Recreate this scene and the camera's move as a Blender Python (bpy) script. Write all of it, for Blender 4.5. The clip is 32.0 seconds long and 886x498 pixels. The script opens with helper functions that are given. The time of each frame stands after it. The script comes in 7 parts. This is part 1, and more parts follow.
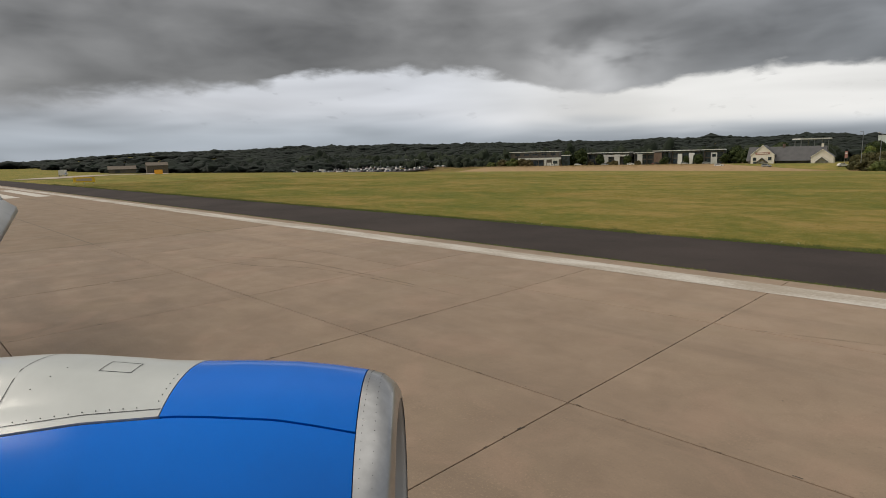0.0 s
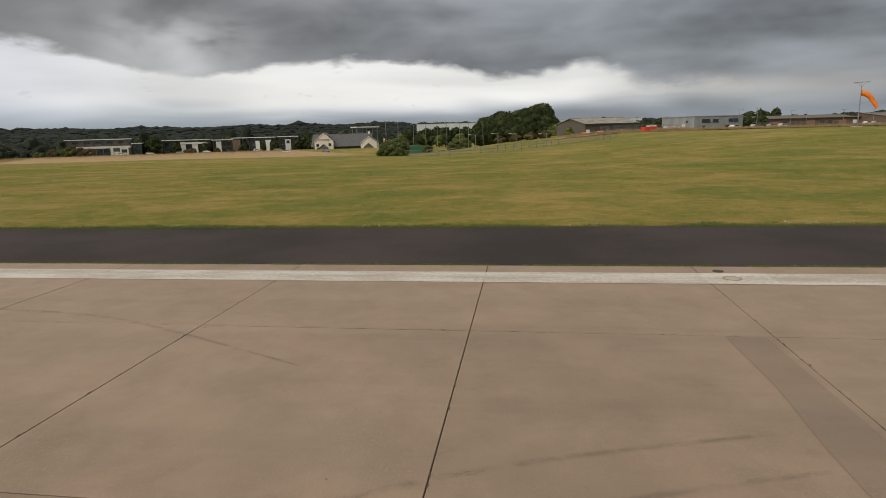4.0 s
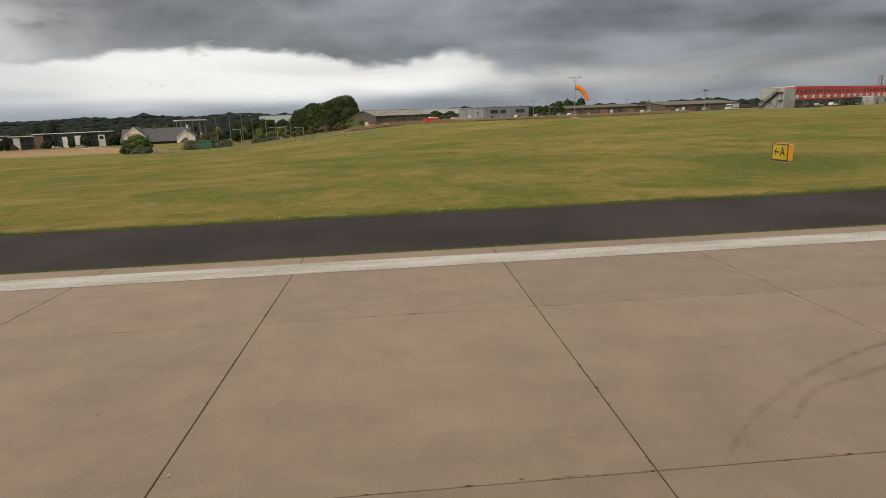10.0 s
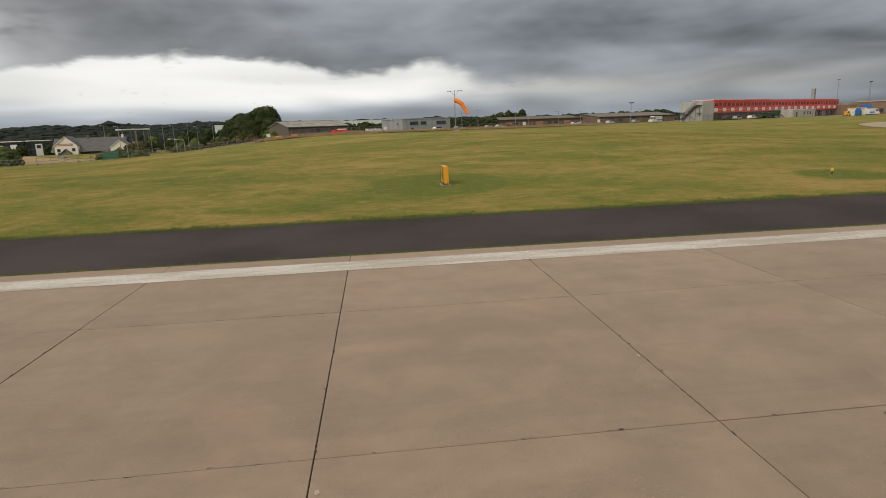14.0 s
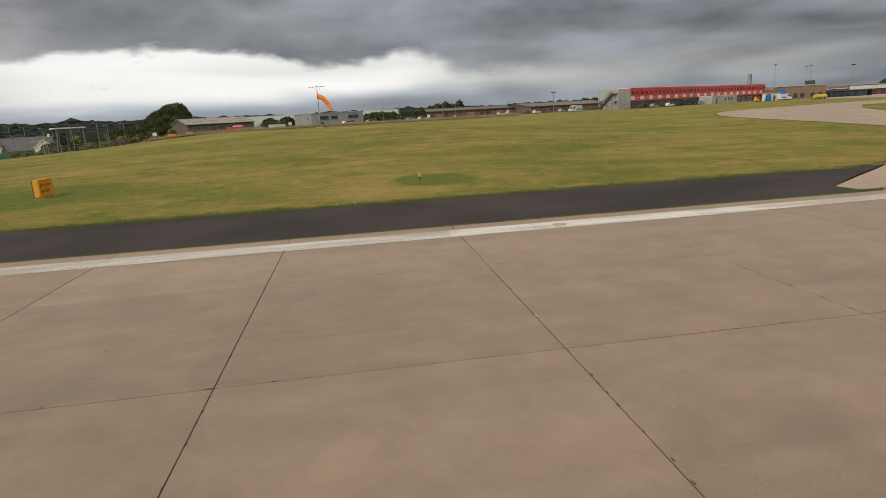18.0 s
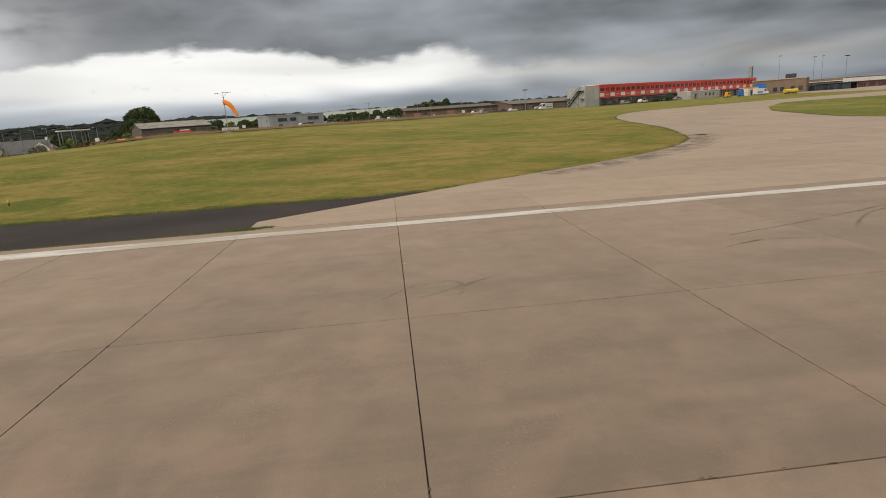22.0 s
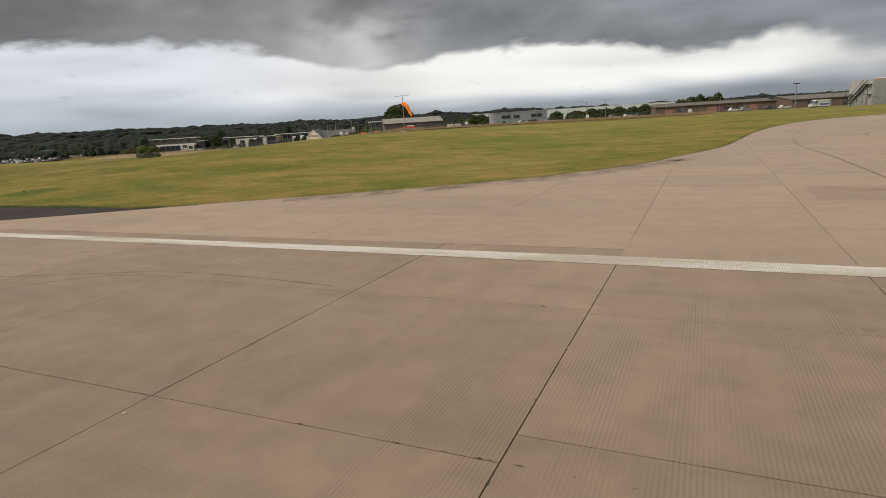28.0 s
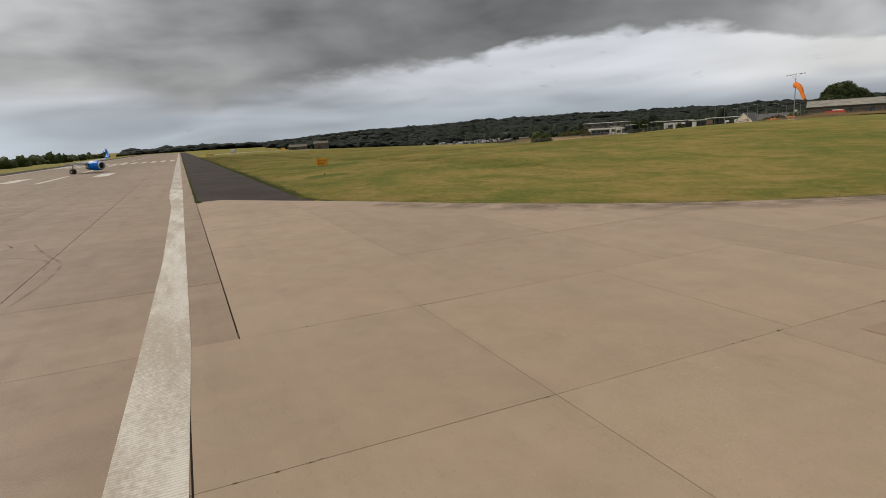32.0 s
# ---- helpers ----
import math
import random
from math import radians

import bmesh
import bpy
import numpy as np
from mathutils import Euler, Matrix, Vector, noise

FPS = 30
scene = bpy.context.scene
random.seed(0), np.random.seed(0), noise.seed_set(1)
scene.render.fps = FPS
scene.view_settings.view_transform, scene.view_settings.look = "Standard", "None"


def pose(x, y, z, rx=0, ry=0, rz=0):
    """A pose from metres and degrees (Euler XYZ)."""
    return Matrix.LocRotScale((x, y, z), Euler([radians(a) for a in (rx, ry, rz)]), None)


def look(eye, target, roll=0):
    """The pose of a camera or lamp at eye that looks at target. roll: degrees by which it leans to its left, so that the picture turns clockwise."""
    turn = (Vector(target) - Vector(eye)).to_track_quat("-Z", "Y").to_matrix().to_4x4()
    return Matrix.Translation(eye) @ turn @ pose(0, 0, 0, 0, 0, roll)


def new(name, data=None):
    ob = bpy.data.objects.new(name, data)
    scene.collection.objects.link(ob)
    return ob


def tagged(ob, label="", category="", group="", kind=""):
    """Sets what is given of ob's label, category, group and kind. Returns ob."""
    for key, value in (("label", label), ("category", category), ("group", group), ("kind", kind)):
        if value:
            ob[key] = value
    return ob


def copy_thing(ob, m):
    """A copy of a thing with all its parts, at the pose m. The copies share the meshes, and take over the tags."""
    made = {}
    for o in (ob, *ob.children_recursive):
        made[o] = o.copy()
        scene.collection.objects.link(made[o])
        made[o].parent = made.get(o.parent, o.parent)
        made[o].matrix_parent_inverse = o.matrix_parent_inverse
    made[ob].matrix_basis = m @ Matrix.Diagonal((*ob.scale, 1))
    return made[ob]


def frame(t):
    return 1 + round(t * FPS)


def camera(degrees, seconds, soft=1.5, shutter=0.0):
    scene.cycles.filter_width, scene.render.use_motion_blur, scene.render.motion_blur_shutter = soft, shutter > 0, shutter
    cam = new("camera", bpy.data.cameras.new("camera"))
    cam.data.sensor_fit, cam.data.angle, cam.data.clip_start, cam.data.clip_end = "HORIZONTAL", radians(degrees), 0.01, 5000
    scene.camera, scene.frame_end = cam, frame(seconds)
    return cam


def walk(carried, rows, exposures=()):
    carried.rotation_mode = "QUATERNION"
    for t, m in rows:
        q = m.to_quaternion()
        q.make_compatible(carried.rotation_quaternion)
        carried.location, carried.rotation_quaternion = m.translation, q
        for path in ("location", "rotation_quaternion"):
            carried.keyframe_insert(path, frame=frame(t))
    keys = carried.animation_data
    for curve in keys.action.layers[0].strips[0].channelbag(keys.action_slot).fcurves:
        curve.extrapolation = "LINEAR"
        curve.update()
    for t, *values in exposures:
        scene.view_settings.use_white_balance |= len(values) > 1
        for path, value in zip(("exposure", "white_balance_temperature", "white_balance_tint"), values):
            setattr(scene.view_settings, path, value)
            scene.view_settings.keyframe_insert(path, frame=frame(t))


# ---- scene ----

# camera: seconds, east, north, heading, tilt, lean
EYE = 3.9
PATH = [
    (0.0, -0.000, -2.216, 135.839, -9.156, -1.437),
    (0.5, 1.480, -1.716, 129.341, -9.259, -1.327),
    (1.0, 3.021, -1.311, 123.452, -9.642, -1.333),
    (1.5, 4.611, -0.975, 117.182, -9.499, -1.062),
    (2.0, 6.256, -0.689, 112.238, -9.794, -1.595),
    (2.5, 7.976, -0.433, 108.024, -10.635, -1.546),
    (3.0, 9.800, -0.224, 104.724, -11.263, -1.677),
    (3.5, 11.563, -0.070, 101.304, -11.279, -2.056),
    (4.0, 13.375, 0.011, 98.284, -11.452, -1.604),
    (4.5, 15.192, 0.049, 95.347, -11.979, -1.575),
    (6.5, 22.761, 0.100, 89.977, -13.552, -1.685),
    (7.0, 24.726, 0.047, 88.645, -13.747, -1.919),
    (7.5, 26.723, -0.040, 87.495, -13.639, -1.795),
    (8.0, 28.771, -0.108, 86.958, -13.731, -1.652),
    (8.5, 30.864, -0.154, 86.545, -13.380, -1.726),
    (9.0, 33.060, -0.212, 86.218, -13.498, -2.542),
    (9.5, 35.315, -0.264, 85.956, -13.143, -3.018),
    (10.0, 37.605, -0.326, 86.064, -12.824, -2.334),
    (10.5, 39.953, -0.375, 85.797, -12.321, -1.151),
    (11.0, 42.285, -0.410, 85.332, -12.108, -1.303),
    (11.5, 44.644, -0.462, 85.163, -12.541, -1.391),
    (12.0, 47.045, -0.546, 84.901, -12.112, -1.474),
    (12.5, 49.527, -0.683, 84.901, -12.431, -1.886),
    (13.0, 52.100, -0.864, 84.689, -12.628, -1.838),
    (13.5, 54.726, -1.086, 84.181, -12.393, -2.124),
    (14.0, 57.399, -1.313, 83.797, -12.037, -2.070),
    (14.5, 60.067, -1.541, 83.332, -12.225, -2.520),
    (16.5, 71.386, -2.543, 82.149, -12.366, -3.181),
    (17.0, 74.304, -2.832, 82.162, -12.701, -3.042),
    (17.5, 77.292, -3.140, 82.043, -12.900, -3.618),
    (18.0, 80.292, -3.461, 81.974, -13.062, -3.212),
    (18.5, 83.334, -3.782, 81.886, -12.939, -3.143),
    (19.0, 86.440, -4.091, 82.330, -13.118, -3.126),
    (19.5, 89.583, -4.386, 82.670, -13.144, -3.465),
    (20.0, 92.720, -4.654, 82.912, -12.888, -3.224),
    (20.5, 95.943, -4.918, 83.141, -12.978, -3.673),
    (21.0, 99.171, -5.178, 83.650, -13.231, -3.653),
    (21.5, 102.526, -5.446, 84.189, -13.105, -3.518),
    (22.0, 106.000, -5.670, 85.296, -13.289, -3.991),
    (22.5, 109.169, -5.855, 86.100, -13.499, -4.075),
    (23.0, 112.024, -5.995, 86.588, -13.111, -4.580),
    (23.5, 114.886, -6.058, 87.457, -13.158, -4.409),
    (24.0, 117.745, -6.022, 88.358, -12.780, -4.111),
    (24.5, 120.549, -5.875, 89.762, -12.956, -4.156),
    (26.5, 130.921, -4.024, 100.462, -11.187, -3.667),
    (27.0, 133.094, -3.067, 104.535, -11.389, -4.141),
    (27.5, 135.159, -1.916, 108.849, -10.964, -3.362),
    (28.0, 137.111, -0.552, 114.745, -12.170, -3.429),
    (28.5, 138.885, 0.932, 119.335, -11.585, -3.693),
    (29.0, 140.549, 2.570, 125.090, -12.318, -4.021),
    (29.5, 142.103, 4.387, 130.169, -11.893, -3.725),
    (30.0, 143.484, 6.393, 135.161, -11.355, -3.936),
    (30.5, 144.593, 8.657, 140.593, -11.337, -3.664),
    (31.0, 145.567, 11.089, 146.846, -12.162, -3.356),
    (31.5, 146.474, 13.551, 151.743, -11.274, -3.446),
    (32.0, 147.259, 16.078, 156.529, -11.208, -3.529),
]
cam = camera(74.62, 32.0, soft=0.9)


def view(x, y, head, tilt, lean):
    a, e = radians(head), radians(tilt)
    eye = Vector((x, y, EYE))
    return look(eye, eye + Vector((math.cos(e) * math.cos(a), math.cos(e) * math.sin(a), math.sin(e))), lean)


walk(cam, [(t, view(*r)) for t, *r in PATH], [(0.0, -0.13), (3.0, -0.10), (8.0, -0.05), (16.0, 0.02), (18.0, 0.03), (20.0, 0.07), (24.0, 0.06), (28.0, 0.02), (30.0, -0.02), (32.0, -0.14)])

# ---- world and sun ----
SUN_AZ, SUN_EL = radians(222), radians(38)
world = bpy.data.worlds.new("overcast_sky")
scene.world = world
world.use_nodes = True


class Nodes:
    """A short hand for node trees."""

    def __init__(self, tree):
        self.tree = tree
        tree.nodes.clear()

    def add(self, kind, **props):
        n = self.tree.nodes.new(kind)
        for k, v in props.items():
            if k == "operation":
                n.operation = v
            elif k == "blend":
                n.data_type, n.blend_type = "RGBA", v
            elif k == "wave":
                n.wave_type = v
        return n

    def link(self, a, b):
        self.tree.links.new(a, b)

    def put(self, socket, v):
        if hasattr(v, "is_linked"):
            self.link(v, socket)
        else:
            socket.default_value = v

    def math(self, op, a, b=0.0, c=None, clamp=False):
        n = self.add("ShaderNodeMath", operation=op)
        n.use_clamp = clamp
        self.put(n.inputs[0], a)
        self.put(n.inputs[1], b)
        if c is not None:
            self.put(n.inputs[2], c)
        return n.outputs[0]

    def noise(self, vec, scale, detail=3.0, rough=0.55, distortion=0.0):
        n = self.add("ShaderNodeTexNoise")
        if vec is not None:
            self.link(vec, n.inputs["Vector"])
        n.inputs["Scale"].default_value = scale
        n.inputs["Detail"].default_value = detail
        n.inputs["Roughness"].default_value = rough
        n.inputs["Distortion"].default_value = distortion
        return n.outputs["Fac"]

    def stretch(self, vec, sx, sy, sz, rz=0.0):
        n = self.add("ShaderNodeMapping")
        self.link(vec, n.inputs["Vector"])
        n.inputs["Scale"].default_value = (sx, sy, sz)
        n.inputs["Rotation"].default_value = (0, 0, rz)
        return n.outputs[0]

    def ramp(self, fac, stops):
        n = self.add("ShaderNodeValToRGB")
        el = n.color_ramp.elements
        while len(el) < len(stops):
            el.new(0.5)
        for e, (p, c) in zip(el, stops):
            e.position = p
            e.color = (*c, 1) if len(c) == 3 else c
        self.link(fac, n.inputs[0])
        return n.outputs[0]

    def span(self, v, a, b, c=0.0, d=1.0):
        n = self.add("ShaderNodeMapRange")
        n.interpolation_type = "SMOOTHSTEP"
        self.put(n.inputs[0], v)
        for i, k in enumerate((a, b, c, d)):
            n.inputs[i + 1].default_value = k
        return n.outputs[0]

    def mix(self, fac, a, b, blend="MIX"):
        n = self.add("ShaderNodeMix", blend=blend)
        self.put(n.inputs[0], fac)
        for s, v in ((n.inputs[6], a), (n.inputs[7], b)):
            self.put(s, (*v, 1) if isinstance(v, tuple) and len(v) == 3 else v)
        return n.outputs[2]


def build_sky():
    """A low stratus deck with a ragged lower edge over a bright band of sky; blue-grey towards the skyline."""
    n = Nodes(world.node_tree)
    coord = n.add("ShaderNodeTexCoord").outputs["Generated"]
    sep = n.add("ShaderNodeSeparateXYZ")
    n.link(coord, sep.inputs[0])
    x, y, z = sep.outputs
    c, s = math.cos(radians(120)), math.sin(radians(120))
    along_ = n.math("ADD", n.math("MULTIPLY", x, c), n.math("MULTIPLY", y, s))
    across = n.math("SUBTRACT", n.math("MULTIPLY", y, c), n.math("MULTIPLY", x, s))
    # u runs from 0 at a bearing of 50 degrees to 1 at 200
    u = n.math("MULTIPLY_ADD", n.math("ARCTAN2", across, along_), 180 / math.pi / 150, 70 / 150, clamp=True)
    el = n.math("MULTIPLY", n.math("ARCSINE", z), 180 / math.pi)

    def profile(pts, scale=1.0, smooth=True):
        node = n.add("ShaderNodeValToRGB")
        node.color_ramp.interpolation = "EASE" if smooth else "LINEAR"
        els = node.color_ramp.elements
        while len(els) < len(pts):
            els.new(0.5)
        for e, (deg, v) in zip(els, sorted(pts)):
            e.position = (deg - 50) / 150
            e.color = (v / scale, v / scale, v / scale, 1)
        n.link(u, node.inputs[0])
        return n.math("MULTIPLY", node.outputs[0], scale)

    flat = n.stretch(coord, 1.0, 1.0, 2.6)
    soft = n.noise(flat, 3.2, 3.0, 0.5, 0.3)
    lump = n.noise(flat, 8.0, 3.0, 0.48, 0.3)
    puff = n.noise(flat, 24.0, 5.0, 0.58, 0.3)
    sheet_ = n.noise(n.stretch(coord, 1.0, 1.0, 6.0), 3.8, 2.6, 0.45, 0.4)
    # lower edge of the deck, in degrees of height
    edge = profile([(50, 3.2), (62, 3.4), (72, 3.6), (79, 4.0), (82, 4.9), (84, 5.5), (87, 5.1), (91, 4.9), (95, 5.1), (98, 5.9), (102, 6.6), (108, 6.75), (113, 6.5), (116, 5.7), (120, 5.3), (124, 5.8),
                    (129, 7.1), (133, 7.8), (139, 8.0), (145, 8.0), (149, 7.4), (152, 6.6), (156, 6.2), (160, 6.2), (165, 5.4), (172, 4.5), (178, 3.6), (186, 4.6), (200, 5.0)], 10.0)
    rag = n.math("ADD", n.math("MULTIPLY_ADD", lump, 2.4, -1.2), n.math("MULTIPLY_ADD", puff, 1.2, -0.6))
    over = n.math("SUBTRACT", n.math("ADD", el, rag), edge)
    crisp = profile([(50, 2.6), (76, 1.7), (88, 0.8), (125, 0.7), (150, 0.75), (160, 1.2), (175, 2.2), (200, 3.0)], 4.0)
    deck = n.span(n.math("DIVIDE", over, crisp), -0.55, 0.75)
    # the bright band
    lit = profile([(50, 0.27), (66, 0.30), (74, 0.42), (80, 0.60), (86, 0.74), (100, 0.80), (114, 0.78), (122, 0.72), (134, 0.69), (148, 0.62), (158, 0.55), (168, 0.52), (178, 0.44), (190, 0.56), (200, 0.62)])
    low = profile([(50, 0.225), (80, 0.25), (100, 0.28), (116, 0.31), (126, 0.35), (142, 0.41), (160, 0.40), (175, 0.36), (186, 0.46), (200, 0.62)])
    top_of_low = profile([(50, 3.2), (80, 3.1), (100, 2.9), (116, 2.8), (126, 3.2), (145, 4.6), (165, 5.0), (200, 5.0)], 10.0)
    rise = n.math("DIVIDE", n.math("ADD", el, n.math("MULTIPLY_ADD", sheet_, 1.9, -0.95)), top_of_low)
    rise = n.span(rise, 0.30, 1.10)
    tone = n.math("ADD", n.math("MULTIPLY", lit, rise), n.math("MULTIPLY", low, n.math("SUBTRACT", 1.0, rise)))
    veil = n.math("ADD", 1.0, n.math("MULTIPLY", n.math("SUBTRACT", sheet_, 0.5), profile([(50, 1.7), (75, 1.5), (86, 0.7), (110, 0.35), (130, 0.5), (150, 0.9), (175, 1.4), (200, 1.0)], 2.0)))
    tone = n.math("MULTIPLY", n.math("MULTIPLY", tone, veil), 0.93)
    wisp = n.math("MULTIPLY", n.span(puff, 0.60, 0.72), n.span(lump, 0.50, 0.60))
    tone = n.math("MULTIPLY", tone, n.math("MULTIPLY_ADD", wisp, -0.14, 1.0))
    under = n.mix(rise, n.mix(1.0, (0.90, 1.0, 1.12), tone, "MULTIPLY"), n.mix(1.0, n.mix(n.span(u, 0.44, 0.60), (1.01, 1.0, 0.975), (0.965, 0.995, 1.06)), tone, "MULTIPLY"))
    # the deck itself: darkest just above its edge and in heavy lobes, thinner patches between
    body = profile([(50, 0.185), (70, 0.188), (84, 0.195), (96, 0.190), (108, 0.192), (118, 0.185), (126, 0.19), (134, 0.185), (146, 0.150), (158, 0.145), (168, 0.175), (178, 0.26), (190, 0.36), (200, 0.40)])
    heap = n.math("ADD", n.math("MULTIPLY_ADD", soft, 1.8, -0.90), n.math("ADD", n.math("MULTIPLY_ADD", lump, 0.95, -0.475), n.math("MULTIPLY_ADD", puff, 0.14, -0.07)))
    heap = n.math("ADD", heap, n.math("MULTIPLY", n.math("MULTIPLY_ADD", sheet_, 1.6, -0.8), profile([(50, 1.0), (84, 0.7), (100, 0.3), (150, 0.2), (200, 0.6)])))
    body = n.math("MULTIPLY", body, n.math("MAXIMUM", n.math("ADD", 1.12, heap), 0.5))
    thin_spot = n.math("MULTIPLY", profile([(50, 0.0), (112, 0.0), (117, 0.5), (121, 1.0), (125, 0.6), (129, 0.0), (200, 0.0)]), n.span(el, 11.5, 8.5))
    body = n.math("MULTIPLY", body, n.math("MULTIPLY_ADD", n.math("MULTIPLY", thin_spot, n.span(lump, 0.36, 0.56)), 0.75, 1.0))
    body = n.math("MULTIPLY", body, n.span(el, 8.0, 17.0, 1.0, 1.25))
    heavy = n.mix(1.0, n.mix(n.span(u, 0.22, 0.55), (0.94, 1.0, 1.085), (1.0, 1.0, 1.005)), body, "MULTIPLY")
    col = n.mix(deck, under, heavy)
    # overhead the deck is thin and lets the daylight through
    col = n.mix(n.span(z, 0.27, 0.46), col, (0.31, 0.305, 0.29))
    col = n.mix(n.span(z, 0.45, 0.75), col, (0.70, 0.675, 0.62))
    air = n.add("ShaderNodeTexSky")
    air.sky_type, air.sun_disc, air.sun_elevation, air.sun_rotation = "NISHITA", False, SUN_EL, math.pi / 2 - SUN_AZ
    thin = n.mix(1.0, air.outputs[0], (0.08, 0.08, 0.08), "MULTIPLY")
    back = n.add("ShaderNodeBackground")
    n.link(n.mix(0.97, thin, col), back.inputs[0])
    back.inputs[1].default_value = 1.2
    n.link(back.outputs[0], n.add("ShaderNodeOutputWorld").inputs[0])


build_sky()
lamp = bpy.data.lights.new("sun", "SUN")
lamp.energy, lamp.angle, lamp.color = 1.5, radians(30), (1.0, 0.90, 0.78)
sun = new("sun", lamp)
sun.matrix_world = look(Vector((math.cos(SUN_AZ) * math.cos(SUN_EL), math.sin(SUN_AZ) * math.cos(SUN_EL), math.sin(SUN_EL))) * 300, (0, 0, 0))
scene.view_settings.exposure = 0.0

# ---- materials ----


def material(name):
    m = bpy.data.materials.new(name)
    m.use_nodes = True
    n = Nodes(m.node_tree)
    shader = n.add("ShaderNodeBsdfPrincipled")
    n.link(shader.outputs[0], n.add("ShaderNodeOutputMaterial").inputs[0])
    place = n.add("ShaderNodeNewGeometry").outputs["Position"]
    return m, n, shader, place


def bump(n, shader, height, strength, distance=0.02):
    b = n.add("ShaderNodeBump")
    b.inputs["Strength"].default_value = strength
    b.inputs["Distance"].default_value = distance
    n.link(height, b.inputs["Height"])
    n.link(b.outputs[0], shader.inputs["Normal"])


def plain(name, a, b, rough=0.7, metal=0.0, big=0.5, fine=12.0, relief=0.15, spread=0.0, coat=0.0):
    """A surface of two tones with large stains, fine grain and a little relief."""
    m, n, s, p = material(name)
    w = n.math("ADD", n.math("MULTIPLY", n.noise(p, big, 4.0), 0.65), n.math("MULTIPLY", n.noise(p, fine, 3.0), 0.35))
    col = n.mix(n.span(w, 0.34, 0.66), a, b)
    if spread:
        r = n.add("ShaderNodeObjectInfo").outputs["Random"]
        tone = n.math("MULTIPLY_ADD", r, spread, 1.0 - spread / 2)
        col = n.mix(1.0, col, tone, "MULTIPLY")
    n.link(col, s.inputs["Base Color"])
    n.link(n.math("MULTIPLY_ADD", n.noise(p, fine * 0.5), 0.16, rough - 0.08), s.inputs["Roughness"])
    s.inputs["Metallic"].default_value = metal
    if coat:
        s.inputs["Coat Weight"].default_value = coat
        s.inputs["Coat Roughness"].default_value = 0.08
    if relief:
        bump(n, s, n.noise(p, fine * 2, 3.0), relief, 0.01)
    return m


def ribbed(name, a, b, pitch, turn, rough=0.5, metal=0.0, axis=0):
    """Profiled sheet: ribs at a pitch, across a wall that is turned so far."""
    m, n, s, p = material(name)
    q = n.stretch(p, 1, 1, 1, -turn)
    w = n.add("ShaderNodeTexWave")
    w.bands_direction = "X" if axis == 0 else "Y" if axis == 1 else "Z"
    w.inputs["Scale"].default_value = 0.314 / pitch
    n.link(q, w.inputs["Vector"])
    stain = n.noise(n.stretch(q, 0.6, 0.6, 0.12), 1.0, 4.0)
    col = n.mix(n.span(stain, 0.35, 0.65), a, b)
    col = n.mix(n.math("MULTIPLY", w.outputs["Fac"], 0.25), col, tuple(c * 0.6 for c in a))
    n.link(col, s.inputs["Base Color"])
    s.inputs["Roughness"].default_value = rough
    s.inputs["Metallic"].default_value = metal
    bump(n, s, w.outputs["Fac"], 0.5, 0.04)
    return m


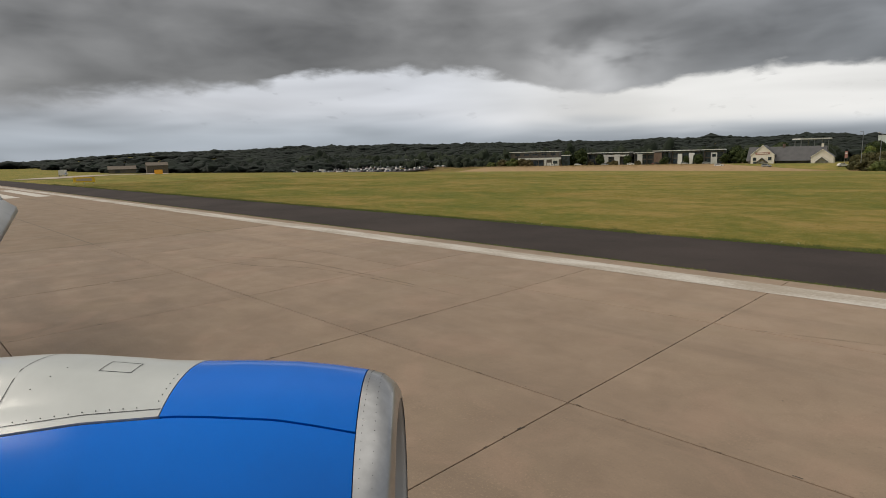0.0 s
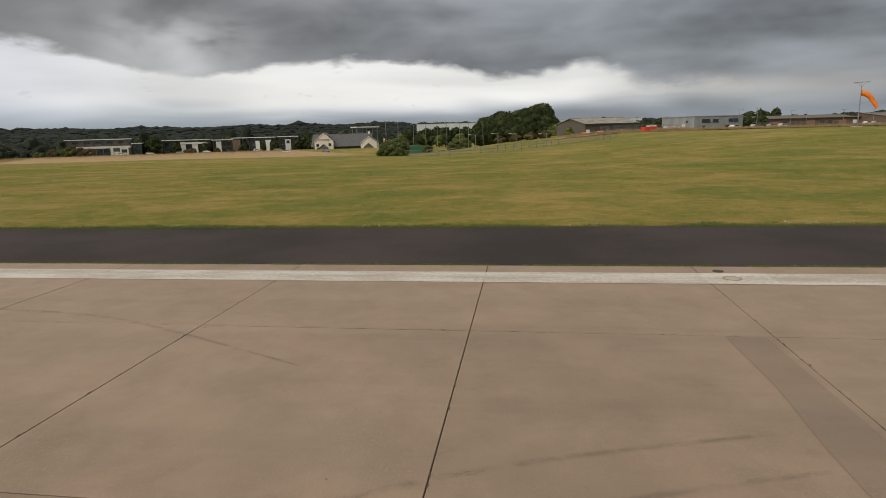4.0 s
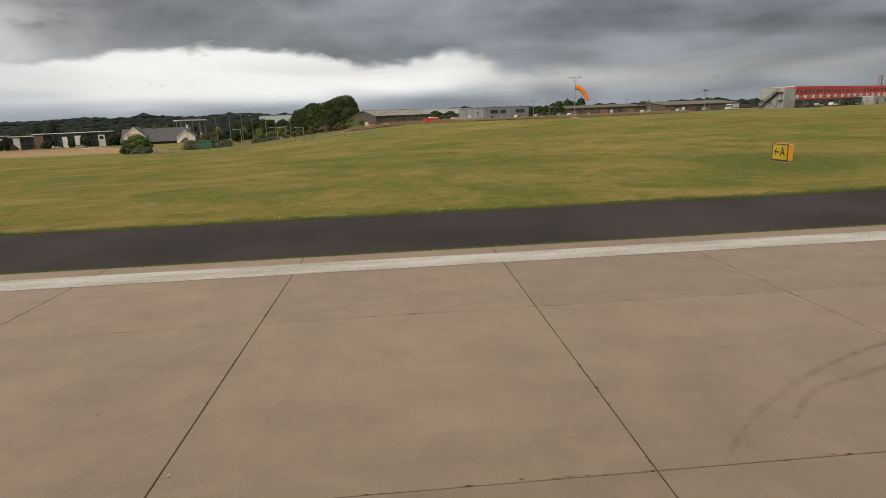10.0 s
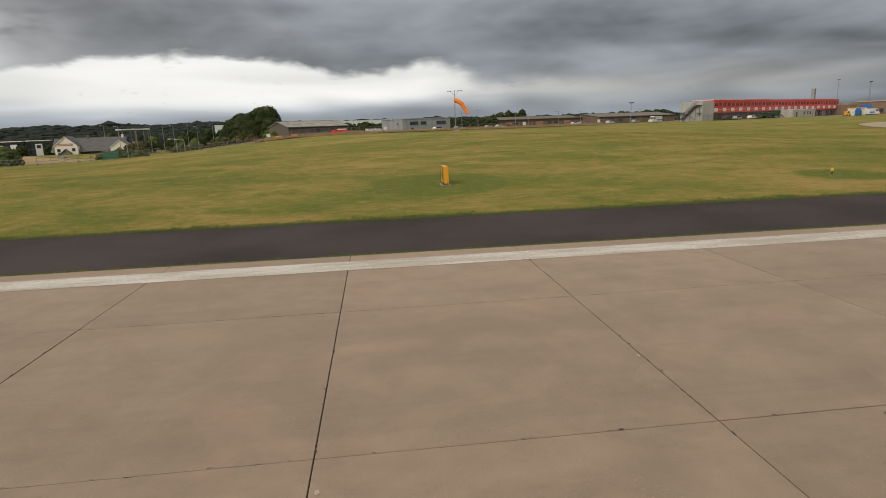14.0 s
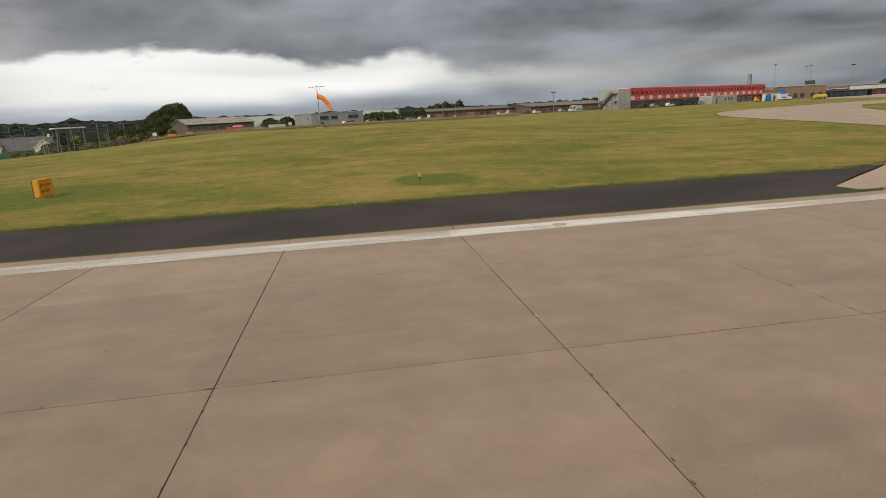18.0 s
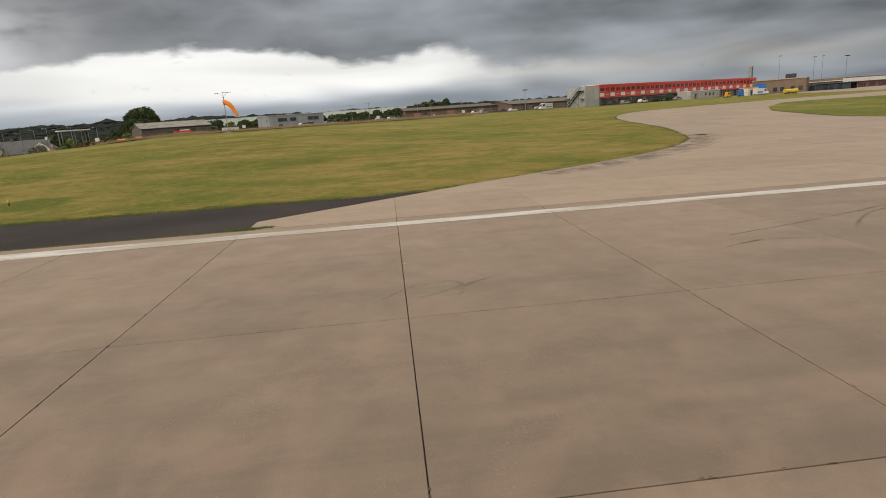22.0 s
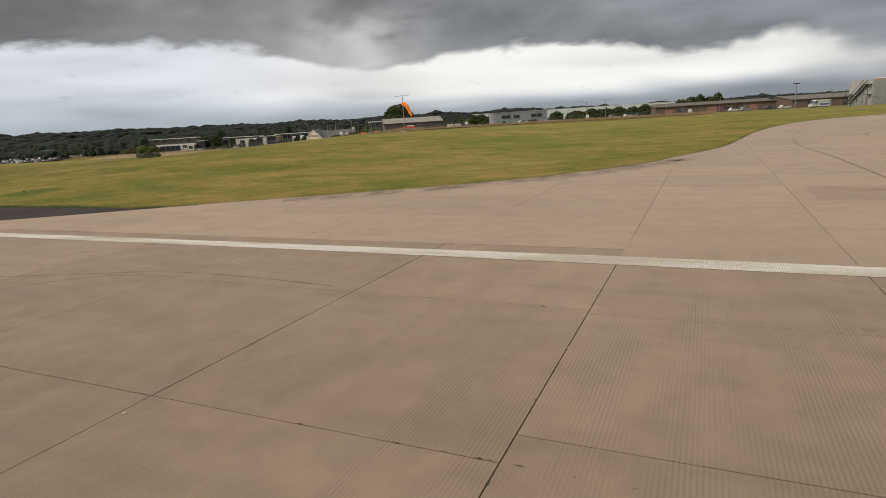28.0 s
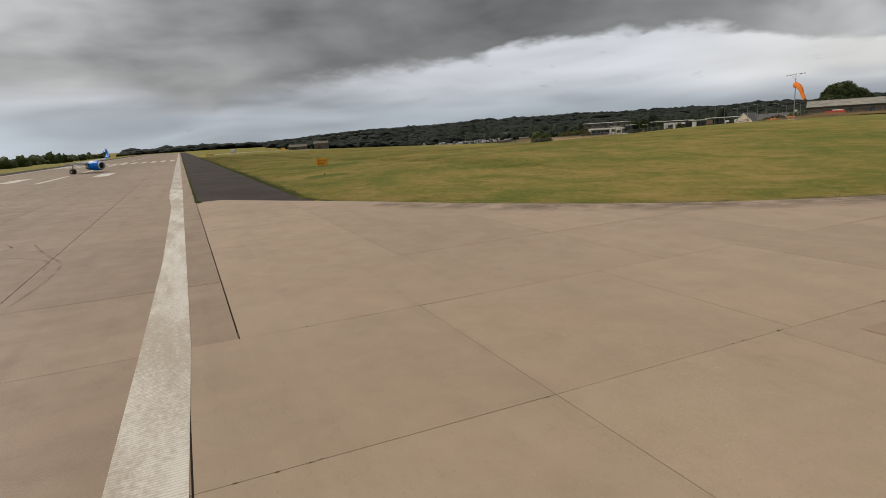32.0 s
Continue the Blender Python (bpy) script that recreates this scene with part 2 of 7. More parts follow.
def concrete(name, a, b, dark, grooves=0.0, grid=None, streaky=0.34):
    """Paving concrete: cloudy stains, wheel streaks along the runway, scuffs, speckle, tone by slab."""
    m, n, s, p = material(name)
    big = n.noise(p, 0.16, 5.0, 0.6)
    mid = n.noise(p, 0.8, 6.0, 0.62, 0.3)
    blot = n.noise(p, 2.2, 7.0, 0.70, 0.5)
    grain = n.noise(p, 30.0, 4.0, 0.75)
    streak = n.noise(n.stretch(p, 0.05, 0.75, 1.0, 0.04), 1.0, 6.0, 0.62, 0.3)
    w = n.math("ADD", n.math("MULTIPLY", big, 0.40), n.math("ADD", n.math("MULTIPLY", mid, 0.35), n.math("MULTIPLY", blot, 0.25)))
    col = n.mix(n.span(w, 0.36, 0.64), a, b)
    col = n.mix(n.math("MULTIPLY", n.span(streak, 0.48, 0.72), streaky), col, dark)
    scuff = n.math("MULTIPLY", n.span(n.noise(n.stretch(p, 0.7, 1.6, 1.0, 0.25), 2.0, 7.0, 0.78, 0.9), 0.52, 0.68), n.span(mid, 0.40, 0.58))
    col = n.mix(n.math("MULTIPLY", scuff, 0.24), col, dark)
    sep0 = n.add("ShaderNodeSeparateXYZ")
    n.link(p, sep0.inputs[0])
    # the wheel lanes of the runway are grimier than its edges; darkened further to mimic the edges' grazing sheen
    lane = n.math("MULTIPLY", n.span(sep0.outputs[1], 14.5, 0.0), n.span(n.math("ADD", n.math("MULTIPLY", mid, 0.5), n.math("MULTIPLY", streak, 0.5)), 0.30, 0.62, 0.35, 1.0))
    col = n.mix(n.math("MULTIPLY", lane, 0.56), col, dark)
    green = n.noise(p, 0.33, 4.0, 0.55, 0.5)
    col = n.mix(n.math("MULTIPLY", n.span(green, 0.50, 0.68), 0.28), col, (a[0] * 0.86, a[1] * 0.90, a[2] * 0.86))
    pock = n.math("MULTIPLY", n.span(n.noise(p, 10.0, 4.0, 0.7), 0.58, 0.70), n.span(n.noise(p, 0.6, 4.0, 0.6, 0.8), 0.50, 0.60))
    col = n.mix(n.math("MULTIPLY", pock, 0.42), col, dark)
    fleck = n.math("MULTIPLY", n.span(n.noise(p, 22.0, 3.0, 0.6), 0.56, 0.66), n.span(n.noise(p, 0.42, 4.0, 0.62, 1.0), 0.50, 0.60))
    col = n.mix(n.math("MULTIPLY", fleck, 0.30), col, tuple(min(1, c * 1.3) for c in a))
    rose = n.noise(p, 0.55, 5.0, 0.6, 0.6)
    col = n.mix(n.math("MULTIPLY", n.span(rose, 0.50, 0.66), 0.35), col, (a[0] * 1.07, a[1] * 0.99, a[2] * 1.02))
    col = n.mix(n.math("MULTIPLY", n.span(grain, 0.54, 0.72), 0.28), col, tuple(min(1, c * 1.25) for c in a))
    col = n.mix(n.math("MULTIPLY", n.span(grain, 0.46, 0.30), 0.32), col, dark)
    r = n.add("ShaderNodeObjectInfo").outputs["Random"]
    col = n.mix(1.0, col, n.math("MULTIPLY_ADD", r, 0.12, 0.94), "MULTIPLY")
    if grid:
        sep = n.add("ShaderNodeSeparateXYZ")
        n.link(p, sep.inputs[0])
        cut = None
        for axis, (size, off) in enumerate(grid):
            f = n.math("FRACT", n.math("DIVIDE", n.math("SUBTRACT", sep.outputs[axis], off), size))
            edge = n.math("LESS_THAN", n.math("ABSOLUTE", n.math("SUBTRACT", f, 0.5)), 0.5 - 0.025 / size)
            edge = n.math("SUBTRACT", 1.0, edge)
            cut = edge if cut is None else n.math("MAXIMUM", cut, edge)
        col = n.mix(n.math("MULTIPLY", cut, 0.75), col, (0.035, 0.03, 0.026))
    n.link(col, s.inputs["Base Color"])
    n.link(n.math("MULTIPLY_ADD", mid, 0.25, 0.42), s.inputs["Roughness"])
    s.inputs["Specular IOR Level"].default_value = 0.42
    h = n.math("ADD", n.math("MULTIPLY", grain, 0.7), n.math("MULTIPLY", mid, 0.6))
    if grooves:
        w = n.add("ShaderNodeTexWave")
        w.bands_direction = "X"
        w.inputs["Scale"].default_value = 0.314 / 0.062
        w.inputs["Distortion"].default_value = 0.6
        n.link(p, w.inputs["Vector"])
        sx = n.add("ShaderNodeSeparateXYZ")
        n.link(p, sx.inputs[0])
        worn = n.span(n.noise(n.stretch(p, 0.9, 0.18, 1.0), 1.0, 3.0), 0.38, 0.62)
        g = n.math("MULTIPLY", n.math("MULTIPLY", w.outputs["Fac"], worn), n.span(sx.outputs[0], 120.0, 132.0, 0.10, 1.0))
        col = n.mix(n.math("MULTIPLY", g, 0.34), col, dark)
        n.link(col, s.inputs["Base Color"])
        h = n.math("ADD", h, n.math("MULTIPLY", g, grooves))
    bump(n, s, h, 0.35, 0.012)
    return m


def upright(n, shader):
    """Thin blades take the light of the sward as a whole."""
    c = n.add("ShaderNodeCombineXYZ")
    c.inputs[2].default_value = 1.0
    n.link(c.outputs[0], shader.inputs["Normal"])


LUSH_SPOTS = ((61.2, 35.4, 4.4, 5.2), (84.8, 30.3, 2.5, 2.4))


def turf(name, hay=0.0, relief=0.8):
    """Mown grass: soft blotches of straw and green, faint mowing lines, tufts; greener round the sign and the light."""
    m, n, s, p = material(name)
    patch = n.noise(n.stretch(p, 0.055, 0.055, 0.1, 0.2), 1.0, 5.0, 0.55, 0.6)
    swath = n.noise(n.stretch(p, 0.14, 0.22, 0.3, 0.05), 1.0, 4.0, 0.55, 0.9)
    clump = n.noise(n.stretch(p, 0.42, 0.42, 0.6, 0.15), 1.0, 6.0, 0.64, 0.7)
    tuft = n.noise(n.stretch(p, 1.5, 2.4, 2.5, 0.1), 1.0, 6.0, 0.74, 0.3)
    blade = n.noise(n.stretch(p, 9.0, 13.0, 12.0), 1.0, 4.0, 0.75)
    w = n.math("ADD", n.math("MULTIPLY", swath, 0.33), n.math("MULTIPLY", patch, 0.28))
    w = n.math("ADD", w, n.math("ADD", n.math("MULTIPLY", clump, 0.24), n.math("MULTIPLY", tuft, 0.15)))
    w = n.math("SUBTRACT", w, hay - 0.010)
    sep = n.add("ShaderNodeSeparateXYZ")
    n.link(p, sep.inputs[0])
    for cx, cy, rx, ry in LUSH_SPOTS:
        dx = n.math("DIVIDE", n.math("SUBTRACT", sep.outputs[0], cx), rx)
        dy = n.math("DIVIDE", n.math("SUBTRACT", sep.outputs[1], cy), ry)
        d = n.math("SQRT", n.math("ADD", n.math("MULTIPLY", dx, dx), n.math("MULTIPLY", dy, dy)))
        d = n.math("ADD", d, n.math("MULTIPLY_ADD", clump, 0.9, -0.45))
        w = n.math("ADD", w, n.span(d, 1.2, 0.55, 0.0, 0.25))
    if not relief:
        isle = n.add("ShaderNodeNewGeometry").outputs["Random Per Island"]
        w = n.math("ADD", w, n.math("MULTIPLY_ADD", isle, 0.06, -0.026))
    col = n.ramp(w, [(0.41, (0.358, 0.257, 0.082)), (0.462, (0.290, 0.227, 0.060)), (0.50, (0.233, 0.202, 0.044)), (0.54, (0.180, 0.182, 0.033)), (0.60, (0.126, 0.153, 0.024))])
    col = n.mix(n.math("MULTIPLY", n.span(tuft, 0.52, 0.70), 0.42), col, (0.095, 0.104, 0.018))
    col = n.mix(n.math("MULTIPLY", n.span(tuft, 0.47, 0.33), 0.36), col, (0.450, 0.330, 0.120))
    col = n.mix(n.math("MULTIPLY", n.span(blade, 0.52, 0.72), 0.38), col, (0.095, 0.092, 0.018))
    col = n.mix(n.math("MULTIPLY", n.span(blade, 0.47, 0.30), 0.50), col, (0.420, 0.320, 0.120))
    n.link(col, s.inputs["Base Color"])
    s.inputs["Roughness"].default_value = 0.85
    s.inputs["Specular IOR Level"].default_value = 0.15
    if relief:
        bump(n, s, n.math("ADD", n.math("MULTIPLY", tuft, 1.5), n.math("ADD", blade, clump)), relief, 0.08)
    else:
        upright(n, s)
    return m


def foliage(name, a, b, c, relief=0.9, even=False, soft=0.0):
    m, n, s, p = material(name)
    isle = n.add("ShaderNodeNewGeometry").outputs["Random Per Island"]
    w = n.math("ADD", n.math("MULTIPLY", n.noise(p, 0.012 if even else 0.22, 4.0), 0.85 if even else 0.6), n.math("MULTIPLY", isle, 0.15 if even else 0.4))
    col = n.ramp(w, [(0.25, a), (0.5, b), (0.75, c)])
    n.link(col, s.inputs["Base Color"])
    s.inputs["Roughness"].default_value = 0.75
    s.inputs["Specular IOR Level"].default_value = 0.2
    if soft:
        # normals bent upward, flattening crown light and shade to imitate haze's low contrast
        k = n.add("ShaderNodeVectorMath", operation="MULTIPLY_ADD")
        n.link(n.add("ShaderNodeNewGeometry").outputs["Normal"], k.inputs[0])
        k.inputs[1].default_value = (1 - soft,) * 3
        k.inputs[2].default_value = (0, 0, soft)
        unit = n.add("ShaderNodeVectorMath", operation="NORMALIZE")
        n.link(k.outputs[0], unit.inputs[0])
        n.link(unit.outputs[0], s.inputs["Normal"])
        # tone noise in the colour replaces the light and dark flattened above
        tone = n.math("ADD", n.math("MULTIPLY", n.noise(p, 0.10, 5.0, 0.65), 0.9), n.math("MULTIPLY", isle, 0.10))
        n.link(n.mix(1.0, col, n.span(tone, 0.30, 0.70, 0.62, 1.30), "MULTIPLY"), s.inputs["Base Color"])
    elif relief:
        bump(n, s, n.noise(p, 1.6, 6.0, 0.75), relief, 0.5)
    else:
        upright(n, s)
    return m


def paint_white(name, wear):
    m, n, s, p = material(name)
    a = n.noise(n.stretch(p, 0.25, 1.2, 1.0), 1.0, 5.0, 0.65)
    b = n.noise(p, 9.0, 5.0, 0.8)
    w = n.math("ADD", n.math("MULTIPLY", a, 0.55), n.math("MULTIPLY", b, 0.45))
    col = n.mix(n.span(w, wear - 0.12, wear + 0.08), (0.71, 0.67, 0.61), (0.45, 0.385, 0.31))
    # saw-cut grooves show through the paint at the runway's east end
    g = n.add("ShaderNodeTexWave")
    g.bands_direction = "X"
    g.inputs["Scale"].default_value = 0.314 / 0.062
    g.inputs["Distortion"].default_value = 0.6
    n.link(p, g.inputs["Vector"])
    sep = n.add("ShaderNodeSeparateXYZ")
    n.link(p, sep.inputs[0])
    cut = n.math("MULTIPLY", n.span(g.outputs["Fac"], 0.55, 0.95), n.span(sep.outputs[0], 120.0, 132.0, 0.0, 0.42))
    col = n.mix(cut, col, (0.34, 0.28, 0.22))
    # repainted east of the second cover, dirtier before it
    col = n.mix(1.0, col, n.span(sep.outputs[0], 83.0, 83.6, 0.88, 1.0), "MULTIPLY")
    n.link(col, s.inputs["Base Color"])
    s.inputs["Roughness"].default_value = 0.7
    bump(n, s, b, 0.25, 0.01)
    return m


def brick(name, a, b, mortar, turn):
    m, n, s, p = material(name)
    q = n.stretch(p, 1, 1, 1, -turn)
    sep = n.add("ShaderNodeSeparateXYZ")
    n.link(q, sep.inputs[0])
    comb = n.add("ShaderNodeCombineXYZ")
    n.link(n.math("ADD", sep.outputs[0], sep.outputs[1]), comb.inputs[0])
    n.link(sep.outputs[2], comb.inputs[1])
    t = n.add("ShaderNodeTexBrick")
    n.link(comb.outputs[0], t.inputs["Vector"])
    for k, v in (("Color1", a), ("Color2", b), ("Mortar", mortar)):
        t.inputs[k].default_value = (*v, 1)
    t.inputs["Scale"].default_value = 1.0
    t.inputs["Brick Width"].default_value = 0.44
    t.inputs["Row Height"].default_value = 0.15
    t.inputs["Mortar Size"].default_value = 0.012
    col = n.mix(n.math("MULTIPLY", n.span(n.noise(p, 0.35, 5.0), 0.42, 0.7), 0.45), t.outputs["Color"], tuple(c * 0.55 for c in a))
    n.link(col, s.inputs["Base Color"])
    s.inputs["Roughness"].default_value = 0.85
    return m


def glass(name, tint=(0.03, 0.04, 0.05)):
    m, n, s, p = material(name)
    n.link(n.mix(n.span(n.noise(p, 0.4), 0.4, 0.6), tint, tuple(c * 1.8 for c in tint)), s.inputs["Base Color"])
    s.inputs["Roughness"].default_value = 0.06
    s.inputs["IOR"].default_value = 1.5
    return m


TURN = radians(29)
M_SLAB = concrete("runway_concrete", (0.350, 0.255, 0.178), (0.278, 0.201, 0.139), (0.168, 0.123, 0.089), grooves=1.2)
M_TAXI = concrete("taxiway_concrete", (0.412, 0.306, 0.216), (0.360, 0.266, 0.184), (0.235, 0.172, 0.125), streaky=0.22)
M_FAR = concrete("far_concrete", (0.312, 0.222, 0.144), (0.269, 0.190, 0.122), (0.175, 0.127, 0.084), grid=((5.6, 12.27), (5.75, 5.2)))
M_APRON = concrete("apron_concrete", (0.408, 0.304, 0.211), (0.354, 0.259, 0.178), (0.233, 0.171, 0.122), grid=((5.6, 12.27), (5.75, 5.2)), streaky=0.22)
M_JOINT = plain("joint_sealant", (0.045, 0.037, 0.03), (0.10, 0.08, 0.06), 0.9, big=1.5, fine=8)
M_PATCH = plain("repair_concrete", (0.34, 0.255, 0.18), (0.29, 0.22, 0.155), 0.85, big=1.2, fine=18)
M_PALE = plain("pale_mortar", (0.48, 0.41, 0.32), (0.40, 0.33, 0.26), 0.85, big=3, fine=18)
M_SAND = plain("sandy_grit", (0.43, 0.34, 0.25), (0.35, 0.27, 0.19), 0.9, big=1.5, fine=14)
M_TAR = plain("asphalt", (0.037, 0.030, 0.028), (0.064, 0.051, 0.047), 0.92, big=0.18, fine=25, relief=0.4)
M_TAR.node_tree.nodes["Principled BSDF"].inputs["Specular IOR Level"].default_value = 0.2
M_TURF = turf("mown_turf")
M_TURF_GREEN = turf("green_turf", -0.06)
M_TURF_BLADE = turf("turf_blades", 0.02, relief=0.0)
M_HAY = plain("dry_grass", (0.44, 0.29, 0.145), (0.30, 0.20, 0.09), 0.9, big=0.35, fine=3.0, relief=0.6)
M_LUSH = foliage("lush_blades", (0.07, 0.105, 0.020), (0.105, 0.135, 0.028), (0.17, 0.17, 0.046), 0.0)
M_LEAF = foliage("tree_leaves", (0.026, 0.040, 0.014), (0.045, 0.062, 0.021), (0.078, 0.092, 0.031), 0.4)
M_LEAF_PALE = foliage("bush_leaves", (0.085, 0.125, 0.028), (0.14, 0.17, 0.042), (0.22, 0.21, 0.065), 0.2)
# cool cast stands in for distance haze; tones darkened to offset the upward normals
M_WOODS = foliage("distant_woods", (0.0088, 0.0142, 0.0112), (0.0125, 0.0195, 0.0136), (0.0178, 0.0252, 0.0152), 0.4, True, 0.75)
M_BELT = foliage("belt_leaves", (0.012, 0.019, 0.011), (0.018, 0.027, 0.014), (0.028, 0.036, 0.018), 0.4, False, 0.4)
M_BARK = plain("bark", (0.06, 0.048, 0.036), (0.10, 0.08, 0.06), 0.9, big=1, fine=9)
M_LINE = paint_white("edge_paint", 0.515)
M_MARK = paint_white("marking_paint", 0.64)
M_RED = plain("red_cladding", (0.70, 0.085, 0.06), (0.60, 0.07, 0.05), 0.45, big=0.3, fine=3, relief=0.05)
M_WHITE = plain("white_paint", (0.78, 0.77, 0.74), (0.66, 0.65, 0.62), 0.5, big=0.4, fine=5, relief=0.05)
M_CREAM = plain("cream_render", (0.88, 0.82, 0.70), (0.80, 0.74, 0.62), 0.8, big=0.4, fine=6)
M_GREY_CLAD = ribbed("grey_cladding", (0.36, 0.375, 0.40), (0.30, 0.31, 0.335), 0.3, TURN, 0.45)
M_PALE_CLAD = ribbed("pale_cladding", (0.52, 0.51, 0.48), (0.42, 0.415, 0.39), 0.4, TURN, 0.5)
M_GREEN_CLAD = ribbed("pale_green_cladding", (0.64, 0.70, 0.66), (0.57, 0.63, 0.60), 0.5, TURN, 0.5)
M_ROOF = ribbed("sheet_roof", (0.36, 0.335, 0.285), (0.22, 0.205, 0.175), 0.35, TURN, 0.8)
M_ROOF_DARK = ribbed("brown_sheet_roof", (0.175, 0.145, 0.112), (0.13, 0.106, 0.082), 0.35, TURN, 0.8)
M_ROOF_MID = ribbed("grey_brown_roof", (0.205, 0.178, 0.150), (0.15, 0.130, 0.110), 0.45, TURN, 0.75)
M_ROOF_GREY = ribbed("grey_roof", (0.33, 0.34, 0.35), (0.26, 0.265, 0.27), 0.4, TURN, 0.5)
M_SLATE = plain("slate", (0.082, 0.081, 0.084), (0.112, 0.109, 0.110), 0.6, big=0.5, fine=4)
M_STONE = brick("brown_stone", (0.135, 0.115, 0.095), (0.105, 0.09, 0.075), (0.17, 0.15, 0.13), TURN)
M_BRICK = brick("brown_brick", (0.17, 0.105, 0.075), (0.135, 0.085, 0.062), (0.20, 0.17, 0.14), TURN)
M_TAN = brick("tan_brick", (0.235, 0.155, 0.098), (0.195, 0.128, 0.082), (0.25, 0.215, 0.165), TURN)
M_GLASS = glass("window_glass")
M_DARK = plain("dark_metal", (0.035, 0.038, 0.042), (0.055, 0.058, 0.062), 0.5, big=1, fine=6)
M_STEEL = plain("galvanised_steel", (0.36, 0.37, 0.38), (0.28, 0.29, 0.30), 0.45, 0.7, big=1, fine=8)
M_YELLOW = plain("yellow_paint", (0.74, 0.50, 0.03), (0.64, 0.42, 0.03), 0.45, big=1, fine=6)
M_AMBER = plain("amber_paint", (0.88, 0.42, 0.025), (0.78, 0.36, 0.02), 0.5, big=1, fine=6)
M_ORANGE = plain("windsock_fabric", (0.95, 0.26, 0.03), (0.85, 0.20, 0.02), 0.8, big=2, fine=10)
M_BLUE = plain("blue_paint", (0.02, 0.16, 0.50), (0.02, 0.13, 0.42), 0.35, big=0.7, fine=5, relief=0.03)
M_BLACK = plain("black_rubber", (0.018, 0.018, 0.018), (0.03, 0.03, 0.03), 0.7, big=2, fine=15)
M_SALMON = plain("salmon_door", (0.42, 0.20, 0.16), (0.34, 0.16, 0.13), 0.6, big=0.8, fine=6)
M_SOIL = plain("dry_bank", (0.30, 0.20, 0.10), (0.21, 0.145, 0.07), 0.9, big=0.6, fine=4, relief=0.5)
M_WOOD = plain("weathered_wood", (0.26, 0.21, 0.15), (0.19, 0.155, 0.115), 0.8, big=2, fine=12)
M_GREEN = plain("dark_green_paint", (0.02, 0.06, 0.035), (0.03, 0.08, 0.045), 0.4, big=1, fine=5)
M_SILVER = plain("silver_paint", (0.45, 0.46, 0.47), (0.40, 0.41, 0.42), 0.3, 0.4, big=1, fine=5, relief=0.0)

# ---- helpers ----


def part(name, bm, mat, parent, label=""):
    me = bpy.data.meshes.new(name)
    bm.to_mesh(me)
    bm.free()
    me.materials.append(mat)
    ob = new(name, me)
    ob.parent = parent
    return tagged(ob, label) if label else ob


def raw(name, verts, faces, mat, parent=None, smooth=False):
    me = bpy.data.meshes.new(name)
    me.from_pydata([tuple(v) for v in verts], [], [tuple(f) for f in faces])
    me.materials.append(mat)
    if smooth:
        me.polygons.foreach_set("use_smooth", [True] * len(me.polygons))
    me.update()
    ob = new(name, me)
    ob.parent = parent
    return ob


def triangles(name, verts, tris, mat, parent=None, smooth=False):
    """A large mesh of triangles out of arrays."""
    me = bpy.data.meshes.new(name)
    v, f = np.asarray(verts, np.float32), np.asarray(tris, np.int32)
    me.vertices.add(len(v))
    me.vertices.foreach_set("co", v.ravel())
    me.loops.add(f.size)
    me.loops.foreach_set("vertex_index", f.ravel())
    me.polygons.add(len(f))
    me.polygons.foreach_set("loop_start", np.arange(0, f.size, 3, dtype=np.int32))
    me.polygons.foreach_set("loop_total", np.full(len(f), 3, np.int32))
    if smooth:
        me.polygons.foreach_set("use_smooth", np.ones(len(f), bool))
    me.update(calc_edges=True)
    me.validate()
    me.materials.append(mat)
    ob = new(name, me)
    ob.parent = parent
    return ob


def empty(name, x, y, z, turn=0.0):
    ob = new(name)
    ob.empty_display_size = 0.5
    ob.matrix_world = pose(x, y, z, 0, 0, turn)
    return ob


BOX_F = ((0, 3, 2, 1), (4, 5, 6, 7), (0, 1, 5, 4), (1, 2, 6, 5), (2, 3, 7, 6), (3, 0, 4, 7))


def box(bm, x0, x1, y0, y1, z0, z1, bevel=0.0):
    vs = [bm.verts.new(c) for c in ((x0, y0, z0), (x1, y0, z0), (x1, y1, z0), (x0, y1, z0), (x0, y0, z1), (x1, y0, z1), (x1, y1, z1), (x0, y1, z1))]
    fs = [bm.faces.new([vs[i] for i in f]) for f in BOX_F]
    if bevel:
        bmesh.ops.bevel(bm, geom=list({e for f in fs for e in f.edges}), offset=bevel, segments=1, affect="EDGES")


def slab(name, parent, mat, x0, x1, y0, y1, z0, z1, bevel=0.0, label=""):
    bm = bmesh.new()
    box(bm, x0, x1, y0, y1, z0, z1, bevel)
    return part(name, bm, mat, parent, label)


def rod(bm, a, b, r0, r1=None, sides=8):
    """A tapered round bar from a to b."""
    a, b = Vector(a), Vector(b)
    r1 = r0 if r1 is None else r1
    m = (b - a).to_track_quat("Z", "Y").to_matrix()
    ring = []
    for c, r in ((a, r0), (b, r1)):
        ring.append([bm.verts.new(c + m @ Vector((math.cos(2 * math.pi * i / sides) * r, math.sin(2 * math.pi * i / sides) * r, 0))) for i in range(sides)])
    for i in range(sides):
        j = (i + 1) % sides
        bm.faces.new((ring[0][i], ring[0][j], ring[1][j], ring[1][i]))
    bm.faces.new(ring[0][::-1])
    bm.faces.new(ring[1])


def bar(name, parent, mat, a, b, r0, r1=None, sides=8, label=""):
    bm = bmesh.new()
    rod(bm, a, b, r0, r1, sides)
    return part(name, bm, mat, parent, label)


